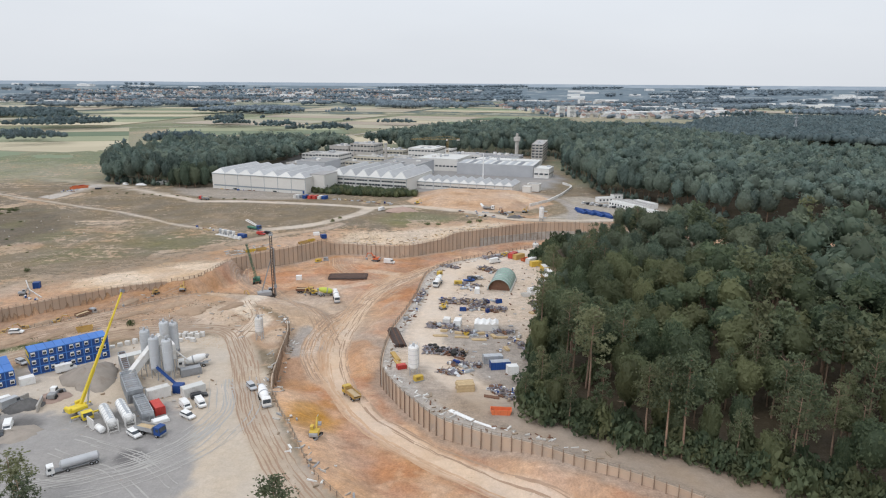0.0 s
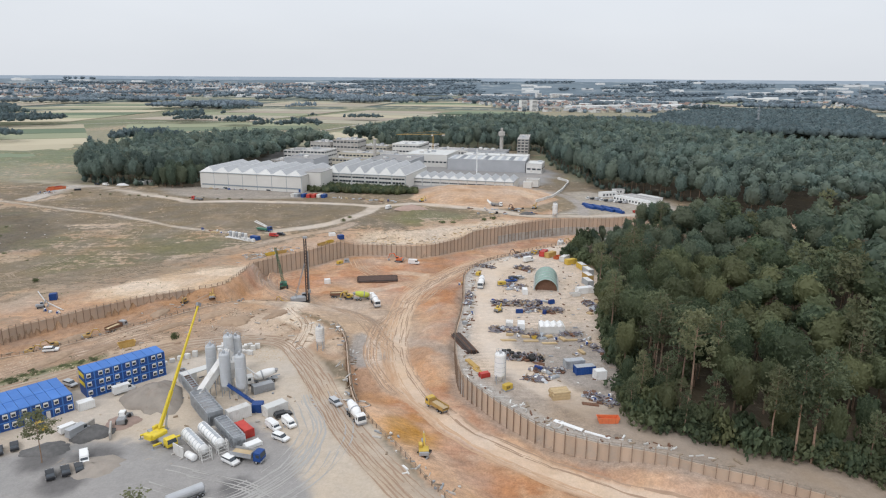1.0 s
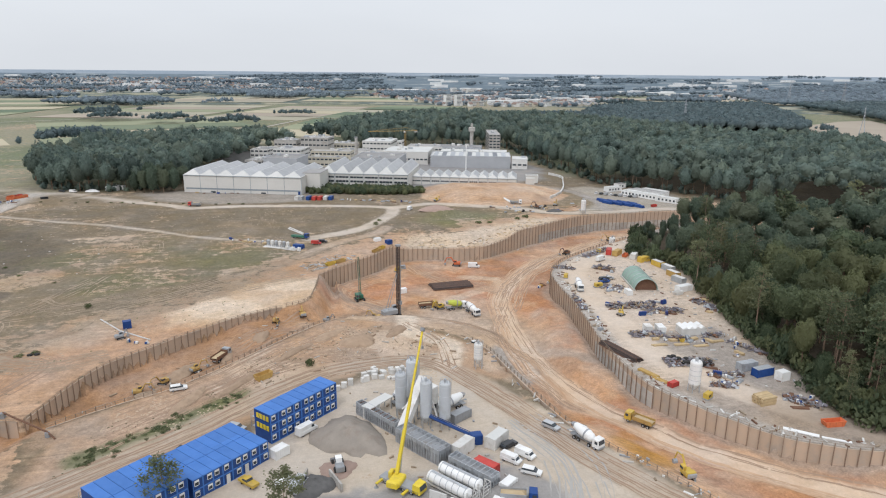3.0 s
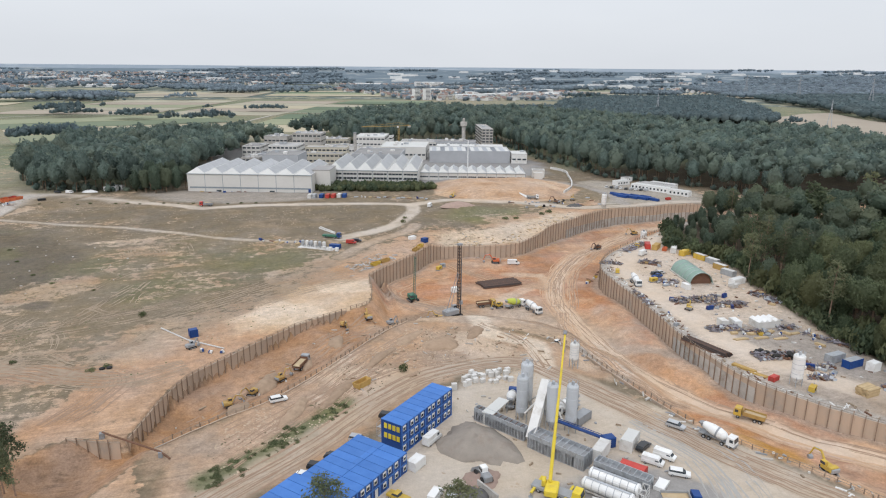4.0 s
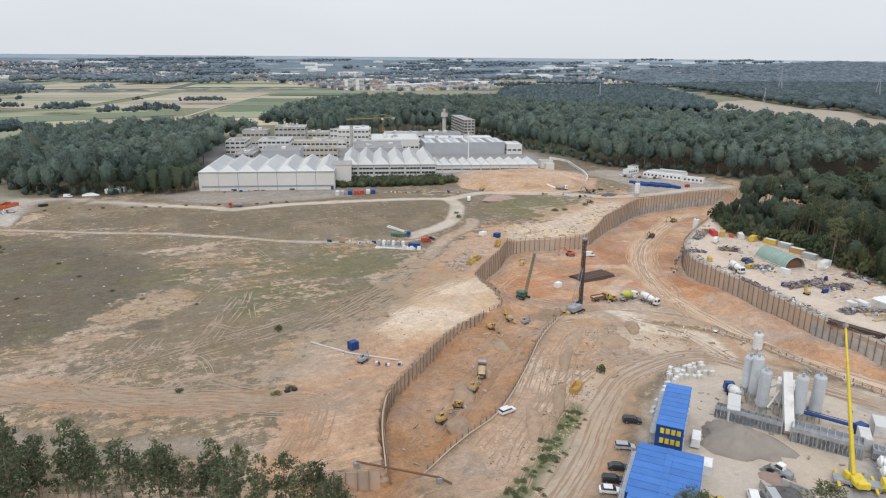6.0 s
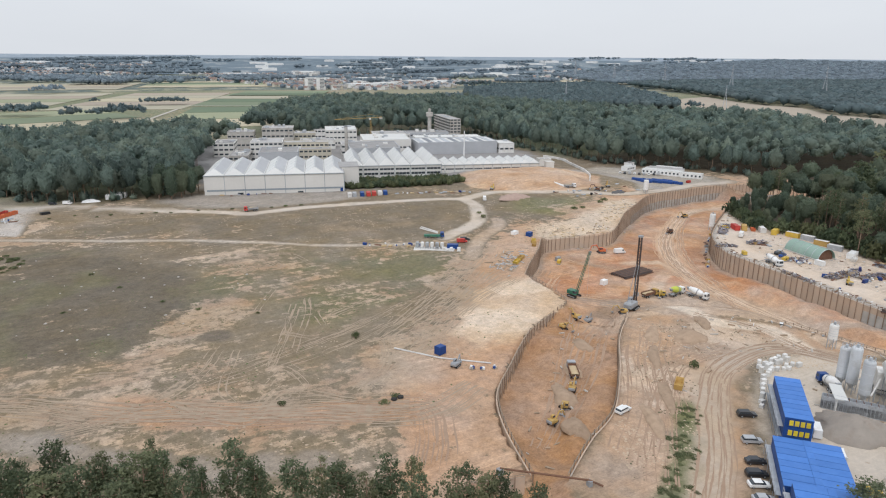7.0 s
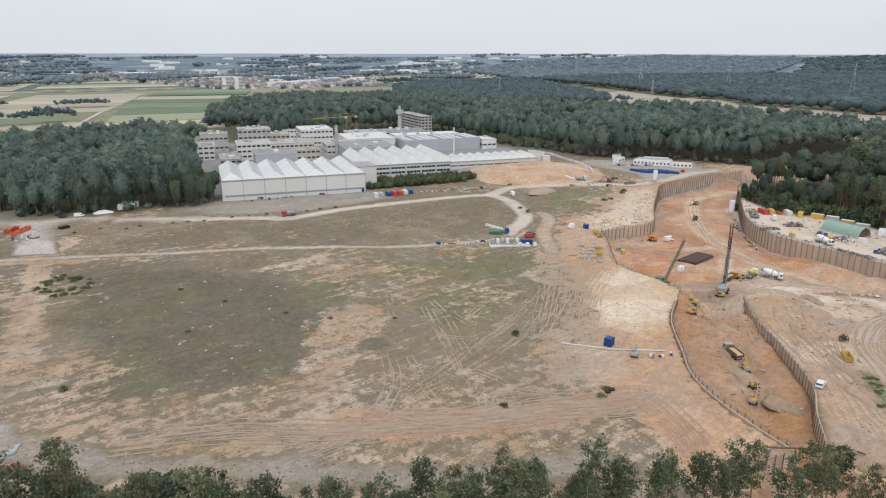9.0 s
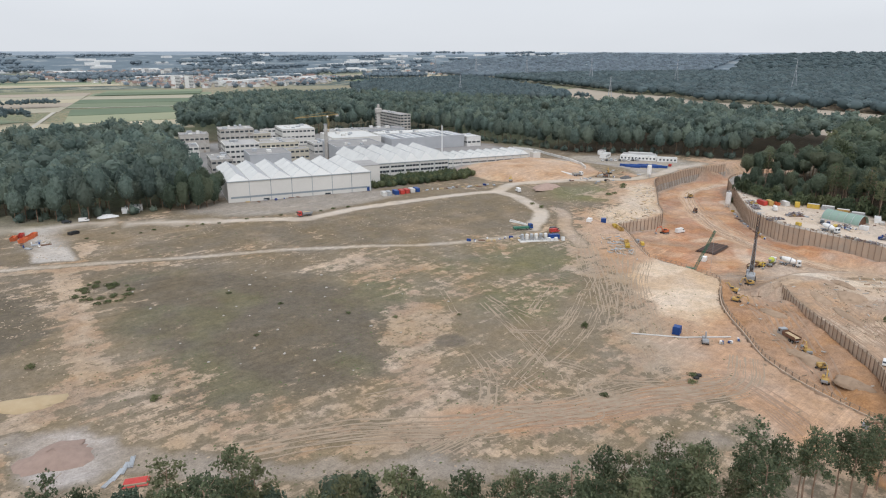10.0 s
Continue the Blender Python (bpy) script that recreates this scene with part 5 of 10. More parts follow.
# undergrowth along the rim of the east wood
SHRUB = [mesh_np("shrub", *leaves(np.random.default_rng(860 + k), np.array([(0, 0, 1.0), (1.1, 0.3, 0.8), (-1.0, 0.4, 0.8), (0.1, -1.0, 0.7), (0.2, 0.9, 1.4)]), np.tile((1.2, 1.2, 1.1), (5, 1)), 210, 0.35), (M_LEAF,)) for k in range(3)]
un = np.concatenate([np.array(spline(E_EDGE, 2.1)), np.array(spline([(x + 4.0, y + 2.0) for x, y in E_EDGE[7:]], 2.6)), np.array([(29, 163), (31, 168), (33, 162), (41, 171), (30, 172), (26, 160), (28, 157)])])
for i, (x, y) in enumerate(un):
    if y > 336:
        continue
    ob = new("shrub", SHRUB[i % 3])
    dx, dy = wood_rng.uniform(-2.0, 3.0), wood_rng.uniform(-2.2, 2.2)
    s = float(wood_rng.uniform(0.9, 2.0))
    ob.matrix_world = settle(float(x + 1.0 + dx), float(y + dy), float(wood_rng.uniform(0, 360))) @ Matrix.Diagonal((s, s, s * float(wood_rng.uniform(0.9, 2.0)), 1))
    tagged(ob, "bushy green undergrowth at the rim of the wood", "shrub", "undergrowth")


# ---- more materials ----
M_GLASS = surface("dark_window_glass", (0.03, 0.04, 0.05), (0.06, 0.07, 0.08), 0.12, scale=0.3, bump=0.0, spec=0.6)
M_WHITE = surface("white_paint", (0.72, 0.72, 0.70), (0.80, 0.80, 0.78), 0.45, scale=0.5, bump=0.05, spread=0.06, dirt=(0.55, 0.51, 0.45))
M_DIRTYWHITE = surface("dusty_white_paint", (0.58, 0.57, 0.54), (0.70, 0.69, 0.66), 0.6, scale=0.5, bump=0.08, dirt=(0.42, 0.38, 0.32))
M_SILO = surface("grey_silo_paint", (0.50, 0.52, 0.54), (0.58, 0.60, 0.61), 0.5, scale=0.25, bump=0.04, dirt=(0.40, 0.39, 0.37))
M_GALV = surface("galvanised_steel", (0.36, 0.38, 0.40), (0.50, 0.52, 0.54), 0.5, 0.35, scale=0.8, bump=0.1, dirt=(0.28, 0.26, 0.24))
M_GREYPAINT = surface("grey_painted_steel", (0.26, 0.27, 0.28), (0.34, 0.35, 0.36), 0.6, scale=0.6, bump=0.1, dirt=(0.22, 0.19, 0.16))
M_YELLOW = surface("yellow_machine_paint", (0.50, 0.34, 0.05), (0.60, 0.42, 0.07), 0.5, scale=0.8, bump=0.05, dirt=(0.33, 0.24, 0.13))
M_CRANE = surface("bright_yellow_crane_paint", (0.66, 0.50, 0.03), (0.73, 0.57, 0.05), 0.5, scale=0.8, bump=0.03, dirt=(0.48, 0.36, 0.08))
M_OCHRE = surface("ochre_skip_paint", (0.42, 0.27, 0.08), (0.50, 0.34, 0.12), 0.7, scale=0.8, dirt=(0.30, 0.18, 0.08))
M_ORANGE = surface("orange_red_paint", (0.55, 0.13, 0.05), (0.62, 0.18, 0.07), 0.6, scale=0.8, dirt=(0.35, 0.14, 0.08))
M_RED = surface("red_paint", (0.42, 0.04, 0.035), (0.50, 0.07, 0.05), 0.5, scale=0.8, dirt=(0.28, 0.08, 0.06))
M_GREEN = surface("green_machine_paint", (0.035, 0.13, 0.085), (0.055, 0.18, 0.12), 0.5, scale=0.8, dirt=(0.12, 0.17, 0.10))
M_PALEGREEN = surface("pale_green_tarpaulin", (0.25, 0.36, 0.30), (0.32, 0.43, 0.36), 0.7, scale=0.25, bump=0.15, dirt=(0.30, 0.42, 0.36))
M_RUST = surface("brown_rust_steel", (0.13, 0.07, 0.045), (0.20, 0.11, 0.07), 0.85, scale=1.0, dirt=(0.09, 0.055, 0.04))
M_REBAR = surface("dark_reinforcing_steel", (0.055, 0.042, 0.038), (0.10, 0.075, 0.065), 0.75, scale=1.2)
M_TYRE = surface("black_rubber", (0.02, 0.02, 0.02), (0.04, 0.038, 0.035), 0.85, scale=2.0)
M_DARK = surface("black_car_paint", (0.02, 0.022, 0.026), (0.03, 0.032, 0.036), 0.3, scale=0.5, bump=0.0, spec=0.5)
M_SILVER = surface("silver_car_paint", (0.42, 0.43, 0.44), (0.50, 0.51, 0.52), 0.35, 0.3, scale=0.5, bump=0.0)
M_DKBLUE = surface("dark_blue_paint", (0.015, 0.05, 0.19), (0.02, 0.07, 0.25), 0.45, scale=0.6, bump=0.05)
M_PURPLE = surface("violet_blue_paint", (0.06, 0.05, 0.20), (0.08, 0.07, 0.26), 0.5, scale=0.6, bump=0.05)
M_LIME = surface("lime_drum_paint", (0.45, 0.50, 0.06), (0.52, 0.56, 0.09), 0.5, scale=0.6, bump=0.05, dirt=(0.40, 0.38, 0.2))
M_TIMBER = surface("pale_sawn_timber", (0.44, 0.32, 0.17), (0.54, 0.42, 0.25), 0.85, scale=1.5)
M_OLDTIMBER = surface("weathered_timber", (0.26, 0.20, 0.14), (0.36, 0.29, 0.21), 0.9, scale=1.5)
M_SANDPILE = surface("grey_sand_heap", (0.25, 0.222, 0.19), (0.33, 0.29, 0.245), 0.95, scale=0.5, dirt=(0.24, 0.19, 0.15))
M_REDHEAP = surface("pinkish_gravel_heap", (0.30, 0.22, 0.18), (0.38, 0.28, 0.23), 0.95, scale=0.7)
M_SANDHEAP = surface("yellow_sand_heap", (0.42, 0.32, 0.19), (0.48, 0.38, 0.24), 0.95, scale=0.5)
M_DARKHEAP = surface("dark_gravel_heap", (0.10, 0.098, 0.095), (0.16, 0.155, 0.15), 0.95, scale=0.9)
M_STONE = surface("pale_field_stone", (0.38, 0.35, 0.31), (0.50, 0.47, 0.42), 0.9, scale=1.5)
M_BEIGE = surface("beige_render", (0.50, 0.46, 0.37), (0.58, 0.54, 0.44), 0.8, scale=0.2)
M_GREYWALL = surface("grey_metal_cladding", (0.38, 0.39, 0.405), (0.46, 0.47, 0.485), 0.6, scale=0.15, bump=0.05)
M_DARKROOF = surface("dark_roof_glazing", (0.10, 0.11, 0.125), (0.15, 0.165, 0.185), 0.35, scale=0.3, bump=0.0)
# Clay red muted in the base colour for the haze before the far villages.
M_TILE = surface("haze_muted_tile_roof", (0.205, 0.145, 0.120), (0.28, 0.20, 0.165), 0.85, scale=0.1, spread=0.3)

M_SKYLIGHT = surface("grey_translucent_glazing", (0.34, 0.345, 0.35), (0.44, 0.445, 0.45), 0.5, scale=0.3, bump=0.05)

# ---- white halls and the works behind them ----
FX, FY = Vector((0.943, -0.334, 0)).normalized(), Vector((0.334, 0.943, 0)).normalized()


def local(x, y, z=0.0, along=FX):
    """A frame whose x runs along the facades and whose y runs away from the field."""
    up = Vector((0, 0, 1))
    back = up.cross(along)
    m = Matrix((along, back, up)).transposed().to_4x4()
    m.translation = (x, y, z)
    return m


def ridge_hall(label, m, length, depth, base, eave, ridge, bays, band=None, windows=None, hip=3.0, lean=0.0):
    """A hall under parallel folded roofs whose ridges run from front to back."""
    h = thing("white_hall", label, "industrial hall", m)
    part("wall", Shape().box(0, 0, base, length, depth, eave), M_WHITEWALL, h)
    w = length / bays
    for k in range(bays):
        x0, x1, xm = k * w, (k + 1) * w, (k + 0.5 + lean) * w
        e, r = eave + 0.15, ridge
        sh = Shape().add([(x0, -0.4, e), (x1, -0.4, e), (x1, depth + 0.4, e), (x0, depth + 0.4, e), (xm, hip, r), (xm, depth - hip, r)],
                         [(0, 1, 4), (1, 2, 5, 4), (2, 3, 5), (3, 0, 4, 5), (3, 2, 1, 0)])
        rf = part("roof", sh, M_WHITEROOF, h)
        sky = Shape()  # glazed strips let into the east slope
        for a, c in ((0.10, 0.92),):
            q = [(x1 + (xm - x1) * a, hip * a + 0.6, e + (r - e) * a + 0.06), (x1 + (xm - x1) * a, depth - hip * a - 0.6, e + (r - e) * a + 0.06), (x1 + (xm - x1) * c, depth - hip * c - 0.6, e + (r - e) * c + 0.06), (x1 + (xm - x1) * c, hip * c + 0.6, e + (r - e) * c + 0.06)]
            sky.add(q + [(x, y, z - 0.1) for x, y, z in q], [(0, 1, 2, 3), (0, 4, 5, 1), (1, 5, 6, 2), (2, 6, 7, 3), (3, 7, 4, 0)])
        part("skylight", sky, M_SKYLIGHT, rf)
        seam = Shape()
        for s in np.linspace(hip, depth - hip, max(3, int(depth / 9))):
            seam.tube((x0 + 0.15, s, e + 0.05), (xm, s, r + 0.05), 0.06, n=4)
            seam.tube((x1 - 0.15, s, e + 0.05), (xm, s, r + 0.05), 0.06, n=4)
        seam.tube((xm, hip, r + 0.02), (xm, depth - hip, r + 0.02), 0.14, n=5)
        part("roof_seam", seam, M_GALV, rf)
        part("gutter", Shape().box(x1 - 0.3, 0, e - 0.1, x1 + 0.3, depth, e + 0.12), M_GREYROOF, rf)
        part("panel_joint", Shape().box(x0 + w * 0.98, -0.07, base, x0 + w * 0.98 + 0.32, 0.0, eave - 0.05), M_GREYBAND, h)
    part("eave_trim", Shape().box(-0.25, -0.5, eave - 0.25, length + 0.25, -0.02, eave + 0.12), M_GREYBAND, h)
    if band:
        part("window_band", Shape().box(w * 0.12, -0.09, band[0], length - 0.8, -0.01, band[1]), M_GREYBAND, h)
    if windows:
        for z0, z1 in windows:
            for k in range(bays):
                wd = part("window", Shape().box(k * w + 0.5, -0.08, z0, (k + 1) * w - 0.5, 0.02, z1), M_GLASS, h)
                fr = Shape()
                for q in range(5):
                    xx = k * w + 0.5 + (w - 1.0) * q / 4
                    fr.box(xx - 0.08, -0.12, z0, xx + 0.08, -0.06, z1)
                part("frame", fr, M_WHITE, wd)
    return h


H1 = ridge_hall("long white windowless hall with seven folded white roofs", local(-174.2, 502.3), 80.5, 52, -0.6, 12.0, 15.8, 7, band=(2.7, 3.7))
for k in (1, 4):
    part("loading_door", Shape().box(k * 11.5 + 7.0, -0.12, -0.2, k * 11.5 + 10.2, -0.02, 1.7), M_GLASS, H1)
part("door", Shape().box(78.0, -0.12, 0.2, 79.6, -0.02, 3.0), M_DKBLUE, H1)
ridge_hall("white hall with six broad folded roofs and two rows of windows", local(-84.5, 505), 62, 54, -0.6, 10.6, 16.0, 6, windows=((4.6, 6.0), (7.6, 8.8)))
link = thing("stair_tower", "plain white stair block joining the two white halls", "building", local(-98.5, 487))
part("wall", Shape().box(0, 0, -0.6, 13.5, 20, 13.6), M_WHITEWALL, link)
part("roof", Shape().box(-0.2, -0.2, 13.6, 13.7, 20.2, 13.9), M_GREYROOF, link)
ridge_hall("low white hall with a row of eleven small folded roofs", local(-26, 506.5), 82, 24, 0.0, 6.6, 9.4, 12, windows=((3.2, 4.2),), hip=2.0)


def flat_block(name, label, x, y, length, depth, z, wall, roof, rows=0, base=-0.5, parapet=0.5, turn=0.0, bays=None, units=2):
    """A flat-roofed building with storeys of window strips on its four sides."""
    b = thing(name, label, "building", local(x, y) @ pose(0, 0, 0, 0, 0, turn))
    hx, hy = length / 2, depth / 2
    part("wall", Shape().box(-hx, -hy, base, hx, hy, z), wall, b)
    part("roof", Shape().box(-hx + 0.5, -hy + 0.5, z, hx - 0.5, hy - 0.5, z + 0.12), roof, b)
    rim = Shape().box(-hx - 0.1, -hy - 0.1, z, hx + 0.1, -hy + 0.4, z + parapet).box(-hx - 0.1, hy - 0.4, z, hx + 0.1, hy + 0.1, z + parapet)
    rim.box(-hx - 0.1, -hy + 0.4, z, -hx + 0.4, hy - 0.4, z + parapet).box(hx - 0.4, -hy + 0.4, z, hx + 0.1, hy - 0.4, z + parapet)
    part("parapet", rim, wall, b)
    for k in range(rows):
        zc = base + 1.2 + (z - base - 0.6) * (k + 0.35) / rows
        for s, (a0, a1, flip) in enumerate(((-hx, hx, 0), (-hy, hy, 1), (-hx, hx, 2), (-hy, hy, 3))):
            n = max(2, int((a1 - a0) / 3.4))
            for q in range(n):
                u0, u1 = a0 + (a1 - a0) * (q + 0.14) / n, a0 + (a1 - a0) * (q + 0.86) / n
                if flip == 0:
                    sh = Shape().box(u0, -hy - 0.05, zc, u1, -hy + 0.05, zc + 1.35)
                elif flip == 1:
                    sh = Shape().box(-hx - 0.05, u0, zc, -hx + 0.05, u1, zc + 1.35)
                elif flip == 2:
                    continue
                else:
                    sh = Shape().box(hx - 0.05, u0, zc, hx + 0.05, u1, zc + 1.35)
                part("window", sh, M_GLASS, b)
    r = np.random.default_rng(int(abs(x * 7 + y)))
    for k in range(units):
        ux, uy = r.uniform(-hx * 0.7, hx * 0.7), r.uniform(-hy * 0.7, hy * 0.7)
        s = r.uniform(0.8, 2.2, 2)
        part("roof_unit", Shape().box(ux - s[0], uy - s[1], z + 0.1, ux + s[0], uy + s[1], z + r.uniform(0.9, 2.2), bevel=0.1), M_DIRTYWHITE if k % 2 else M_GALV, b)
    return b


flat_block("works_building", "grey flat-roofed box building behind the white hall", -107, 578, 27, 28, 13.6, M_GREYWALL, M_GREYROOF, 0)
flat_block("office_building", "white office building with bands of windows", -102, 626, 24, 26, 14.8, M_WHITEWALL, M_GREYROOF, 4, units=5)
flat_block("office_building", "tall grey office block with plant on its roof", -77, 681, 26, 22, 19, M_CONC, M_GREYROOF, 4, units=5)
flat_block("works_building", "small white building with a grey roof beside the wood", -126, 664, 16, 26, 11, M_WHITEWALL, M_GREYROOF, 3)
flat_block("works_building", "long beige workshop with a dark flat roof", -66, 640, 36, 14, 10.5, M_BEIGE, M_GREYROOF, 2, units=4)
flat_block("works_building", "beige workshop with a grey flat roof", -72, 612, 32, 12, 8.5, M_BEIGE, M_GREYROOF, 2)
flat_block("works_building", "white laboratory building with roof plant", -16, 690, 28, 34, 14.5, M_WHITEWALL, M_WHITEROOF, 3, units=6)
flat_block("works_building", "dark grey flat-roofed hall among the works", -32, 581, 38, 40, 12.4, M_GREYWALL, M_GREYROOF, 0, units=4)
flat_block("works_building", "white and grey hall with broad roof strips", 2, 632, 40, 44, 11.5, M_WHITEWALL, M_WHITEROOF, 1, units=6)
flat_block("works_building", "low grey linking building", -46, 668, 30, 16, 8.0, M_DIRTYWHITE, M_GREYROOF, 1, units=4)
flat_block("works_building", "white low building by the works yard", 26, 672, 34, 26, 10, M_WHITEWALL, M_GREYROOF, 2, units=5)
for x, y, l, d, z, wall, roof in ((-30, 624, 22, 22, 9.2, M_DIRTYWHITE, M_GREYROOF), (-52, 702, 30, 18, 11, M_BEIGE, M_GREYROOF), (-6, 732, 40, 16, 10, M_DIRTYWHITE, M_WHITEROOF), (58, 660, 40, 18, 10.5, M_GREYWALL, M_GREYROOF), (-104, 700, 22, 18, 15, M_CONC, M_GREYROOF), (-128, 606, 14, 30, 9, M_CONC, M_GREYROOF)):
    flat_block("works_building", "flat-roofed works building among the white halls", x, y, l, d, z, wall, roof, 2, units=6)
rh = flat_block("works_building", "wide grey hall with white roof strips", 50, 596, 68, 32, 10.3, M_GREYWALL, M_WHITEROOF, 0, units=0, turn=3)
for k in range(9):
    part("roof_strip", Shape().box(-32 + k * 7.3, -14.5, 10.45, -28.2 + k * 7.3, 14.5, 10.7), M_DARKROOF if k % 3 == 1 else M_GALV, rh)
flat_block("works_building", "pale annex at the end of the grey hall", 88, 576, 13, 22, 8.6, M_DIRTYWHITE, M_WHITEROOF, 1, units=1)
flat_block("works_building", "low white roof behind the grey hall", 62, 628, 60, 18, 9.5, M_DIRTYWHITE, M_WHITEROOF, 1, units=5)
flat_block("works_building", "white cube store at the end of the small halls", 69, 496, 9, 7, 6.2, M_WHITEWALL, M_GREYROOF, 0, base=1.0, units=0)
flat_block("works_building", "small white box hut on the sand bank", 62, 481, 6, 5, 6.4, M_WHITEWALL, M_WHITEROOF, 0, base=2.5, units=0)
slab = flat_block("office_tower", "grey slab office tower of seven storeys", 101, 695, 11, 58, 20, M_CONC, M_GREYROOF, 7, turn=6, units=3)

tw = thing("water_tower", "slim concrete tower with a wider cross-shaped head", "tower", pose(76, 686, 0))
part("shaft", Shape().lathe([(2.0, -0.5), (1.8, 24)], 12), M_CONC, tw)
part("head", Shape().lathe([(1.8, 21.5), (3.4, 22.5), (3.4, 26), (2.6, 26.4)], 12), M_CONC, tw)
part("top", Shape().lathe([(1.3, 26.4), (1.3, 29.4), (0.6, 30)], 10), M_CONC, tw)
ch = thing("chimney", "round grey concrete chimney among flat roofs", "chimney", pose(-50, 591, 0))
part("shaft", Shape().lathe([(1.5, -0.5), (1.2, 27)], 12), M_CONC, ch)
part("rim", Shape().lathe([(1.4, 26.4), (1.4, 27.2)], 12), M_GREYPAINT, ch)
ms = thing("flue_mast", "thin white steel flue rising behind the small hall", "flue", pose(34, 553, 0))
part("pipe", Shape().lathe([(0.5, -0.5), (0.4, 23)], 8), M_WHITE, ms)
tc = thing("tower_crane", "thin ochre tower crane standing among the works", "crane", local(5, 668) @ pose(0, 0, 0, 0, 0, 25))
lat = Shape()
for sx in (-0.6, 0.6):
    for sy in (-0.6, 0.6):
        lat.tube((sx, sy, -0.5), (sx, sy, 25), 0.1, n=4)
for k in range(12):
    lat.tube((-0.6, -0.6, k * 2), (0.6, 0.6, k * 2 + 2), 0.06, n=4)
part("mast", lat, M_OCHRE, tc)
jib = Shape().path([(-36, 0, 25), (12, 0, 25)], 0.22, 5).path([(-36, 0, 25.2), (0, 0, 28), (12, 0, 25.2)], 0.1, 4)
part("jib", jib, M_OCHRE, tc)
part("counterweight", Shape().box(9, -0.6, 23.4, 12, 0.6, 24.9), M_CONC, tc)
part("cab", Shape().box(-1.5, -0.7, 23.4, 0, 0.7, 24.9, bevel=0.1), M_WHITE, tc)


def heap(name, label, x, y, rx, ry, h, mat, turn=0.0, seed=0, flat=0.0):
    """A poured heap with an uneven flank and a rounded or level top."""
    n, rings = 26, 7
    r = np.random.default_rng(seed + 500)
    vs, fs = [], []
    wob = 1 + 0.12 * np.sin(np.arange(n) * 2 * math.pi / n * 3 + seed) + 0.06 * r.normal(size=n)
    for j in range(rings):
        t = j / (rings - 1)
        rad = 1 - t * (1 - flat)
        z = h * (t ** 0.85) if t < 1 else h
        for k in range(n):
            a = 2 * math.pi * k / n
            q = rad * wob[k] * (1 + 0.05 * r.normal())
            vs.append((rx * q * math.cos(a), ry * q * math.sin(a), z * (1 + 0.06 * r.normal()) - (0.5 if j == 0 else 0)))
    for j in range(rings - 1):
        fs += [(j * n + k, j * n + (k + 1) % n, (j + 1) * n + (k + 1) % n, (j + 1) * n + k) for k in range(n)]
    fs.append(tuple(range((rings - 1) * n, rings * n)))
    t = part(name, Shape().add(vs, fs), mat, None, smooth=True)
    t.matrix_world = settle(x, y, turn)
    return tagged(t, label, "heap")


M_BUSH = foliage("bright_shrub_leaves", (0.098, 0.122, 0.056), (0.152, 0.176, 0.084), (0.174, 0.186, 0.092))
BUSH = [mesh_np("bush", *leaves(np.random.default_rng(60 + k), np.array([(0, 0, 0.35), (0.45, 0.2, 0.3), (-0.4, 0.1, 0.3), (0, -0.4, 0.3)]), np.full((4, 3), 0.5), 180, 0.145), (M_BUSH,)) for k in range(3)]


def bush(x, y, s, label="low green shrub in the dry turf", h=1.0, k=0, mesh=None):
    ob = new("bush", BUSH[k % 3])
    ob.matrix_world = settle(x, y, k * 77.0) @ Matrix.Diagonal((s, s, s * h, 1))
    return tagged(ob, label, "shrub", "shrubs")


# hedge of shrubs below the second hall
hr = np.random.default_rng(21)
hp = scatter_points(hr, [(-97, 481), (-30, 462), (-16, 470), (-24, 482), (-84, 501)], 3.0)
HEDGE = [broad_crown(700 + k, 100, 0.8, ICO1) for k in range(3)]
joined("hedge_thicket", HEDGE, (M_LEAF,), np.column_stack([hp, np.full(len(hp), -0.6)]), hr.uniform(0, 6, len(hp)), np.column_stack([hr.uniform(0.5, 0.66, len(hp)), hr.uniform(0.5, 0.68, len(hp))]), "dark green thicket of shrubs below the white hall", "shrubs", hr)


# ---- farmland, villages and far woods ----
# Distance haze is put into these leaf colours: paler and bluer farther out.
M_FARWOOD = foliage("haze_tinted_far_canopy", (0.108, 0.152, 0.162), (0.146, 0.194, 0.202), (0.154, 0.196, 0.196))
M_DISTANT = foliage("haze_tinted_distant_canopy", (0.208, 0.258, 0.298), (0.245, 0.298, 0.336), (0.248, 0.298, 0.330))


def rise(x, y):
    """Height of the plain as it climbs towards the wooded skyline."""
    return np.maximum(0.0, np.hypot(np.asarray(x) + 170, np.asarray(y) - 80) - 3050) * 0.0445


def crop_material(name, a, b):
    return surface(name, a, b, 0.95, scale=0.012, fine=20.0, bump=0.0, spread=0.10)


CROPS = [crop_material("ripe_grain", (0.40, 0.355, 0.245), (0.45, 0.40, 0.285)), crop_material("pale_stubble", (0.36, 0.335, 0.25), (0.41, 0.38, 0.285)), crop_material("green_crop", (0.165, 0.20, 0.125), (0.20, 0.235, 0.15)),
         crop_material("grass_ley", (0.245, 0.265, 0.165), (0.285, 0.295, 0.19)), crop_material("bare_tilth", (0.33, 0.28, 0.22), (0.375, 0.325, 0.255)), crop_material("dark_beet", (0.11, 0.15, 0.095), (0.14, 0.18, 0.11))]


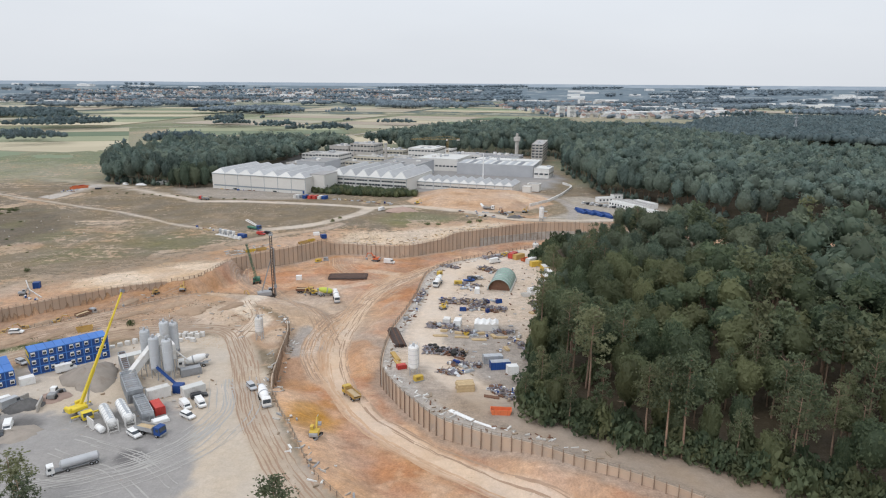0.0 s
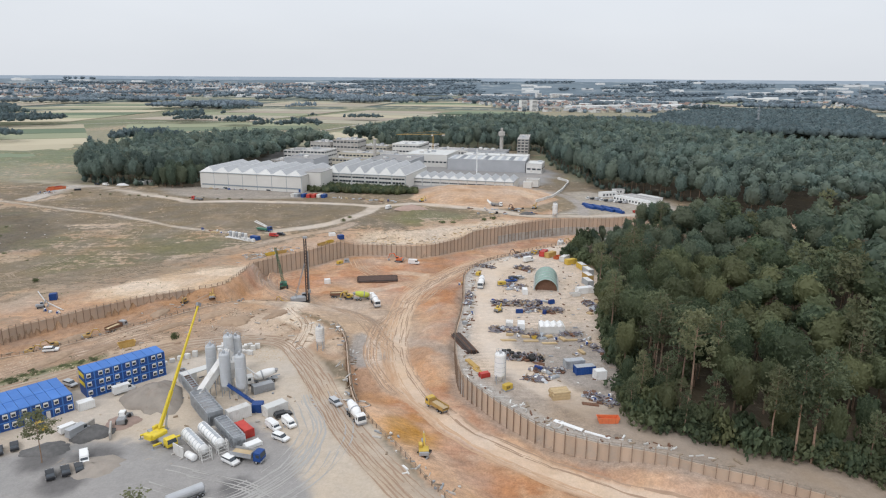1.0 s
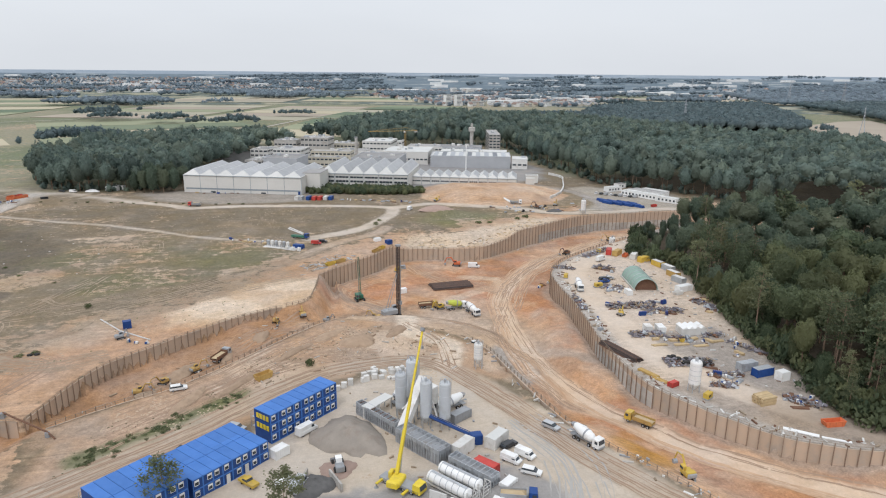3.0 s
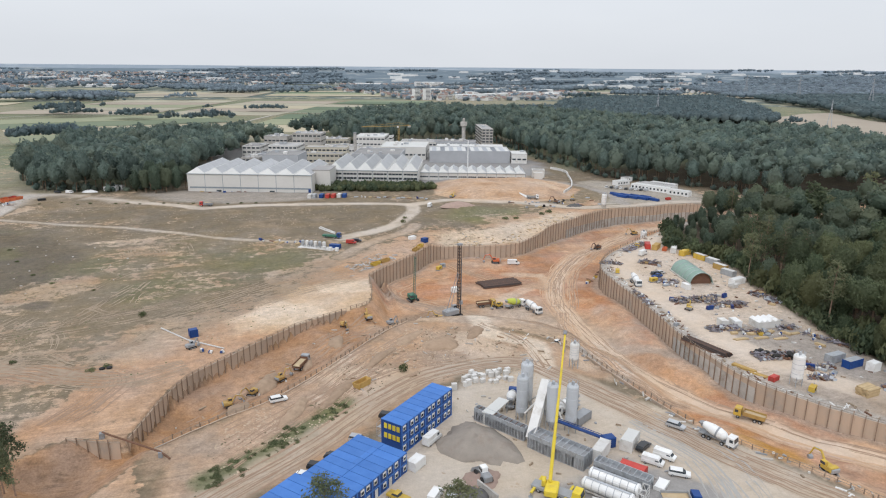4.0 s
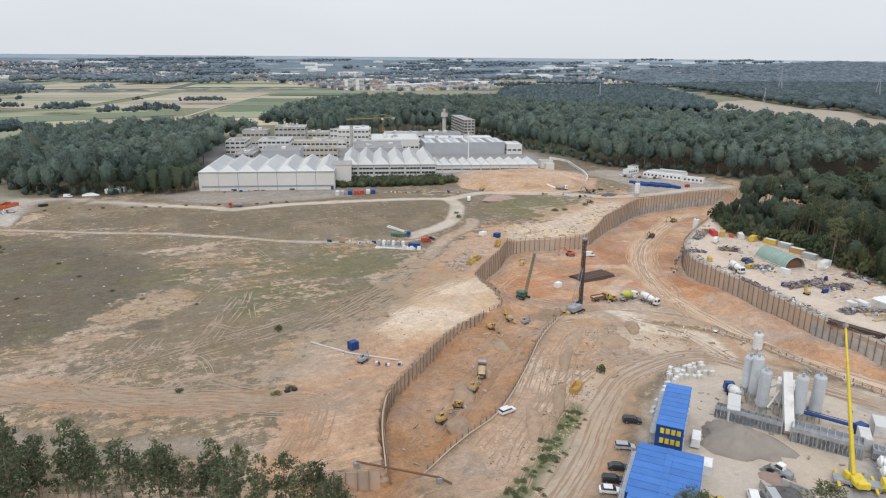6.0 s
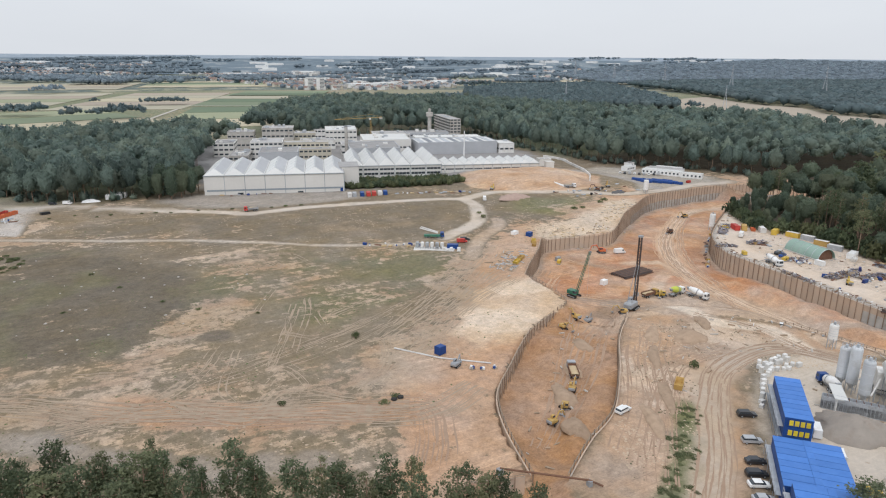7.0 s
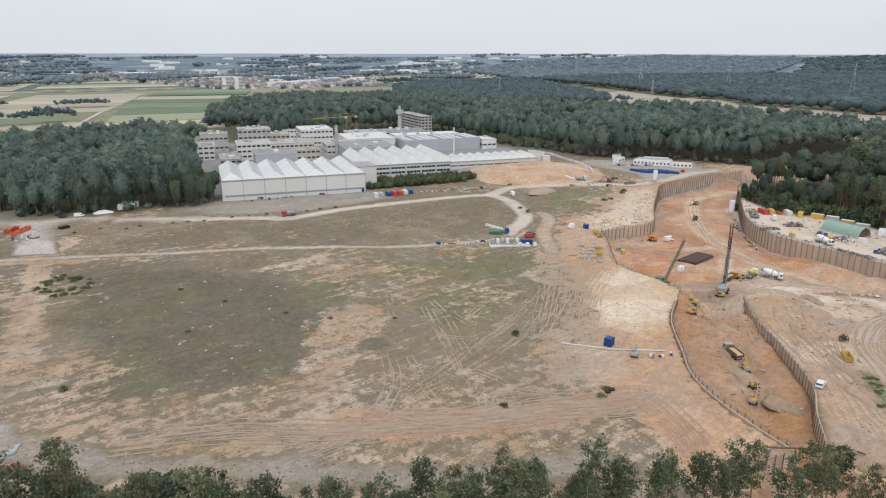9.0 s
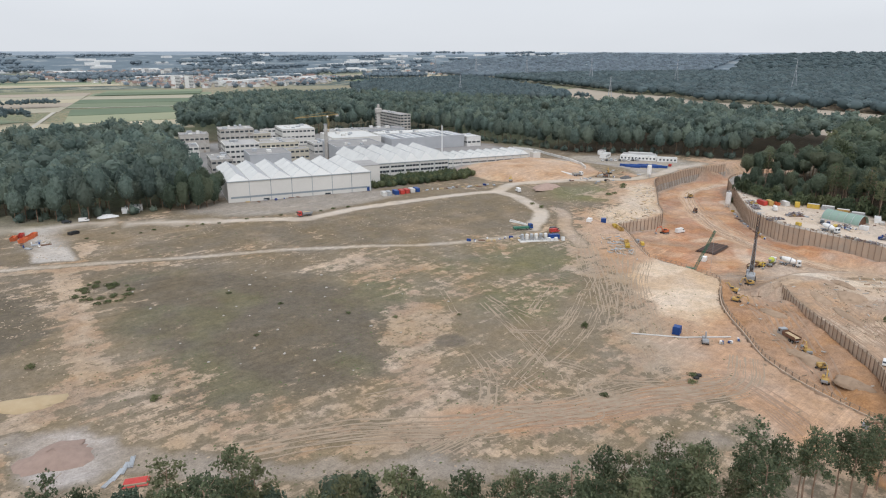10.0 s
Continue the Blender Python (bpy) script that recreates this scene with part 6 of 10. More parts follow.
def field(ring, k, z=0.35):
    me = bpy.data.meshes.new("field")
    n = len(ring)
    me.from_pydata([(x, y, z) for x, y in ring] + [(x, y, z - 0.6) for x, y in ring], [], [tuple(range(n))] + [(i, n + i, n + (i + 1) % n, (i + 1) % n) for i in range(n)])
    me.materials.append(CROPS[k])
    me.update()
    return tagged(new("field", me), ("ripe straw-coloured grain field", "pale mown stubble field", "green crop field in rows", "light green meadow", "bare brown tilled field", "dark green beet field")[k], "field", kind="structure")


FAR_WOODS = [
    # outline, spacing, size
    ([(678, 398), (708, 487), (735, 574), (740, 680), (822, 774), (832, 878), (936, 1056), (1150, 1500), (1500, 1550), (2100, 1300), (2300, 700), (1500, 300), (800, 280), (650, 300)], 31, 2.7),
    ([(590, 830), (640, 870), (710, 965), (860, 1200), (1050, 1500), (700, 1480), (520, 1330), (430, 1190)], 17, 1.7),
    ([(590, 830), (640, 870), (700, 960), (560, 1060), (430, 1140), (250, 1190), (330, 1040), (480, 900)], 13, 1.4),
    ([(615, 812), (650, 828), (672, 872), (640, 862)], 12, 1.0),
    ([(1150, 1560), (1500, 1600), (2200, 1400), (3600, 1800), (3400, 2600), (2200, 2700), (1500, 2300)], 42, 3.4),
    ([(2150, 700), (2300, 1300), (3600, 1800), (4150, 1500), (4250, 500), (3000, 300), (1700, 250)], 62, 4.2),
    ([(-350, 735), (-300, 730), (-268, 790), (-290, 850), (-365, 835)], 11, 1.5),
    ([(-715, 1085), (-625, 1072), (-560, 1130), (-585, 1205), (-700, 1195)], 13, 1.4), ([(-440, 1235), (-350, 1240), (-338, 1330), (-425, 1335)], 13, 1.5),
    ([(-405, 1175), (-345, 1165), (-335, 1205), (-395, 1220)], 11, 1.2), ([(-318, 1125), (-240, 1100), (-222, 1140), (-300, 1170)], 11, 1.2), ([(-240, 1005), (-198, 1000), (-192, 1040), (-235, 1048)], 10, 1.2),
    ([(-202, 1025), (-150, 1010), (-140, 1055), (-195, 1065)], 10, 1.3), ([(-130, 1265), (-60, 1245), (-50, 1275), (-120, 1295)], 10, 1.0), ([(-196, 1312), (-180, 1306), (-176, 1322), (-192, 1328)], 8, 1.0),
    ([(-620, 1680), (-440, 1640), (-350, 1720), (-410, 1900), (-600, 1880)], 20, 1.9), ([(-275, 1600), (-215, 1690), (-190, 1740), (-235, 1740), (-290, 1640)], 14, 1.3), ([(-410, 1530), (-350, 1520), (-340, 1560), (-400, 1570)], 12, 1.2),
    ([(-205, 2065), (-60, 2040), (-45, 2160), (-190, 2185)], 18, 1.8), ([(110, 2210), (160, 2190), (170, 2240), (120, 2260)], 14, 1.3), ([(-900, 1330), (-740, 1290), (-700, 1350), (-880, 1400)], 16, 1.5),
    ([(-1300, 1500), (-1000, 1400), (-800, 1480), (-900, 1640), (-1250, 1680)], 24, 2.0), ([(-150, 2250), (80, 2180), (160, 2330), (-80, 2420)], 26, 2.2),
    ([(-1100, 2150), (-700, 2050), (-650, 2200), (-1000, 2300)], 28, 2.3), ([(-2600, 2200), (-1700, 1900), (-1600, 2100), (-2500, 2450)], 36, 2.8),
    ([(200, 2380), (420, 2300), (470, 2420), (260, 2500)], 24, 1.9), ([(900, 1780), (1080, 1700), (1150, 1800), (960, 1880)], 20, 1.7),
    ([(-640, 850), (-540, 800), (-470, 850), (-560, 930)], 13, 1.3), ([(620, 1540), (720, 1500), (760, 1570), (660, 1620)], 16, 1.4),
]
fr = np.random.default_rng(31)
for k in range(150):
    # belts of wood across the far plain
    cx, cy, w, d = fr.uniform(-3200, 3600), fr.uniform(1900, 4350), fr.uniform(60, 300), fr.uniform(18, 60)
    if math.hypot(cx, cy) + w > 4500:
        continue
    FAR_WOODS.append(([(cx - w, cy - d), (cx + w, cy - d * 0.6), (cx + w * 0.9, cy + d), (cx - w * 0.8, cy + d)], 40, 3.0))
LUMP = []
for k in range(4):
    q = np.random.default_rng(800 + k)
    v = ICO2[0] * (1 + 0.13 * q.normal(size=(len(ICO2[0]), 1))) * (4.3, 4.3, 5.0)
    LUMP.append((v, ICO2[1]))
LUMP_LOW = []
for k in range(4):
    q = np.random.default_rng(820 + k)
    v = ICO1[0] * (1 + 0.14 * q.normal(size=(len(ICO1[0]), 1))) * (5.0, 5.0, 4.6)
    w, g = leaves(q, np.zeros((1, 3)), np.array([(4.8, 4.8, 4.6)]), 9, 1.9)
    LUMP_LOW.append((np.concatenate([v, w]), np.concatenate([ICO1[1], g + len(v)])))
for i, (ring, gap, s) in enumerate(FAR_WOODS):
    p = scatter_points(fr, ring, gap * 0.66)
    if i > 5:
        p = p[fbm(p, 30 * s, 97, 3) > 0.43]
    if not len(p):
        continue
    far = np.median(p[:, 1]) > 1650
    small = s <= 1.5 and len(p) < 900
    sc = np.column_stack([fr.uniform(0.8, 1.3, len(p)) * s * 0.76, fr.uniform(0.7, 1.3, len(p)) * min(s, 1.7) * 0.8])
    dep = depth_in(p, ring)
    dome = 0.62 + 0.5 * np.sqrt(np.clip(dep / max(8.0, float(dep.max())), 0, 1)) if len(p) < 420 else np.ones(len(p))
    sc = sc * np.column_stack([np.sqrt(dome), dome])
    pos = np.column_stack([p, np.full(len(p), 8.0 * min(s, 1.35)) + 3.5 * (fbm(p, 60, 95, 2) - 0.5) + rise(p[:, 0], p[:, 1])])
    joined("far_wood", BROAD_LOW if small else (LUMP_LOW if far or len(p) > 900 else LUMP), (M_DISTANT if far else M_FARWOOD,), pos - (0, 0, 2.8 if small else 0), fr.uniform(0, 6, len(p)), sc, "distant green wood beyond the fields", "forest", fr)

# patchwork of fields, long strips side by side
BLOCKS = [
    # corner, first side, second side, strips, first crop
    ((-640, 760), (250, 70), (-150, 330), 4, 0), ((-360, 830), (270, 60), (-110, 330), 4, 3), ((-150, 905), (125, -30), (95, 300), 3, 0),
    ((-60, 1240), (190, -90), (150, 330), 4, 2), ((-260, 1230), (180, -60), (170, 420), 5, 1), ((-520, 1290), (240, -50), (150, 420), 5, 4), ((-820, 1180), (230, 40), (40, 420), 4, 0),
    ((-1150, 1050), (300, 60), (-10, 330), 3, 2), ((-900, 1650), (320, 30), (60, 420), 5, 3), ((-440, 1860), (330, -30), (90, 340), 4, 1), ((-60, 1900), (330, -70), (90, 360), 4, 0),
    ((-1500, 1700), (520, 60), (60, 420), 4, 1), ((-1900, 1200), (560, 60), (60, 420), 4, 4), ((240, 1860), (300, -90), (110, 300), 3, 3), ((700, 1500), (340, -90), (120, 260), 3, 0), ((1050, 1640), (380, -100), (110, 260), 3, 1),
    ((-1100, 780), (420, 20), (-20, 250), 3, 3), ((60, 1480), (170, -60), (70, 140), 2, 5), ((-2300, 2500), (700, 100), (100, 500), 3, 0), ((900, 1950), (360, -80), (100, 250), 3, 4),
]
field([(-600, 660), (-322, 606), (-318, 640), (-345, 690), (-380, 735), (-640, 790)], 2, 0.24)
field([(-640, 800), (-382, 745), (-395, 800), (-420, 850), (-680, 905)], 0, 0.24)
strip = 0
for (x, y), u, v, n, k0 in BLOCKS:
    for k in range(n):
        a, b = (k + 0.02) / n, (k + 0.97) / n
        ring = [(x + v[0] * a, y + v[1] * a), (x + u[0] + v[0] * a, y + u[1] + v[1] * a), (x + u[0] + v[0] * b, y + u[1] + v[1] * b), (x + v[0] * b, y + v[1] * b)]
        field(ring, (k0 + k * 2 + (k * k) % 3) % 6, 0.3 + 0.025 * strip)
        strip += 1
field([(345, 800), (352, 665), (396, 656), (434, 634), (461, 585), (418, 527), (403, 448), (390, 389), (380, 332), (430, 290), (650, 295), (680, 398), (710, 487), (735, 574), (740, 680), (822, 774), (832, 878), (936, 1056), (854, 1038), (700, 955), (600, 830), (480, 895), (330, 1000)], 4, 0.9)
# farm tracks
for line in (([(-155, 985), (-50, 1265), (40, 1480)]), ([(-640, 1100), (-420, 1240), (-60, 1240)]), ([(-60, 1240), (130, 1150)])):
    for a, b in zip(line, line[1:]):
        d = (Vector(b) - Vector(a)).normalized() * 2.6
        ring = [(a[0] - d.y, a[1] + d.x), (a[0] + d.y, a[1] - d.x), (b[0] + d.y, b[1] - d.x), (b[0] - d.y, b[1] + d.x)]
        me = bpy.data.meshes.new("farm_track")
        me.from_pydata([(x, y, 0.6) for x, y in ring], [], [(0, 1, 2, 3)])
        me.materials.append(surface("pale_farm_track", (0.45, 0.42, 0.36), (0.52, 0.49, 0.42), 0.95, scale=0.2, bump=0.0))
        tagged(new("farm_track", me), "pale straight farm track between the fields", "track", kind="structure")


def house_arrays(r):
    """A gabled house: walls, then roof."""
    w, l, h, g = 4.5, 6.5, 5.0, 3.6
    v = np.array([(-w, -l, 0), (w, -l, 0), (w, l, 0), (-w, l, 0), (-w, -l, h), (w, -l, h), (w, l, h), (-w, l, h), (0, -l, h + g), (0, l, h + g),
                  (-w - .5, -l - .5, h - .4), (w + .5, -l - .5, h - .4), (w + .5, l + .5, h - .4), (-w - .5, l + .5, h - .4), (0, -l - .5, h + g + .2), (0, l + .5, h + g + .2)], float)
    f = [(0, 1, 5), (0, 5, 4), (1, 2, 6), (1, 6, 5), (2, 3, 7), (2, 7, 6), (3, 0, 4), (3, 4, 7), (4, 5, 8), (6, 7, 9), (10, 14, 15), (10, 15, 13), (11, 12, 15), (11, 15, 14)]
    return v, np.array(f), np.array([0] * 10 + [1] * 4)


def village(name, ring, gap, label, seed, big=0.06):
    r = np.random.default_rng(seed)
    p = scatter_points(r, ring, gap)
    p = p[fbm(p, 160, seed, 3) > 0.36]
    v, f, fm = house_arrays(r)
    vs, fs, ms = [], [], []
    for i, q in enumerate(p):
        a = 0.4 + (1.57 if r.random() < 0.4 else 0) + r.normal() * 0.15
        s = r.uniform(0.8, 1.3, 3) * (1, 1, 1)
        if r.random() < big:
            s = np.array((2.6, 2.2, 1.0))
        c, sn = math.cos(a), math.sin(a)
        w = v * s
        vs.append(np.column_stack([w[:, 0] * c - w[:, 1] * sn + q[0], w[:, 0] * sn + w[:, 1] * c + q[1], w[:, 2] - 0.2 + rise(q[0], q[1])]))
        fs.append(f + 16 * i)
        k = r.integers(0, 3)
        ms.append(np.where(fm == 0, 0 if k else 2, 1 if r.random() < 0.62 else 3))
    me = mesh_np(name, np.concatenate(vs), np.concatenate(fs), (M_WHITE, M_TILE, M_BEIGE, M_GREYROOF), fmat=np.concatenate(ms))
    tagged(new(name, me), label, "village", kind="stuff")
    t = scatter_points(r, ring, gap * 0.8)
    t = t[r.random(len(t)) < 0.48]
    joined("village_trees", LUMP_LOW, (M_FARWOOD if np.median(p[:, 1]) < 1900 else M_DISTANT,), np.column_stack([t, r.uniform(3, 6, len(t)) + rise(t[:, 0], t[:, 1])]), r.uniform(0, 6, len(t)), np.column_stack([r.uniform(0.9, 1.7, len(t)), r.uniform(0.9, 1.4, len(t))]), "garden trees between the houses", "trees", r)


village("village", [(270, 1640), (420, 1570), (640, 1590), (860, 1800), (980, 2400), (860, 2900), (300, 2900), (180, 2300)], 30, "far village of white houses with red-brown roofs among trees", 41)
village("village", [(-1750, 2450), (-900, 2550), (-300, 2750), (100, 3000), (200, 3700), (-700, 3900), (-1900, 3400)], 36, "far town of white houses with red-brown roofs", 42, 0.12)
village("village", [(1100, 1900), (1500, 1780), (1900, 1950), (1700, 2250), (1200, 2200)], 44, "far hamlet of pale houses beyond the wood", 43)
village("village", [(1500, 2250), (2600, 1850), (3000, 2050), (2600, 2600), (1750, 2700)], 60, "distant pale suburb on the horizon", 44, 0.15)
village("village", [(-3600, 1900), (-2300, 2700), (-2000, 3400), (-3000, 3300)], 60, "distant town roofs on the plain", 45, 0.15)
sr = np.random.default_rng(51)
for i in range(110):
    x, y = ((sr.uniform(-2600, 900), sr.uniform(2300, 4150)), (sr.uniform(300, 900), sr.uniform(1620, 2600)), (sr.uniform(900, 3300), sr.uniform(2000, 3150)), (sr.uniform(-2300, 2300), sr.uniform(3000, 3900)))[i % 4]
    L, D, Hh = sr.uniform(25, 110), sr.uniform(16, 40), sr.uniform(6, 11)
    b = thing("warehouse", "far white flat warehouse on the plain", "warehouse", pose(x, y, float(rise(x, y)), 0, 0, sr.uniform(-25, 25)), "far warehouses")
    part("wall", Shape().box(-L / 2, -D / 2, -0.3, L / 2, D / 2, Hh), M_WHITE, b)
    part("roof", Shape().profile([(-D / 2 - 0.4, Hh), (D / 2 + 0.4, Hh), (0, Hh + 1.6)], -L / 2 - 0.4, L / 2 + 0.4), M_WHITEROOF, b)
for x, y, w, h in ((290, 1668, 16, 26), (312, 1650, 15, 27), (355, 1640, 40, 11), (560, 1640, 60, 9), (470, 1600, 50, 8), (470, 2320, 18, 28), (520, 2290, 26, 22), (545, 2330, 18, 25), (400, 2260, 44, 9), (255, 2480, 40, 10)):
    b = thing("apartment_block", "far pale apartment block above the village roofs", "apartment block", pose(x, y, 0, 0, 0, 20), "far apartment blocks")
    part("wall", Shape().box(-w / 2, -6, -0.3, w / 2, 6, h), M_DIRTYWHITE if w > 20 else M_WHITE, b)
    part("roof", Shape().box(-w / 2 - 0.3, -6.3, h, w / 2 + 0.3, 6.3, h + 0.6), M_GREYROOF, b)
    for k in range(max(1, int(h / 3.2))):
        part("window", Shape().box(-w / 2 + 1, -6.1, 1.2 + k * 3.1, w / 2 - 1, -5.95, 2.5 + k * 3.1), M_GLASS, b)


def pylon(x, y, h, turn):
    t = thing("power_pylon", "thin grey lattice power pylon above the forest", "pylon", pose(x, y, 0, 0, 0, turn), "power pylons")
    sh = Shape()
    b = h * 0.085
    for sx in (-1, 1):
        for sy in (-1, 1):
            sh.tube((sx * b, sy * b, -0.5), (sx * b * 0.2, sy * b * 0.2, h * 0.62), 0.5, 0.36, 4)
            sh.tube((sx * b * 0.2, sy * b * 0.2, h * 0.62), (0, 0, h), 0.36, 0.25, 4)
    for k in range(7):
        z0, z1 = h * 0.62 * k / 7, h * 0.62 * (k + 1) / 7
        f0, f1 = b * (1 - 0.8 * k / 7), b * (1 - 0.8 * (k + 1) / 7)
        for sy in (-1, 1):
            sh.tube((-f0, sy * f0, z0), (f1, sy * f1, z1), 0.24, n=4)
            sh.tube((f0, sy * f0, z0), (-f1, sy * f1, z1), 0.24, n=4)
    part("mast", sh, M_GALV, t)
    for z, w in ((0.66, 0.15), (0.78, 0.21), (0.9, 0.13)):
        part("crossarm", Shape().path([(-h * w, 0, h * z), (0, 0, h * (z + 0.035)), (h * w, 0, h * z), (-h * w, 0, h * z)], 0.4, 4), M_GALV, t)


for k in range(8):
    pylon(1053 + 75 * k, 643 + 279 * k, 66, 22)
for x, y, h in ((664, 800, 40), (539, 1031, 40)):
    pylon(x, y, h, 40)

# the plain climbing to the wooded skyline
def plain_material(name, tones):
    """Far woods, fields and roofs as ragged belts over the plain."""
    m, n, l, p = tree_of(name)
    geo = n.new("ShaderNodeNewGeometry")
    q = n.new("ShaderNodeTexNoise")
    q.inputs["Scale"].default_value, q.inputs["Detail"].default_value, q.inputs["Roughness"].default_value = 0.0065, 9.0, 0.68
    l.new(geo.outputs["Position"], q.inputs["Vector"])
    ramp = n.new("ShaderNodeValToRGB")
    while len(ramp.color_ramp.elements) < len(tones):
        ramp.color_ramp.elements.new(0.5)
    for el, (at, col) in zip(ramp.color_ramp.elements, tones):
        el.position, el.color = at, (*col, 1)
    l.new(q.outputs["Fac"], ramp.inputs[0])
    l.new(ramp.outputs[0], p.inputs["Base Color"])
    p.inputs["Roughness"].default_value = 1.0
    p.inputs["Specular IOR Level"].default_value = 0.0
    return m


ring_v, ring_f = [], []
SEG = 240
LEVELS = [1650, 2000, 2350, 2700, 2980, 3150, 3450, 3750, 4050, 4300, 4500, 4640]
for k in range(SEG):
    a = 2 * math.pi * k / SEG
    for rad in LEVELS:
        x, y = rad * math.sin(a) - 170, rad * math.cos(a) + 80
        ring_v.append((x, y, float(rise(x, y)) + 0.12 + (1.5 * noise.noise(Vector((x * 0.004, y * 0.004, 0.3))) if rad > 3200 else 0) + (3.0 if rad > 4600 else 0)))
n = len(LEVELS)
# The two outer rings hold the haze as blue base colours, palest at the rim.
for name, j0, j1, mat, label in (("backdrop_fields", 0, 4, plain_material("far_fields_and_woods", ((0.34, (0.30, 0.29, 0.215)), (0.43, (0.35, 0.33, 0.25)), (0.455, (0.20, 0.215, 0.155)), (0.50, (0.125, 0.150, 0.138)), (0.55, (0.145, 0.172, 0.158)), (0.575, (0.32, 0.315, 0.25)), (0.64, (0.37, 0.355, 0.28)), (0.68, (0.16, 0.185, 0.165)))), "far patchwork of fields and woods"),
                                 ("backdrop", 4, 9, plain_material("haze_blue_woods", ((0.30, (0.22, 0.26, 0.285)), (0.42, (0.150, 0.188, 0.215)), (0.52, (0.165, 0.205, 0.235)), (0.57, (0.21, 0.245, 0.265)), (0.605, (0.36, 0.375, 0.365)), (0.64, (0.20, 0.238, 0.26)), (0.72, (0.40, 0.41, 0.40)))), "wooded plain tinted haze blue before the horizon"),
                                 ("backdrop_skyline", 9, n - 1, plain_material("haze_pale_skyline", ((0.35, (0.30, 0.345, 0.385)), (0.5, (0.255, 0.30, 0.345)), (0.60, (0.32, 0.365, 0.40)), (0.68, (0.40, 0.44, 0.46)))), "horizon rim coloured pale blue as far haze")):
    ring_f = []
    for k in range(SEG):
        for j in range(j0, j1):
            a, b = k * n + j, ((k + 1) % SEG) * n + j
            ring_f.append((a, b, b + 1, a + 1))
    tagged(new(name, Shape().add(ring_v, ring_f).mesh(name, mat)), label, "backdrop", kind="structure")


# ---- vehicles and machines ----
def wheel_mesh(r, w):
    sh = Shape().lathe([(r * 0.72, -w / 2), (r, -w / 2 * 0.7), (r, w / 2 * 0.7), (r * 0.72, w / 2)], 14, pose(0, 0, 0, 90))
    return sh.mesh("wheel", M_TYRE)


HUB = Shape().lathe([(0.16, -0.12), (0.18, 0.0), (0.16, 0.12)], 8, pose(0, 0, 0, 90)).mesh("hub", M_GALV)
WHEEL_CAR, WHEEL_TRUCK = wheel_mesh(0.31, 0.2), wheel_mesh(0.48, 0.3)
WHEEL_BIG = wheel_mesh(0.75, 0.5)


def wheels(t, spots, mesh, r):
    for x, y in spots:
        w = part("wheel", mesh, M_TYRE, t, m=pose(x, y, r))
        part("hub", HUB, M_GALV, w, m=Matrix.Diagonal((1.0 if r < 0.4 else 1.5, 1.3, 1.0 if r < 0.4 else 1.5, 1)))


CAR_SIDES = {
    "car": ([(-2.05, 0.35), (2.0, 0.35), (2.05, 0.72), (1.2, 0.9), (-1.95, 0.95), (-2.05, 0.8)], [(-1.75, 0.93), (1.15, 0.88), (0.45, 1.36), (-1.2, 1.38)], 0.82, (1.25, -1.3)),
    "estate": ([(-2.15, 0.38), (2.1, 0.38), (2.15, 0.75), (1.2, 0.95), (-2.1, 1.0), (-2.15, 0.8)], [(-2.1, 0.98), (1.15, 0.93), (0.5, 1.45), (-1.85, 1.47)], 0.84, (1.3, -1.35)),
    "van": ([(-2.3, 0.4), (2.25, 0.4), (2.3, 0.85), (1.75, 1.05), (-2.3, 1.08)], [(-2.3, 1.06), (1.7, 1.03), (1.15, 1.78), (-2.25, 1.82)], 0.9, (1.4, -1.4)),
    "bigvan": ([(-2.7, 0.42), (2.65, 0.42), (2.7, 0.95), (2.1, 1.2), (-2.7, 1.22)], [(-2.7, 1.2), (2.05, 1.18), (1.45, 2.3), (-2.65, 2.35)], 0.92, (1.7, -1.6)),
    "pickup": ([(-2.4, 0.5), (2.3, 0.5), (2.35, 0.95), (1.3, 1.05), (-2.4, 1.05)], [(-0.5, 1.03), (1.2, 1.02), (0.7, 1.6), (-0.3, 1.62)], 0.85, (1.4, -1.4)),
}
CARS = {}


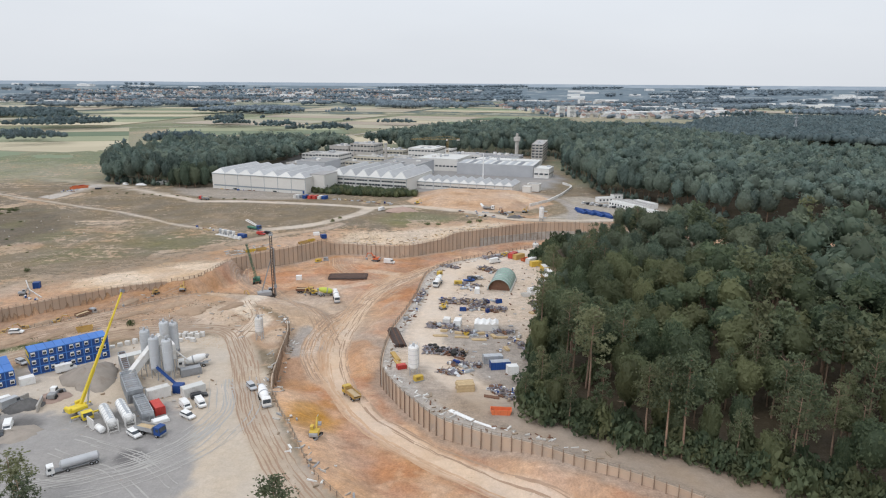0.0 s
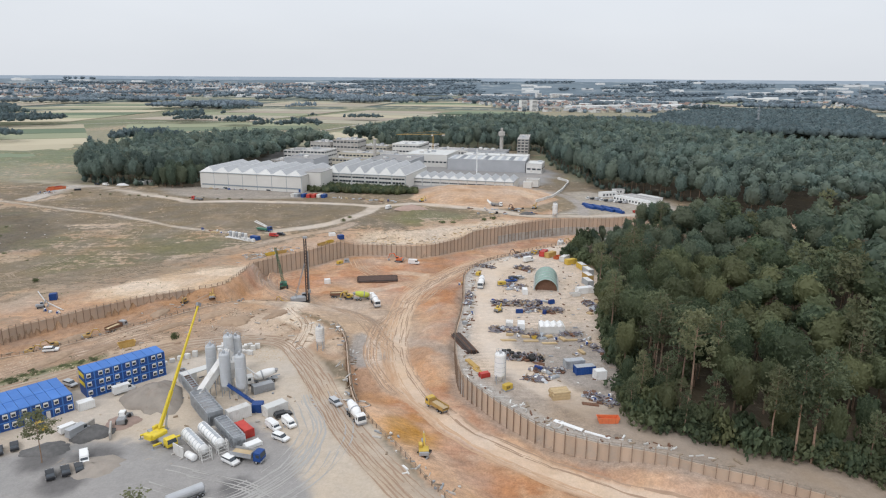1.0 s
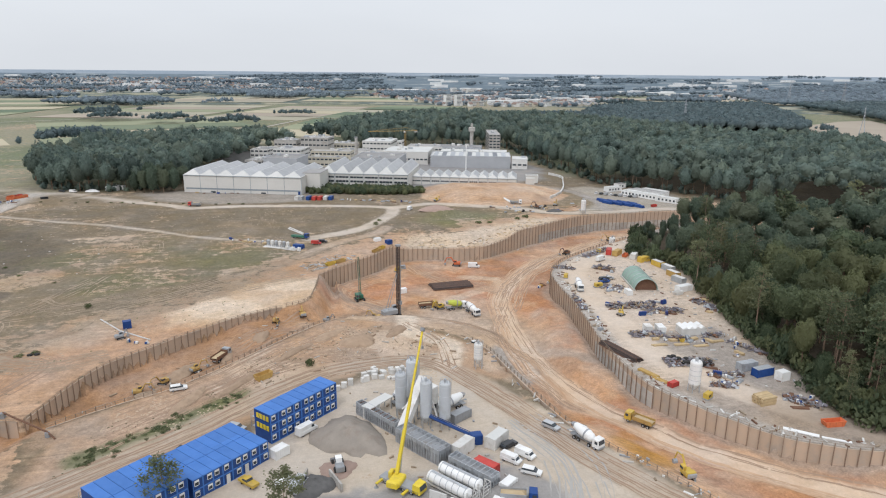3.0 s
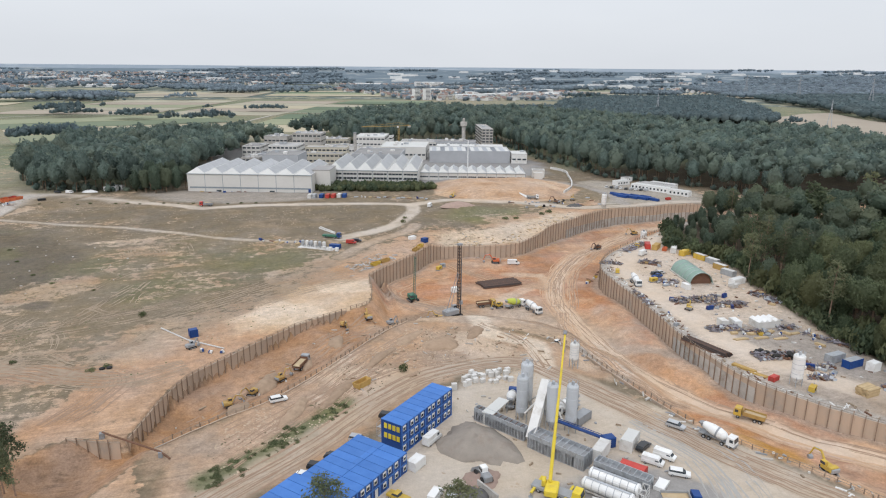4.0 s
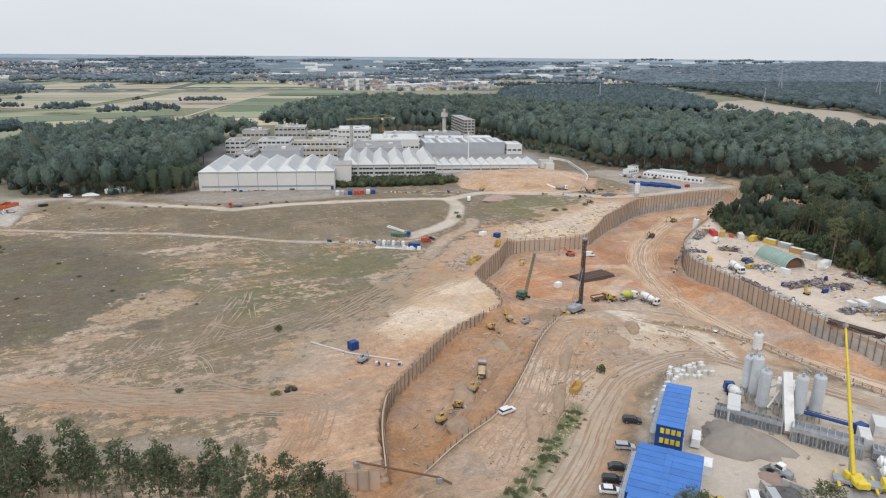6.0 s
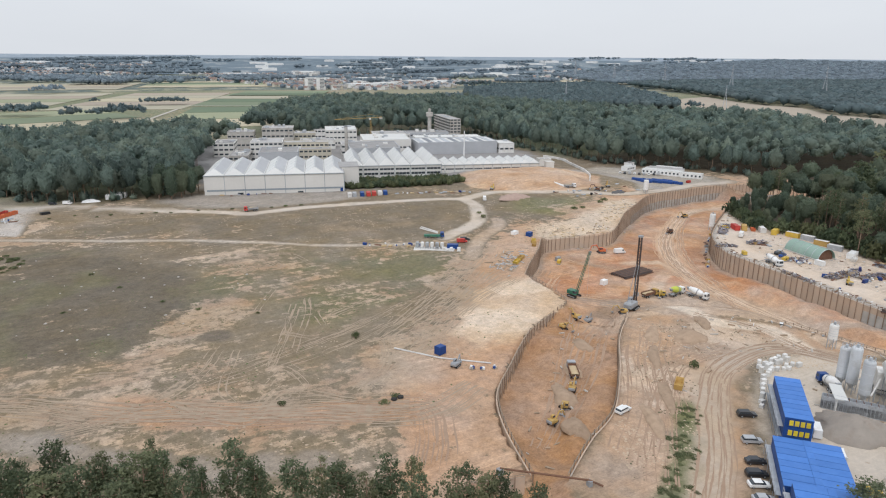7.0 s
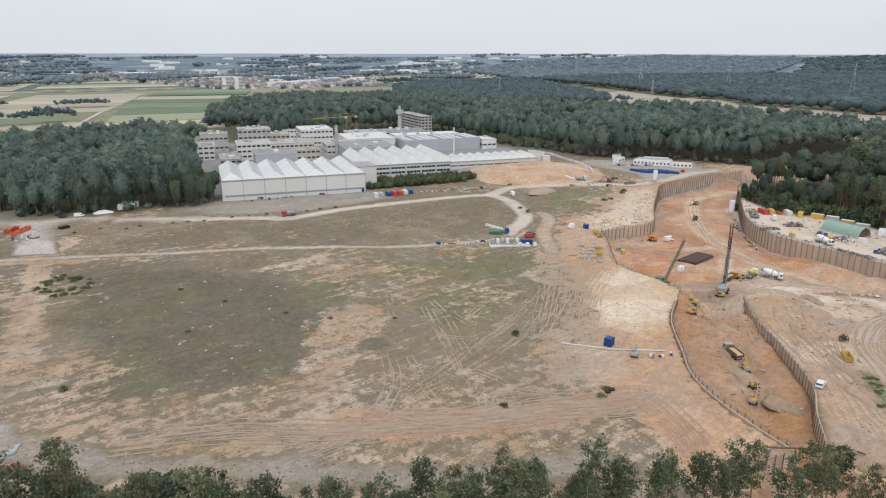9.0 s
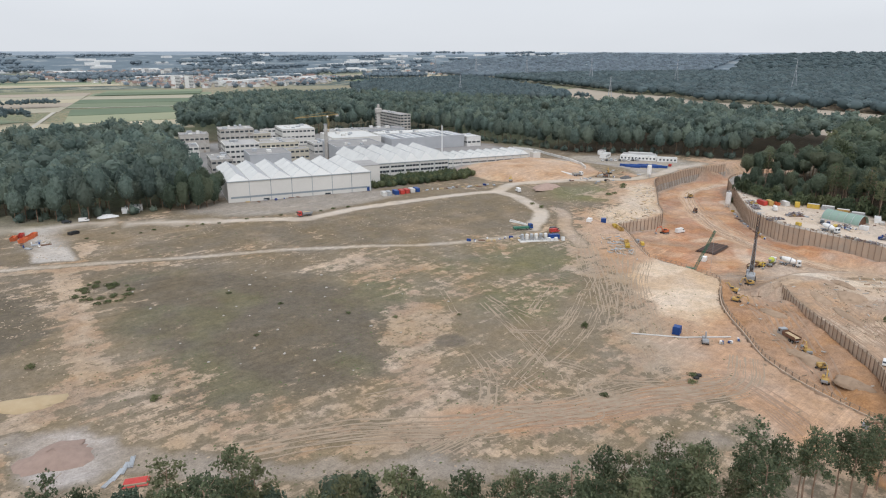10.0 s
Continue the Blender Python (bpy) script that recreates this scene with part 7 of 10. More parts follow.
def car(x, y, rz, kind="car", paint=None, label="white parked car", group="parked cars"):
    """A small road vehicle: body, cabin glass, roof, lights and four wheels."""
    key = (kind, paint.name)
    if key in CARS:
        return tagged(copy_thing(CARS[key], settle(x, y, rz, 0.02)), label)
    low, cab, hw, ax = CAR_SIDES[kind]
    t = thing({"bigvan": "van", "estate": "car"}.get(kind, kind), label, "van" if "van" in kind else ("pickup" if kind == "pickup" else "car"), settle(x, y, rz, 0.02), group)
    turn = pose(0, 0, 0, 0, 0, -90)
    part("body", Shape().profile([(a, b) for a, b in low], -hw, hw, turn), paint, t)
    solid = kind in ("van", "bigvan")
    c = [Vector((a, b)) for a, b in cab]
    mid = sum(c, Vector((0, 0))) / len(c)
    part("cabin", Shape().profile([(q.x, q.y) for q in c], -hw + 0.1, hw - 0.1, turn), paint if solid else M_GLASS, t)
    top = max(q.y for q in c)
    xs = [q.x for q in c if q.y > top - 0.08]
    part("roof", Shape().box(min(xs) - 0.03, -hw + 0.08, top - 0.05, max(xs) + 0.03, hw - 0.08, top + 0.03, bevel=0.02), paint, t)
    front = max(q.x for q in c)
    fx = [q for q in c if q.y > top - 0.08]
    a, b = Vector((front, min(q.y for q in c if q.x == front))), max(fx, key=lambda q: q.x)
    ws = Shape().add([(a.x + 0.02, -hw + 0.18, a.y + 0.05), (a.x + 0.02, hw - 0.18, a.y + 0.05), (b.x + 0.03, hw - 0.22, b.y - 0.08), (b.x + 0.03, -hw + 0.22, b.y - 0.08)], [(0, 1, 2, 3)])
    part("windscreen", ws, M_GLASS, t)
    if solid:
        for s in (-1, 1):
            y0 = s * (hw - 0.1)
            part("side_window", Shape().box(a.x - 1.15, y0 - 0.02, a.y + 0.12, a.x - 0.35, y0 + 0.02, top - 0.4), M_GLASS, t)
    for s in (-0.6, 0.6):
        part("headlight", Shape().box(low[2][0] - 0.12, s * hw - 0.14, 0.62, low[2][0] + 0.02, s * hw + 0.14, 0.76), M_SILVER, t)
    wheels(t, [(u, s * (hw - 0.1)) for u in ax for s in (-1, 1)], WHEEL_CAR, 0.31)
    CARS[key] = t
    return t


def lorry_cab(t, x, paint):
    c = part("cab", Shape().profile([(x - 0.9, 0.7), (x + 0.9, 0.7), (x + 0.95, 1.5), (x + 0.75, 2.65), (x - 0.8, 2.7)], -1.1, 1.1, pose(0, 0, 0, 0, 0, -90)), paint, t)
    part("windscreen", Shape().add([(x + 0.97, -1.0, 1.55), (x + 0.97, 1.0, 1.55), (x + 0.79, 0.95, 2.5), (x + 0.79, -0.95, 2.5)], [(0, 1, 2, 3)]), M_GLASS, c)
    for s in (-1, 1):
        part("side_window", Shape().box(x - 0.2, s * 1.1 - 0.02, 1.6, x + 0.6, s * 1.1 + 0.02, 2.3), M_GLASS, c)
    part("bumper", Shape().box(x + 0.8, -1.1, 0.45, x + 1.02, 1.1, 0.85), M_GREYPAINT, c)


def mixer_truck(m, label, cab=None, drum=None, group="mixer trucks"):
    t = thing("mixer_truck", label, "mixer truck", m, group)
    part("chassis", Shape().box(-4.1, -0.45, 0.7, 3.4, 0.45, 1.0).box(-4.1, -1.05, 0.95, -2.8, 1.05, 1.1), M_GREYPAINT, t)
    lorry_cab(t, 3.2, cab or M_WHITE)
    tilt = pose(-0.5, 0, 2.35, 0, -90 + 12, 0)
    d = part("drum", Shape().lathe([(0.45, -3.2), (0.8, -2.9), (1.2, -1.0), (1.25, 0.6), (1.0, 2.0), (0.55, 2.6)], 18, tilt @ pose(0, 0, 0, 180)), drum or M_WHITE, t, smooth=True)
    part("drum_band", Shape().lathe([(1.27, 0.2), (1.27, 0.6)], 18, tilt @ pose(0, 0, 0, 180)), M_GREYPAINT, d)
    part("hopper", Shape().lathe([(0.35, 2.3), (0.8, 3.3)], 10, pose(-3.7, 0, 0)), M_GREYPAINT, t)
    part("chute", Shape().box(-4.9, -0.25, 1.4, -3.9, 0.25, 1.55), M_GREYPAINT, t)
    wheels(t, [(x, s * 0.95) for x in (3.0, 1.4, -1.6, -2.8) for s in (-1, 1)], WHEEL_TRUCK, 0.48)
    return t




def dump_truck(m, label, paint, bed):
    t = thing("dump_truck", label, "dump truck", m, "lorries")
    part("chassis", Shape().box(-3.6, -0.5, 0.7, 3.0, 0.5, 1.05), M_GREYPAINT, t)
    lorry_cab(t, 2.7, paint)
    part("bed", Shape().box(-3.7, -1.15, 1.15, 1.5, 1.15, 1.3).box(-3.7, -1.2, 1.3, 1.5, -1.1, 2.2).box(-3.7, 1.1, 1.3, 1.5, 1.2, 2.2).box(1.4, -1.2, 1.3, 1.5, 1.2, 2.5), bed, t)
    part("load", Shape().add([(-3.6, -1.08, 1.7), (1.4, -1.08, 1.8), (1.4, 1.08, 1.8), (-3.6, 1.08, 1.7), (-2.5, 0, 2.2), (0.4, 0, 2.35)], [(0, 1, 5, 4), (1, 2, 5), (2, 3, 4, 5), (3, 0, 4)]), M_SANDHEAP, t)
    wheels(t, [(x, s * 0.95) for x in (2.5, -1.5, -2.7) for s in (-1, 1)], WHEEL_TRUCK, 0.48)
    return t


def tracks(t, length=3.4, gap=1.1, w=0.5, h=0.75):
    for s in (-1, 1):
        y = s * gap
        n = 8
        ring = [(length / 2 * 0.85 + h / 2 * math.cos(a), h / 2 + h / 2 * math.sin(a)) for a in np.linspace(-math.pi / 2, math.pi / 2, n)]
        ring += [(-length / 2 * 0.85 + h / 2 * math.cos(a), h / 2 + h / 2 * math.sin(a)) for a in np.linspace(math.pi / 2, 3 * math.pi / 2, n)]
        tr = part("track", Shape().profile([(q[0], q[1]) for q in ring], -y - w / 2, -y + w / 2, pose(0, 0, 0, 0, 0, -90)), M_TYRE, t)
        part("roller_frame", Shape().box(-length * 0.4, y - w / 2 - 0.04, h * 0.3, length * 0.4, y + w / 2 + 0.04, h * 0.65), M_GREYPAINT, tr)


def excavator(x, y, rz, paint, label, reach=1.0, slew=0.0, s=1.0, lift=0.0):
    t = thing("excavator", label, "excavator", settle(x, y, rz, lift) @ Matrix.Diagonal((s, s, s, 1)), "excavators")
    tracks(t)
    up = pose(0, 0, 0, 0, 0, slew)
    h = part("house", Shape().box(-1.9, -1.25, 0.95, 1.1, 1.25, 1.75, bevel=0.12).box(-1.9, -1.2, 1.75, -0.6, 1.2, 2.1, bevel=0.1), paint, t, m=up)
    part("counterweight", Shape().box(-2.3, -1.2, 0.95, -1.85, 1.2, 1.9, bevel=0.15), M_GREYPAINT, h)
    c = part("cab", Shape().box(-0.2, 0.3, 1.7, 1.2, 1.25, 2.85, bevel=0.12), paint, h)
    part("cab_glass", Shape().box(-0.1, 0.28, 1.95, 1.24, 1.28, 2.65, bevel=0.05), M_GLASS, c)
    p0, p1, p2, p3 = (0.9, -0.2, 1.4), (2.6, -0.2, 3.9), (4.6 * reach, -0.2, 3.6), (5.6 * reach, -0.2, 1.2)
    part("boom", Shape().tube(p0, p1, 0.3, 0.28, 6).tube(p1, p2, 0.28, 0.2, 6), paint, h)
    part("stick", Shape().tube(p2, p3, 0.2, 0.15, 6), paint, h)
    part("cylinder", Shape().tube((1.2, -0.2, 1.2), (2.5, -0.2, 3.2), 0.1, n=6).tube((2.9, -0.2, 4.1), (4.4 * reach, -0.2, 3.9), 0.09, n=6), M_GALV, h)
    part("bucket", Shape().profile([(p3[0] - 0.1, 1.3), (p3[0] + 0.25, 0.9), (p3[0] - 0.1, 0.25), (p3[0] - 0.8, 0.35), (p3[0] - 0.75, 0.9)], -0.35, 0.75, pose(0, 0, 0, 0, 0, -90)), M_GREYPAINT, h)
    return t


def wheel_loader(x, y, rz, paint, label):
    t = thing("wheel_loader", label, "wheel loader", settle(x, y, rz), "loaders")
    part("body", Shape().box(-2.6, -0.9, 0.8, -0.5, 0.9, 2.0, bevel=0.15).box(-0.5, -0.5, 0.8, 1.6, 0.5, 1.5), paint, t)
    c = part("cab", Shape().box(-0.9, -0.7, 1.9, 0.5, 0.7, 3.1, bevel=0.1), M_WHITE, t)
    part("cab_glass", Shape().box(-0.85, -0.72, 2.1, 0.53, 0.72, 2.85), M_GLASS, c)
    part("arm", Shape().path([(0.8, -0.5, 1.5), (2.6, -0.5, 0.8)], 0.14, 6).path([(0.8, 0.5, 1.5), (2.6, 0.5, 0.8)], 0.14, 6), paint, t)
    part("bucket", Shape().profile([(2.5, 0.2), (3.5, 0.15), (3.0, 0.5), (2.7, 1.2)], -1.3, 1.3, pose(0, 0, 0, 0, 0, -90)), M_GREYPAINT, t)
    wheels(t, [(u, v) for u in (-1.6, 1.3) for v in (-1.0, 1.0)], WHEEL_BIG, 0.75)
    return t


def container(x, y, rz, paint, label, L=5.6, W=2.25, H=2.35, name="container", lift=0.0, top=None, category="container", group="containers"):
    """A steel box with pressed walls, corner posts and double doors."""
    t = thing(name, label, category, settle(x, y, rz, lift), group)
    k = max(2, int(L / 0.5))
    wave = [(-L / 2 + L * (i + o) / k, -W / 2 + d) for i in range(k) for o, d in ((0.0, 0.04), (0.3, 0.04), (0.4, -0.02), (0.9, -0.02))]
    part("body", Shape().prism(wave + [(-u, -v) for u, v in wave], 0.05, H - 0.05), paint, t)
    for sx in (-1, 1):
        for sy in (-1, 1):
            part("corner_post", Shape().box(sx * L / 2 - 0.09, sy * W / 2 - 0.09, 0, sx * L / 2 + 0.09, sy * W / 2 + 0.09, H), paint, t)
    part("roof", Shape().box(-L / 2 + 0.04, -W / 2 + 0.04, H - 0.06, L / 2 - 0.04, W / 2 - 0.04, H + 0.03), top or paint, t)
    for s in (-1, 1):
        part("door", Shape().box(L / 2 - 0.01, s * W / 4 - W / 4 + 0.08, 0.15, L / 2 + 0.05, s * W / 4 + W / 4 - 0.08, H - 0.15), paint, t)
    return t


def skip(x, y, rz, paint, label, L=4.2, W=1.9, H=1.3, lift=0.0):
    t = thing("skip", label, "skip", settle(x, y, rz, lift), "skips")
    v = [(-L / 2 + .5, -W / 2, 0), (L / 2 - .5, -W / 2, 0), (L / 2 - .5, W / 2, 0), (-L / 2 + .5, W / 2, 0), (-L / 2, -W / 2, H), (L / 2, -W / 2, H), (L / 2, W / 2, H), (-L / 2, W / 2, H),
         (-L / 2 + .14, -W / 2 + .1, H), (L / 2 - .14, -W / 2 + .1, H), (L / 2 - .14, W / 2 - .1, H), (-L / 2 + .14, W / 2 - .1, H), (-L / 2 + .5, -W / 2 + .1, .3), (L / 2 - .5, -W / 2 + .1, .3), (L / 2 - .5, W / 2 - .1, .3), (-L / 2 + .5, W / 2 - .1, .3)]
    f = [(3, 2, 1, 0), (0, 1, 5, 4), (1, 2, 6, 5), (2, 3, 7, 6), (3, 0, 4, 7), (4, 5, 9, 8), (5, 6, 10, 9), (6, 7, 11, 10), (7, 4, 8, 11), (8, 9, 13, 12), (9, 10, 14, 13), (10, 11, 15, 14), (11, 8, 12, 15), (12, 13, 14, 15)]
    part("body", Shape().add(v, f), paint, t)
    rib = Shape()
    for k in (-0.5, 0, 0.5):
        for s in (-1, 1):
            rib.box(k * L * 0.6 - 0.06, s * W / 2 - 0.05, 0.1, k * L * 0.6 + 0.06, s * W / 2 + 0.05, H - 0.05)
    part("rib", rib, paint, t)
    return t


# ---- container offices ----
CU_L, CU_W, CU_H = 5.5, 2.25, 2.32
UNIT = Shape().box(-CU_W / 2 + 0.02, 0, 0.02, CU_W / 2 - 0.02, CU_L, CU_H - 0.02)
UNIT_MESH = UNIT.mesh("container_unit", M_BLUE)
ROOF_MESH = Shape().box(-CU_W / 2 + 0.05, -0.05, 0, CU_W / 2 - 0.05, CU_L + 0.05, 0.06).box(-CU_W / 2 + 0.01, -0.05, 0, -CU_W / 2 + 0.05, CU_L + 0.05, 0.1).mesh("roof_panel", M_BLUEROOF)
WIN_MESH = Shape().box(-0.52, -0.1, 0.85, 0.52, -0.04, 0.95).box(-0.52, -0.1, 1.95, 0.52, -0.04, 2.05).box(-0.52, -0.1, 0.85, -0.42, -0.04, 2.05).box(0.42, -0.1, 0.85, 0.52, -0.04, 2.05).box(-0.42, -0.09, 1.62, 0.42, -0.05, 1.95).mesh("window", M_WHITE)
rim_v = [(sx * (CU_W / 2 - e), y, CU_H / 2 + sz * (CU_H / 2 - e)) for y in (-0.06, 0.06) for e in (0.01, 0.14) for sx, sz in ((-1, -1), (1, -1), (1, 1), (-1, 1))]
FRAME_MESH = Shape().add(rim_v, [(k + a, (k + 1) % 4 + a, (k + 1) % 4 + b, k + b) for k in range(4) for a, b in ((0, 4), (4, 12), (12, 8), (8, 0))]).mesh("frame", M_BLUEROOF)
PANE_MESH = Shape().box(-0.42, -0.075, 0.95, 0.42, -0.05, 1.64).mesh("pane", M_GLASS)
DOOR_MESH = Shape().box(-0.45, -0.09, 0.05, 0.45, -0.04, 2.05, bevel=0.02).mesh("door", M_DIRTYWHITE)


def office_block(m, cols, rows, double, label, doors=(), stairs=False):
    """Stacked site containers; x runs along the front, y to the back."""
    t = thing("container_office", label, "site office", m, "container offices")
    for c in range(cols):
        for r in range(rows):
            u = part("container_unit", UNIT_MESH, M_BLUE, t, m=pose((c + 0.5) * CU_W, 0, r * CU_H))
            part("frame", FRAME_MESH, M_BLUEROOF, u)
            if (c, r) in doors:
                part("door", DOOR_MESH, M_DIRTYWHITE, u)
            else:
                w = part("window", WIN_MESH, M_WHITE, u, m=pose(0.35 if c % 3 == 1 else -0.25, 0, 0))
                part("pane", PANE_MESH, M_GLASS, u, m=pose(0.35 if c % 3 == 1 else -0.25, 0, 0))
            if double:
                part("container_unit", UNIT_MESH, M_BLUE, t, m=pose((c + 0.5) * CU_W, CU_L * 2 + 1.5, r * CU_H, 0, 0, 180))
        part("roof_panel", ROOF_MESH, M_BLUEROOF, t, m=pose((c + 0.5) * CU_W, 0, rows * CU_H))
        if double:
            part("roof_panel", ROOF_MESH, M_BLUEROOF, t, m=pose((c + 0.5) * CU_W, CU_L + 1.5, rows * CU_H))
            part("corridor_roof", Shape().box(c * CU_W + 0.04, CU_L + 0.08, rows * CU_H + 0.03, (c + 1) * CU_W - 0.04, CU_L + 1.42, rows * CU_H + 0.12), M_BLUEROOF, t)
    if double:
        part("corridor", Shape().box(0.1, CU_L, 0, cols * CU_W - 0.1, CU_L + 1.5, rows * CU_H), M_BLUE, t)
    # end wall windows at the far end
    if not double:
        for r in range(rows):
            for k in (1.4, 4.0):
                part("end_window", Shape().box(cols * CU_W, k - 0.4, r * CU_H + 1.0, cols * CU_W + 0.06, k + 0.4, r * CU_H + 1.75), M_WHITE, t)
    if stairs:
        st = Shape()
        back = CU_L * (2 if double else 1) + (1.5 if double else 0)
        for r in range(1, rows):
            st.box(0.2, back + 0.1, r * CU_H - 0.08, cols * CU_W, back + 1.2, r * CU_H)
            st.path([(0.2, back + 1.2, r * CU_H + 1.0), (cols * CU_W, back + 1.2, r * CU_H + 1.0)], 0.04, 5)
        for c in range(cols + 1):
            st.tube((c * CU_W, back + 1.2, -0.2), (c * CU_W, back + 1.2, (rows - 1) * CU_H + 1.0), 0.05, n=5)
        part("walkway", st, M_GALV, t)
    return t


B = office_block(pose(-113.9, 173.1, ground_at(-107, 181) - 0.1, 0, 0, 40.5), 9, 3, False, "three-storey row of stacked dark blue office containers with blue roofs", stairs=True)
sgn = part("sign", Shape().box(-0.06, 0.4, 4.9, -0.02, 5.1, 6.7), M_BLUE, B)
for r in range(2):
    for k in range(4):
        y0 = 4.6 - k * 1.1
        part("sign_bar", Shape().box(-0.14, y0 - 0.8, 2.95 + r * 2.3, -0.06, y0, 4.15 + r * 2.3), M_CRANE, sgn)
office_block(pose(-128.1, 155.2, ground_at(-122, 165) - 0.1, 0, 0, 40.5), 8, 2, True, "two-storey double row of dark blue office containers, wide blue roof", doors=((3, 0), (5, 0)), stairs=True)
office_block(pose(-138.9, 144.8, ground_at(-133, 158) - 0.6, 0, 0, 40.5), 6, 3, True, "three-storey end of the dark blue container offices", doors=((2, 0),), stairs=True)
container(-141.8, 151.0, 40.5, M_WHITE, "white site cabin at the end of the blue offices", H=4.6, L=3.0, group="site cabins", name="site_cabin")
container(-149, 150, 40.5, M_BLUE, "single dark blue site container", top=M_BLUEROOF)
container(-112.2, 168.0, 40.5, M_WHITE, "low white cabin between the blue office blocks", L=3.6, H=2.1, name="site_cabin", group="site cabins")

# ---- concrete plant ----
def tall_silo(x, y, h, r, label, mat=None, legs=2.2, lift=0.0):
    t = thing("cement_silo", label, "silo", settle(x, y, 0, lift), "cement silos")
    part("shell", Shape().lathe([(0.25, legs - 1.0), (r, legs + 0.8), (r, h - 0.35), (r * 0.86, h)], 20), mat or M_SILO, t, smooth=False)
    for k in range(4):
        a = math.pi / 4 + k * math.pi / 2
        part("leg", Shape().tube((r * 0.95 * math.cos(a), r * 0.95 * math.sin(a), -0.2), (r * 0.95 * math.cos(a), r * 0.95 * math.sin(a), legs + 1.2), 0.12, n=6), M_GALV, t)
    rail = Shape()
    for k in range(10):
        a, b = 2 * math.pi * k / 10, 2 * math.pi * (k + 1) / 10
        rail.tube((r * 0.8 * math.cos(a), r * 0.8 * math.sin(a), h), (r * 0.8 * math.cos(a), r * 0.8 * math.sin(a), h + 0.9), 0.035, n=4)
        rail.tube((r * 0.8 * math.cos(a), r * 0.8 * math.sin(a), h + 0.9), (r * 0.8 * math.cos(b), r * 0.8 * math.sin(b), h + 0.9), 0.035, n=4)
    part("guard_rail", rail, M_GALV, t)
    part("filter", Shape().lathe([(0.35, h - 0.1), (0.35, h + 0.8), (0.1, h + 1.0)], 10), M_GALV, t)
    lad = Shape()
    for k in range(int((h - 0.6) / 0.6)):
        lad.tube((r + 0.08, -0.25, 0.4 + k * 0.6), (r + 0.08, 0.25, 0.4 + k * 0.6), 0.03, n=4)
    lad.tube((r + 0.08, -0.25, 0.2), (r + 0.08, -0.25, h + 0.8), 0.04, n=4).tube((r + 0.08, 0.25, 0.2), (r + 0.08, 0.25, h + 0.8), 0.04, n=4)
    part("ladder", lad, M_GALV, t)
    for s in np.linspace(legs + 2, h - 1, 4):
        part("seam", Shape().lathe([(r + 0.03, s - 0.05), (r + 0.03, s + 0.05)], 20), M_SILO, t)
    return t


for i, (x, y, h) in enumerate(((-83.9, 178.6, 11.6), (-80.4, 183.6, 12.4), (-79.2, 186.8, 11.0), (-79.0, 172.9, 11.8), (-74.8, 171.6, 11.8))):
    tall_silo(x, y, h, 1.32, "tall pale grey cement silo of the concrete plant")
tall_silo(-58.0, 201.6, 7.4, 1.25, "short pale grey silo beside the site road", M_DIRTYWHITE)
AX = 40.5 - 90 - 6


def plant_box(name, label, corners, z0, z1, mat, top, ribs=0.8):
    """An open steel bin on a four-cornered plan, with ribbed sides and cross bars."""
    c = [Vector((x, y)) for x, y in corners]
    g = ground_at(*(sum(c, Vector((0, 0))) / 4))
    t = thing(name, label, "aggregate bin")
    for a, b in zip(c, c[1:] + c[:1]):
        d = b - a
        n = Vector((-d.y, d.x)).normalized() * 0.12
        u = d.normalized()
        face = [a]  # sheet wall pressed into upright ribs
        k = 0.4
        while k < d.length - 0.2:
            q = a + u * k
            face += [q, q - n * 0.9, q + u * 0.14 - n * 0.9, q + u * 0.14]
            k += ribs
        part("side_wall", Shape().prism([tuple(w) for w in face + [b, b + n, a + n]], g + z0, g + z1), mat, t)
    for k in np.linspace(0.08, 0.92, 9):
        a, b = c[0].lerp(c[1], k), c[3].lerp(c[2], k)
        part("cross_bar", Shape().tube((*a, g + z1 - 0.1), (*b, g + z1 - 0.1), 0.09, n=5), top, t)
    part("floor", Shape().prism([tuple(q) for q in c], g + z0 + 0.2, g + z1 - 1.0), M_GREYPAINT, t)
    return t


plant_box("aggregate_bin", "long grey ribbed aggregate bin with a grid top", [(-86.9, 168.4), (-79.6, 156.8), (-76.4, 158.9), (-83.7, 170.4)], 0, 3.6, M_GALV, M_GALV)
plant_box("aggregate_bin", "low grey ribbed retaining bin behind the sand heap", [(-94.2, 182.6), (-86.8, 170.6), (-85.4, 171.6), (-92.6, 183.6)], 0, 3.2, M_GALV, M_RUST)
cv = thing("conveyor", "pale covered conveyor rising to the silos", "conveyor")
g0 = ground_at(-84, 171)
a, b = Vector((-85.6, 169.6, g0 + 1.0)), Vector((-78.6, 177.2, g0 + 10.6))
part("gallery", Shape().box(-1.0, -0.9, 0, 1.0, 0.9, (b - a).length, Matrix.Translation(a) @ (b - a).to_track_quat("Z", "Y").to_matrix().to_4x4()), M_DIRTYWHITE, cv)
leg = Shape()
for k in (0.45, 0.75, 0.97):
    q = a.lerp(b, k)
    for s in (-0.8, 0.8):
        leg.tube((q.x + s, q.y, g0 - 0.2), (q.x + s * 0.6, q.y, q.z), 0.1, n=5)
part("support", leg, M_GALV, cv)
mx = thing("mixer_tower", "grey steel mixer house between the cement silos", "mixer tower", settle(-77.6, 177.8, 35))
part("house", Shape().box(-2.0, -1.8, 3.6, 2.0, 1.8, 8.0, bevel=0.05), M_DIRTYWHITE, mx)
st = Shape()
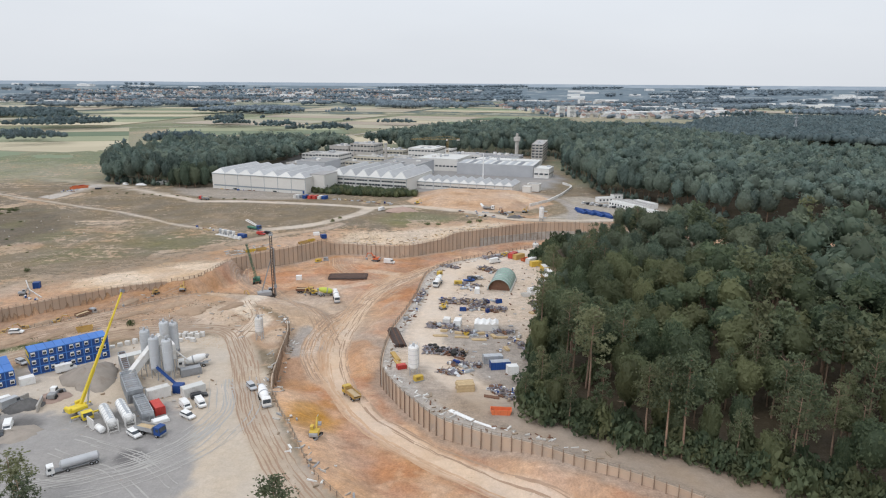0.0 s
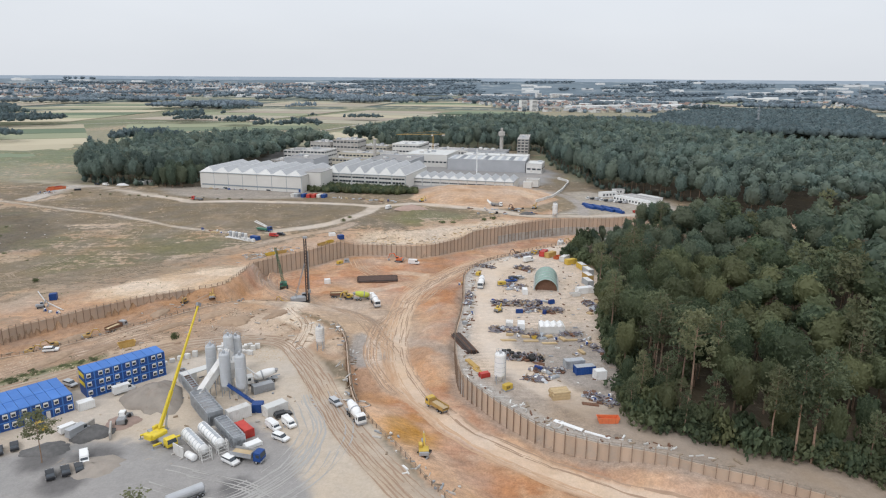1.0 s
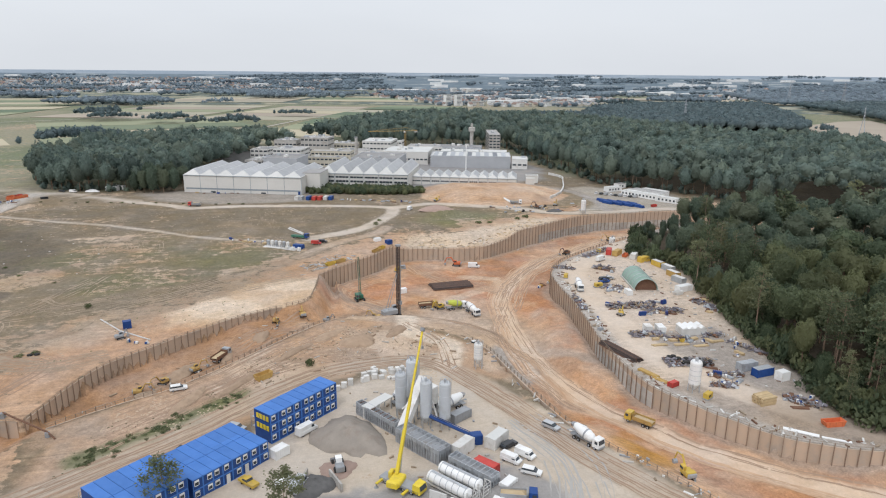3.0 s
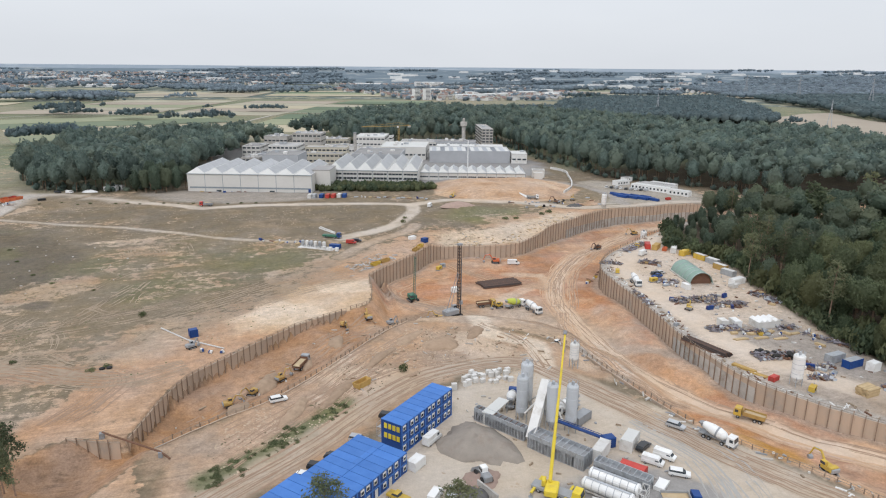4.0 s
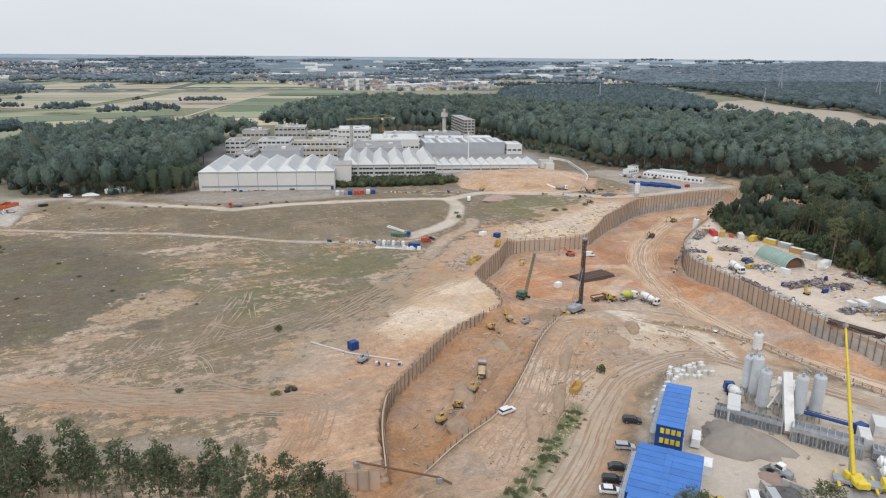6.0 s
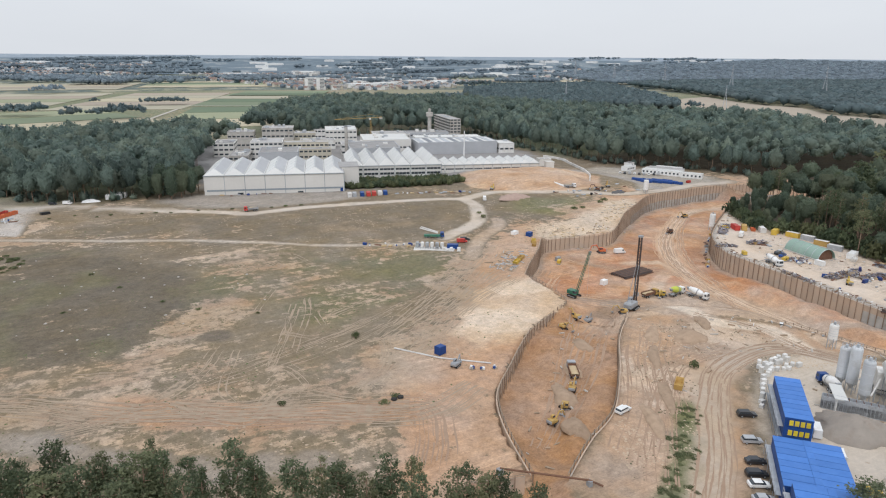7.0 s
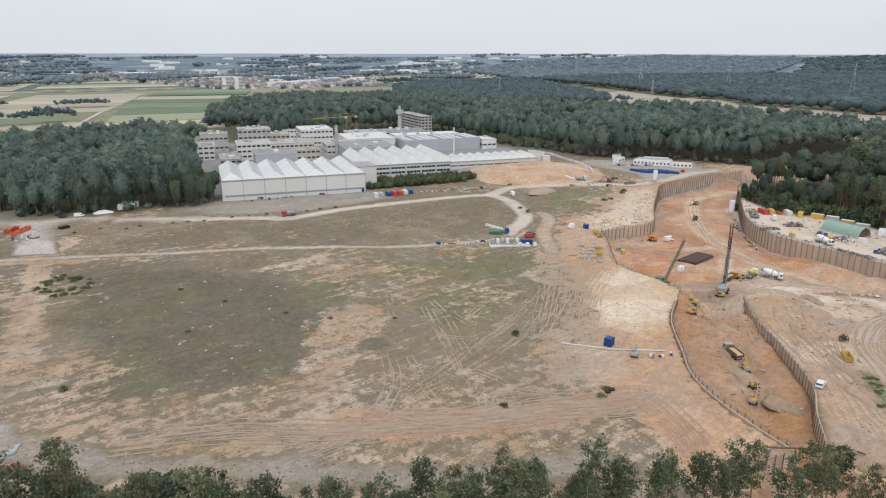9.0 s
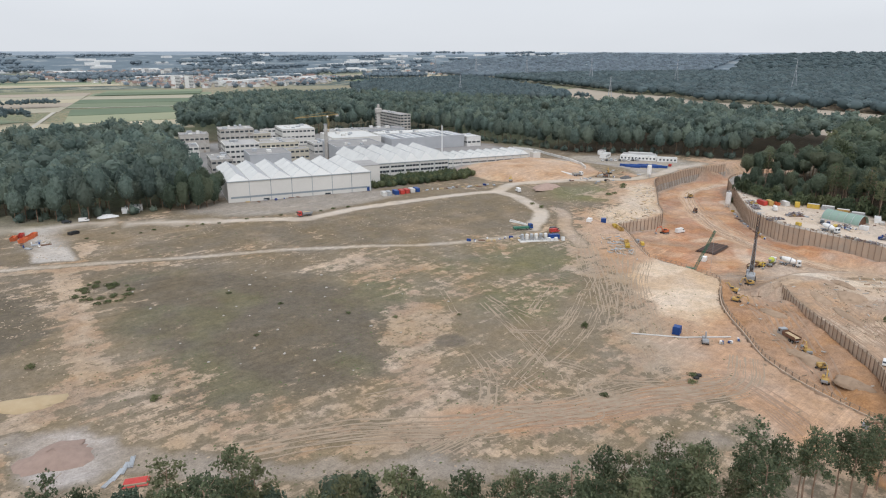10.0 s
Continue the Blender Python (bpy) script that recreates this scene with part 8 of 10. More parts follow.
for sx in (-1.8, 1.8):
    for sy in (-1.6, 1.6):
        st.box(sx - 0.15, sy - 0.15, -0.2, sx + 0.15, sy + 0.15, 3.8)
part("frame", st, M_GALV, mx)
pipe = Shape()
for dx, dy, z in ((5.0, -2.5, 9.0), (-5.5, 3.0, 9.5), (3.0, 6.0, 8.6), (-2.0, -5.0, 9.0)):
    pipe.tube((0, 0, 8.0), (dx, dy, z - 6.5), 0.22, n=7)
part("screw_feeder", pipe, M_DIRTYWHITE, mx)
wr = thing("weighing_shed", "flat white shed roof at the plant yard", "shed", settle(-89.0, 181.9, 40))
part("roof", Shape().box(-4.2, -1.4, 3.0, 4.2, 1.4, 3.25), M_WHITEROOF, wr)
part("wall", Shape().box(-4.0, -1.2, -0.2, -0.5, 1.2, 3.0), M_DIRTYWHITE, wr)
part("post", Shape().box(3.6, -1.2, -0.2, 3.8, -1.0, 3.0).box(3.6, 1.0, -0.2, 3.8, 1.2, 3.0), M_GALV, wr)
bc = thing("belt_conveyor", "dark blue belt conveyor arm", "conveyor")
gb = ground_at(-74, 168)
part("truss", Shape().tube((-78.6, 172.2, gb + 3.4), (-69.6, 164.4, gb + 1.4), 0.4, n=6).path([(-78.6, 172.2, gb + 4.1), (-69.6, 164.4, gb + 2.1)], 0.08, 5), M_DKBLUE, bc)
part("drive_head", Shape().box(-70.8, 163.0, gb, -68.0, 165.2, gb + 2.4, bevel=0.2), M_DKBLUE, bc)
heap("earth_mound", "broad grey-brown heap of sand at the concrete plant", -97.0, 172.2, 10.5, 7.4, 3.4, M_SANDPILE, -58, 1, 0.2)
heap("earth_mound", "brown heap of earth beside the gravel bays", -100.5, 160.2, 4.5, 4.0, 1.2, M_REDHEAP, 20, 2)
heap("earth_mound", "dark heap of gravel in a concrete bay", -105.2, 155.4, 5.0, 4.0, 1.8, M_DARKHEAP, 20, 3)
heap("earth_mound", "dark grey heap of gravel beside the parked cars", -112.5, 149.0, 5.5, 3.6, 1.4, M_DARKHEAP, 10, 4)
heap("earth_mound", "low brown heap on the grey yard", -99.5, 141.5, 7.0, 5.0, 1.2, M_SANDPILE, 0, 5)
for x0, y0, x1, y1 in ((-106.6, 159.6, -108.6, 154.0), (-102.2, 158.2, -100.2, 152.4)):
    w = thing("bay_wall", "grey concrete bay wall beside the gravel", "concrete wall")
    g = ground_at((x0 + x1) / 2, (y0 + y1) / 2)
    d = Vector((x1 - x0, y1 - y0)).normalized()
    n = Vector((-d.y, d.x)) * 0.2
    L = math.hypot(x1 - x0, y1 - y0)
    for k in range(4):
        a, b = Vector((x0, y0)) + d * (L * k / 4 + 0.03), Vector((x0, y0)) + d * (L * (k + 1) / 4 - 0.03)
        part("concrete_block", Shape().prism([tuple(a - n), tuple(b - n), tuple(b + n), tuple(a + n)], g - 0.2, g + 1.7), M_CONC, w)

# ---- mobile crane ----
cr = thing("mobile_crane", "bright yellow mobile crane with a long raised telescopic boom", "mobile crane", settle(-88.6, 151.6, -47))
part("chassis", Shape().box(-4.6, -1.2, 0.7, 5.2, 1.2, 1.35, bevel=0.08), M_GREYPAINT, cr)
c = part("cab", Shape().profile([(3.6, 0.7), (5.5, 0.7), (5.6, 1.5), (5.3, 2.5), (3.8, 2.55)], -1.2, 1.2, pose(0, 0, 0, 0, 0, -90)), M_CRANE, cr)
part("windscreen", Shape().add([(5.62, -1.05, 1.5), (5.62, 1.05, 1.5), (5.36, 1.0, 2.4), (5.36, -1.0, 2.4)], [(0, 1, 2, 3)]), M_GLASS, c)
part("outrigger", Shape().box(-4.0, -3.1, 0.8, -3.5, 3.1, 1.1).box(2.4, -3.1, 0.8, 2.9, 3.1, 1.1), M_CRANE, cr)
for x in (-3.75, 2.65):
    for y in (-3.1, 3.1):
        part("outrigger_pad", Shape().lathe([(0.5, 0.0), (0.5, 0.12), (0.12, 0.15), (0.12, 0.9)], 10, pose(x, y, 0)), M_GREYPAINT, cr)
wheels(cr, [(x, s * 1.05) for x in (-3.0, -1.5, 1.4, 3.4) for s in (-1, 1)], WHEEL_TRUCK, 0.48)
inv = cr.matrix_world.inverted()
tip = inv @ Vector((-81.6, 164.2, 27.0))
foot = Vector((-1.2, 0.3, 2.3))
flat = Vector((tip.x - foot.x, tip.y - foot.y, 0)).normalized()
yaw = math.degrees(math.atan2(flat.y, flat.x))
sup = part("superstructure", Shape().box(-2.8, -1.3, 1.4, 1.2, 1.3, 2.3, bevel=0.2).box(-3.4, -1.2, 1.5, -2.6, 1.2, 2.8, bevel=0.2), M_CRANE, cr, m=pose(-0.6, 0, 0, 0, 0, yaw))
part("operator_cab", Shape().box(-0.4, 1.3, 1.5, 1.2, 2.1, 2.9, bevel=0.15), M_CRANE, sup)
d = tip - foot
for k, (u0, u1, w) in enumerate(((0.0, 0.30, 0.46), (0.27, 0.52, 0.38), (0.50, 0.76, 0.31), (0.74, 1.0, 0.25))):
    q = Matrix.Translation(foot + d * u0) @ d.to_track_quat("Z", "Y").to_matrix().to_4x4()
    part("boom_section", Shape().box(-w * 0.72, -w * 0.85, 0, w * 0.72, w * 0.85, d.length * (u1 - u0), q, bevel=0.08), M_CRANE, cr)
part("boom_head", Shape().box(-0.35, -0.5, -0.2, 0.35, 0.5, 0.6, Matrix.Translation(tip) @ d.to_track_quat("Z", "Y").to_matrix().to_4x4()), M_GREYPAINT, cr)
part("lift_cylinder", Shape().tube(foot + flat * 1.6 - Vector((0, 0, 0.7)), foot + d * 0.22, 0.22, n=8), M_GALV, cr)
part("hook_line", Shape().tube(tip, tip - Vector((0, 0, 3.5)), 0.04, n=4).box(tip.x - 0.2, tip.y - 0.2, tip.z - 4.1, tip.x + 0.2, tip.y + 0.2, tip.z - 3.5), M_GREYPAINT, cr)

# ---- trailers, containers and cars in the plant yard ----
def tank_trailer(x, y, rz, label):
    t = thing("tank_trailer", label, "silo trailer", settle(x, y, rz), "silo trailers")
    part("tank", Shape().lathe([(0.3, -5.4), (1.15, -4.9), (1.15, 4.9), (0.3, 5.4)], 18, pose(0, 0, 2.0, 0, 90)), M_WHITE, t, smooth=False)
    for u in np.linspace(-4.4, 4.4, 7):
        part("rib", Shape().lathe([(1.19, u - 0.06), (1.19, u + 0.06)], 18, pose(0, 0, 2.0, 0, 90)), M_GALV, t)
    fr = Shape().box(-5.2, -0.9, 0.6, 5.2, -0.7, 0.85).box(-5.2, 0.7, 0.6, 5.2, 0.9, 0.85)
    for s in (-1, 1):
        fr.path([(5.2, s * 1.1, 0), (5.2, s * 1.1, 3.0), (6.6, s * 1.1, 3.0), (6.6, s * 1.1, 0), (5.2, s * 1.1, 3.0)], 0.08, 5)
    for z in (0.7, 1.5, 2.3, 3.0):
        fr.path([(6.6, -1.1, z), (6.6, 1.1, z)], 0.06, 5)
    part("frame", fr, M_DIRTYWHITE, t)
    part("catwalk", Shape().box(-4.5, -0.3, 3.16, 4.5, 0.3, 3.22), M_GALV, t)
    return t


tank_trailer(-79.8, 147.0, -53, "white horizontal cement tank lying in a steel frame")
tank_trailer(-76.9, 149.4, -53, "white horizontal cement tank beside its twin")
plant_box("steel_trough", "long open grey steel trough parked beside the tanks", [(-77.8, 156.0), (-71.2, 146.4), (-69.0, 147.9), (-75.6, 157.5)], 0.4, 2.6, M_GALV, M_GALV, 1.1)
container(-73.4, 160.6, 40, M_DIRTYWHITE, "pale grey plant container", L=5.6, H=2.9)
container(-65.0, 162.6, 40, M_DIRTYWHITE, "white store container with a flat white roof", L=5.6, W=2.6, H=2.7, top=M_WHITEROOF)
container(-70.4, 153.0, -52, M_RED, "dull red container on the grey yard", L=5.2, H=2.1)
container(-67.4, 147.4, 38, M_WHITE, "low white slab-like crate", L=3.6, W=2.0, H=0.8, name="crate", category="crate", group="crates")
container(-70.2, 175.0, 30, M_GREYPAINT, "grey box trailer behind the silos", L=5.4, H=2.2)
mixer_truck(settle(-71.4, 180.2, 200), "white mixer truck loading beside the silos")
mixer_truck(settle(-82.4, 187.8, 60), "mixer truck with a blue cab and white drum", cab=M_DKBLUE)
mixer_truck(settle(-45.2, 158.4, -65), "white mixer truck on the site road")
car(-62.8, 160.6, 30, "estate", M_DARK, "black estate car beside the white container")
car(-64.2, 155.0, -50, "van", M_WHITE, "white delivery van on the plant yard")
car(-60.7, 155.9, -55, "van", M_WHITE, "white delivery van on the plant yard")
car(-61.6, 149.6, -35, "estate", M_WHITE, "white estate car on the plant yard")
car(-70.8, 140.9, -38, "estate", M_WHITE, "white car parked below the tanks")
dump_truck(settle(-67.2, 141.6, -20), "dark blue tipper beside the tanks", M_DKBLUE, M_GREYPAINT)
tk = thing("water_tank", "small white cylindrical tank on the yard", "tank", settle(-79.4, 142.4, -40))
part("shell", Shape().lathe([(0.4, -1.5), (0.75, -1.3), (0.75, 1.3), (0.4, 1.5)], 14, pose(0, 0, 0.95, 0, 90)), M_WHITE, tk)
part("saddle", Shape().box(-1.0, -0.5, -0.1, -0.7, 0.5, 0.4).box(0.7, -0.5, -0.1, 1.0, 0.5, 0.4), M_GALV, tk)
sw = thing("precast_panel", "upright pale concrete panel on the yard", "concrete panel", settle(-82.6, 144.4, -40))
part("panel", Shape().box(-1.8, -0.12, -0.1, 1.8, 0.12, 2.6), M_DIRTYWHITE, sw)
part("foot", Shape().box(-1.8, -0.8, -0.1, -1.4, 0.8, 0.25).box(1.4, -0.8, -0.1, 1.8, 0.8, 0.25), M_CONC, sw)
tt = thing("tanker_truck", "long silver road tanker parked on the yard", "tanker", settle(-77.3, 127.0, 216) @ Matrix.Diagonal((0.82, 0.82, 0.82, 1)), "lorries")
part("tank", Shape().lathe([(0.5, -4.6), (1.15, -4.2), (1.15, 4.2), (0.5, 4.6)], 16, pose(-1.5, 0, 2.0, 0, 90)), M_SILVER, tt)
part("chassis", Shape().box(-6, -0.9, 0.7, 5.0, 0.9, 0.95), M_GREYPAINT, tt)
lorry_cab(tt, 5.2, M_WHITE)
wheels(tt, [(x, s * 0.95) for x in (5.0, 1.5, -4.0, -5.2) for s in (-1, 1)], WHEEL_TRUCK, 0.48)
wheel_loader(-100.2, 160.4, 95, M_GREYPAINT, "dusty grey wheel loader at the gravel bays")
car(-106.2, 176.5, 40, "bigvan", M_WHITE, "tall white van in front of the blue offices")
car(-111.2, 157.2, 50, "van", M_WHITE, "white van beside the gravel bays")
car(-108.4, 155.4, 60, "bigvan", M_SILVER, "tall grey van beside the gravel bays")
car(-102.4, 144.4, -65, "van", M_WHITE, "white van on the dark yard")
for x, y, p, l in ((-106.6, 138.4, M_DARK, "black"), (-104.2, 139.8, M_DARK, "black"), (-102.0, 141.0, M_DARK, "black"), (-122.0, 148.2, M_DARK, "black"), (-119.8, 150.2, M_DARK, "black")):
    car(x, y, 120, "car", p, l + " car parked on the gravel yard")
car(-118.2, 158.6, 130, "pickup", M_YELLOW, "yellow pickup in front of the blue offices")
for x, y, p, k, l in ((-113.4, 188.7, M_DARK, "estate", "black estate car"), (-121.8, 181.2, M_SILVER, "estate", "silver estate car"), (-128.0, 175.9, M_DARK, "car", "black car"), (-131.8, 172.9, M_DARK, "estate", "black estate car"), (-134.6, 170.4, M_WHITE, "car", "white car"), (-138.0, 167.0, M_SILVER, "car", "silver car")):
    car(x, y, -32, k, p, l + " parked behind the blue offices")
car(-50.6, 166.0, -55, "estate", M_SILVER, "silver car on the site road")
car(-54.0, 220.0, -60, "pickup", M_WHITE, "white pickup on the sandy lane")
car(-137.5, 204.0, 10, "estate", M_WHITE, "white car crossing the sandy ground")


# ---- storage yard east of the pit ----
hut = thing("arched_hut", "pale green arched tarpaulin hut with a dark open front", "hut", settle(22.9, 251.6, -13))
n = 14
arc = [(4.5 * math.cos(math.pi * k / n), 4.7 * math.sin(math.pi * k / n)) for k in range(n + 1)]
sh = Shape()
vs = [(x, 0, z) for x, z in arc] + [(x, 18, z) for x, z in arc] + [(x * 0.97, 0.0, z * 0.97) for x, z in arc] + [(x * 0.97, 18, z * 0.97) for x, z in arc]
m_ = n + 1
fs = [(k, k + 1, m_ + k + 1, m_ + k) for k in range(n)] + [(2 * m_ + k + 1, 2 * m_ + k, 3 * m_ + k, 3 * m_ + k + 1) for k in range(n)] + [(k + 1, k, 2 * m_ + k, 2 * m_ + k + 1) for k in range(n)] + [(m_ + k, m_ + k + 1, 3 * m_ + k + 1, 3 * m_ + k) for k in range(n)]
part("cover", sh.add(vs, fs), M_PALEGREEN, hut)
part("end_wall", Shape().add([(x * 0.96, 17.6, z * 0.96) for x, z in arc], [tuple(range(n + 1))]), M_PALEGREEN, hut)
# Dark brown sheet set back in the open front, standing in for the shaded inside.
part("front_wall", Shape().add([(x * 0.96, 1.2, z * 0.96) for x, z in arc], [tuple(range(n, -1, -1))]), M_RUST, hut)
for k in range(6):
    rib = Shape()
    for (x0, z0), (x1, z1) in zip(arc, arc[1:]):
        rib.tube((x0 * 1.012, 0.1 + k * 3.56, z0 * 1.012), (x1 * 1.012, 0.1 + k * 3.56, z1 * 1.012), 0.09, n=4)
    part("rib", rib, M_GALV, hut)
part("base_block", Shape().box(-4.9, -0.4, -0.3, -4.2, 18.4, 0.6).box(4.2, -0.4, -0.3, 4.9, 18.4, 0.6), M_CONC, hut)

tall_silo(-7.4, 174.9, 8.6, 1.5, "white upright silo at the rim of the pile wall", M_WHITE, 1.6)
tall_silo(47.5, 327.0, 9.0, 1.5, "white upright silo far along the pile wall", M_WHITE, 1.6)
tall_silo(58.5, 384.5, 8.0, 1.4, "white upright silo by the north road", M_WHITE, 1.4)


def generator(x, y, rz, paint, label, L=2.6):
    t = thing("generator", label, "generator", settle(x, y, rz), "generators")
    part("housing", Shape().box(-L / 2, -0.75, 0.35, L / 2, 0.75, 1.75, bevel=0.12), paint, t)
    part("skid", Shape().box(-L / 2 - 0.2, -0.8, -0.05, L / 2 + 0.2, 0.8, 0.35), M_GREYPAINT, t)
    part("exhaust", Shape().tube((L * 0.3, 0, 1.7), (L * 0.3, 0, 2.3), 0.08, n=6), M_GREYPAINT, t)
    gr = Shape()
    for k in range(5):
        gr.box(-L * 0.35 + k * 0.25, -0.78, 0.7, -L * 0.35 + k * 0.25 + 0.12, -0.74, 1.4)
    part("grille", gr, M_TYRE, t)
    return t


def timber_stack(x, y, rz, label, L=4.0, rows=3, cols=6, mat=None, size=0.22):
    t = thing("timber_stack", label, "timber stack", settle(x, y, rz), "timber stacks")
    r = np.random.default_rng(int(abs(x * 31 + y * 7)))
    rows, cols, size = max(1, round(rows * 0.7)), max(2, round(cols * 0.7)), size * 1.4
    for i in range(rows):
        for k in range(cols):
            o = r.uniform(-0.25, 0.25)
            part("beam", Shape().box(-L / 2 + o, (k - cols / 2) * size * 1.12, i * size * 1.1, L / 2 + o, (k - cols / 2) * size * 1.12 + size, i * size * 1.1 + size), mat or M_TIMBER, t)
    return t


def pipe_stack(x, y, rz, label, L=5.0, rows=3, cols=6, rad=0.22, mat=None):
    t = thing("pipe_stack", label, "pipe stack", settle(x, y, rz), "pipe stacks")
    for i in range(rows):
        for k in range(cols - i):
            u = (k - (cols - i) / 2 + 0.5) * rad * 2.05
            part("pipe", Shape().lathe([(rad, -L / 2), (rad, L / 2)], 8, pose(0, u, rad + i * rad * 1.75, 0, 90)), mat or M_REBAR, t)
    return t


M_SCRAP = surface("grey_violet_formwork_steel", (0.13, 0.12, 0.145), (0.25, 0.235, 0.25), 0.7, scale=0.8, dirt=(0.30, 0.25, 0.20))


def scrap_heap(x, y, rz, L, W, h, label, n=150, kinds=None):
    """A tangled heap of formwork parts, pipes, props and boards."""
    t = thing("scrap_heap", label, "scrap heap", settle(x, y, rz), "heaps of site scrap")
    r = np.random.default_rng(int(abs(x * 17 + y * 5)))
    for mat, share, nm in kinds or ((M_SCRAP, 0.6, "steel_scrap"), (M_RUST, 0.12, "rusty_scrap"), (M_OLDTIMBER, 0.13, "timber_scrap"), (M_GALV, 0.15, "pale_scrap")):
        sh = Shape()
        for k in range(int(n * share)):
            u, v = r.uniform(-L / 2, L / 2), r.uniform(-W / 2, W / 2)
            top = h * max(0.15, 1 - (2 * abs(v) / W) ** 2) * (0.55 + 0.45 * math.sin(u * 1.9 + x) ** 2)
            z = top * r.random() ** 0.6
            m = pose(u, v, z + 0.1, r.normal() * 22, r.normal() * 18, r.uniform(0, 180))
            a = r.uniform(0.5, 1.5)
            if r.random() < 0.45:
                sh.tube((-a, 0, 0), (a, 0, 0), r.uniform(0.07, 0.2), n=6, m=m)
            else:
                b, d = r.uniform(0.12, 0.55), r.uniform(0.05, 0.22)
                sh.box(-a * 0.7, -b, -d, a * 0.7, b, d, m=m)
        tagged(part(nm, sh, mat, t), kind="stuff")
    return t


def rebar_pile(x, y, rz, L, W, h, label):
    """Long bundles of reinforcing bars lying side by side in a low pile."""
    t = thing("rebar_pile", label, "rebar pile", settle(x, y, rz), "rebar piles")
    r = np.random.default_rng(int(abs(x * 13 + y)))
    n_ = int(W / 0.36)
    for i in range(3):
        for k in range(n_ - i * 2):
            o = r.uniform(-0.5, 0.5)
            v = (k - (n_ - i * 2) / 2) * 0.36
            part("steel_bar", Shape().lathe([(0.17, -L / 2 + o), (0.19, 0), (0.17, L / 2 + o)], 6, pose(0, v, 0.16 + i * h / 3, 0, 90)), M_REBAR if (i + k) % 4 else M_RUST, t)
    return t


rebar_pile(-13.8, 202.0, -76, 15.0, 4.0, 1.2, "long brown pile of reinforcing bars behind the pile wall")
generator(-5.9, 170.9, 30, M_YELLOW, "yellow generator beside the white silo")
timber_stack(-13.4, 187.0, -70, "yellow formwork beams stacked along the rim", 6.5, 3, 5, M_OCHRE)
timber_stack(-12.3, 182.6, -65, "ochre beams stacked along the rim", 4.5, 2, 5, M_OCHRE)
container(-11.0, 178.6, 20, M_RED, "small red tool box at the rim", L=2.6, W=1.5, H=1.3, name="tool_box", category="tool box", group="tool boxes")
mixer_truck(settle(-1.2, 259.0, -104), "white mixer truck waiting on the yard road")
car(24.5, 293.0, 30, "bigvan", M_WHITE, "white van on the storage yard")
car(13.0, 266.6, 10, "estate", M_DARK, "dark car beside the green hut")
car(15.6, 267.4, 10, "car", M_SILVER, "silver car beside the green hut")
car(11.6, 263.6, 15, "pickup", M_DKBLUE, "dark blue pickup beside the green hut")
generator(7.0, 259.4, 5, M_YELLOW, "yellow generator on the storage yard", 3.2)
generator(-0.6, 272.8, 60, M_YELLOW, "yellow machine by the yard road")
excavator(0.9, 229.8, 20, M_YELLOW, "small yellow excavator among the pipes", 0.6, 30, 0.7)
container(14.2, 249.2, 85, M_WHITE, "white tank box before the green hut", L=3.4, W=1.8, H=2.0, name="crate", category="crate", group="crates")
for i, (x, y, rz) in enumerate(((42.6, 288.2, 20), (45.2, 281.0, 100), (46.0, 274.2, 100), (43.6, 266.4, 100))):
    container(x, y, rz, M_YELLOW if i in (0, 1) else (M_GALV, M_OCHRE)[i % 2], ("yellow store container at the wood's rim", "yellow store container with a pale roof", "grey store container at the wood's rim", "ochre store container at the wood's rim")[i], top=M_DIRTYWHITE if i else M_YELLOW)
container(41.4, 259.0, 100, M_GALV, "grey open-topped steel container", top=M_DIRTYWHITE)
container(37.4, 249.4, 15, M_WHITE, "white cabin beside the green hut", L=6.5, W=2.6, name="site_cabin", group="site cabins")
skip(33.0, 246.2, 15, M_DIRTYWHITE, "pale skip beside the white cabin")
for i, (x, y) in enumerate(((36, 300), (38.5, 297), (41, 294), (30, 306), (33.5, 303))):
    (skip if i % 2 else container)(x, y, 40 + i * 5, (M_OCHRE, M_ORANGE, M_DIRTYWHITE, M_YELLOW, M_RED)[i], ("ochre box by the yard road", "orange skip by the yard road", "pale box by the yard road", "yellow skip by the yard road", "red box by the yard road")[i])
yr = np.random.default_rng(61)
# rows of formwork, drums and machine parts


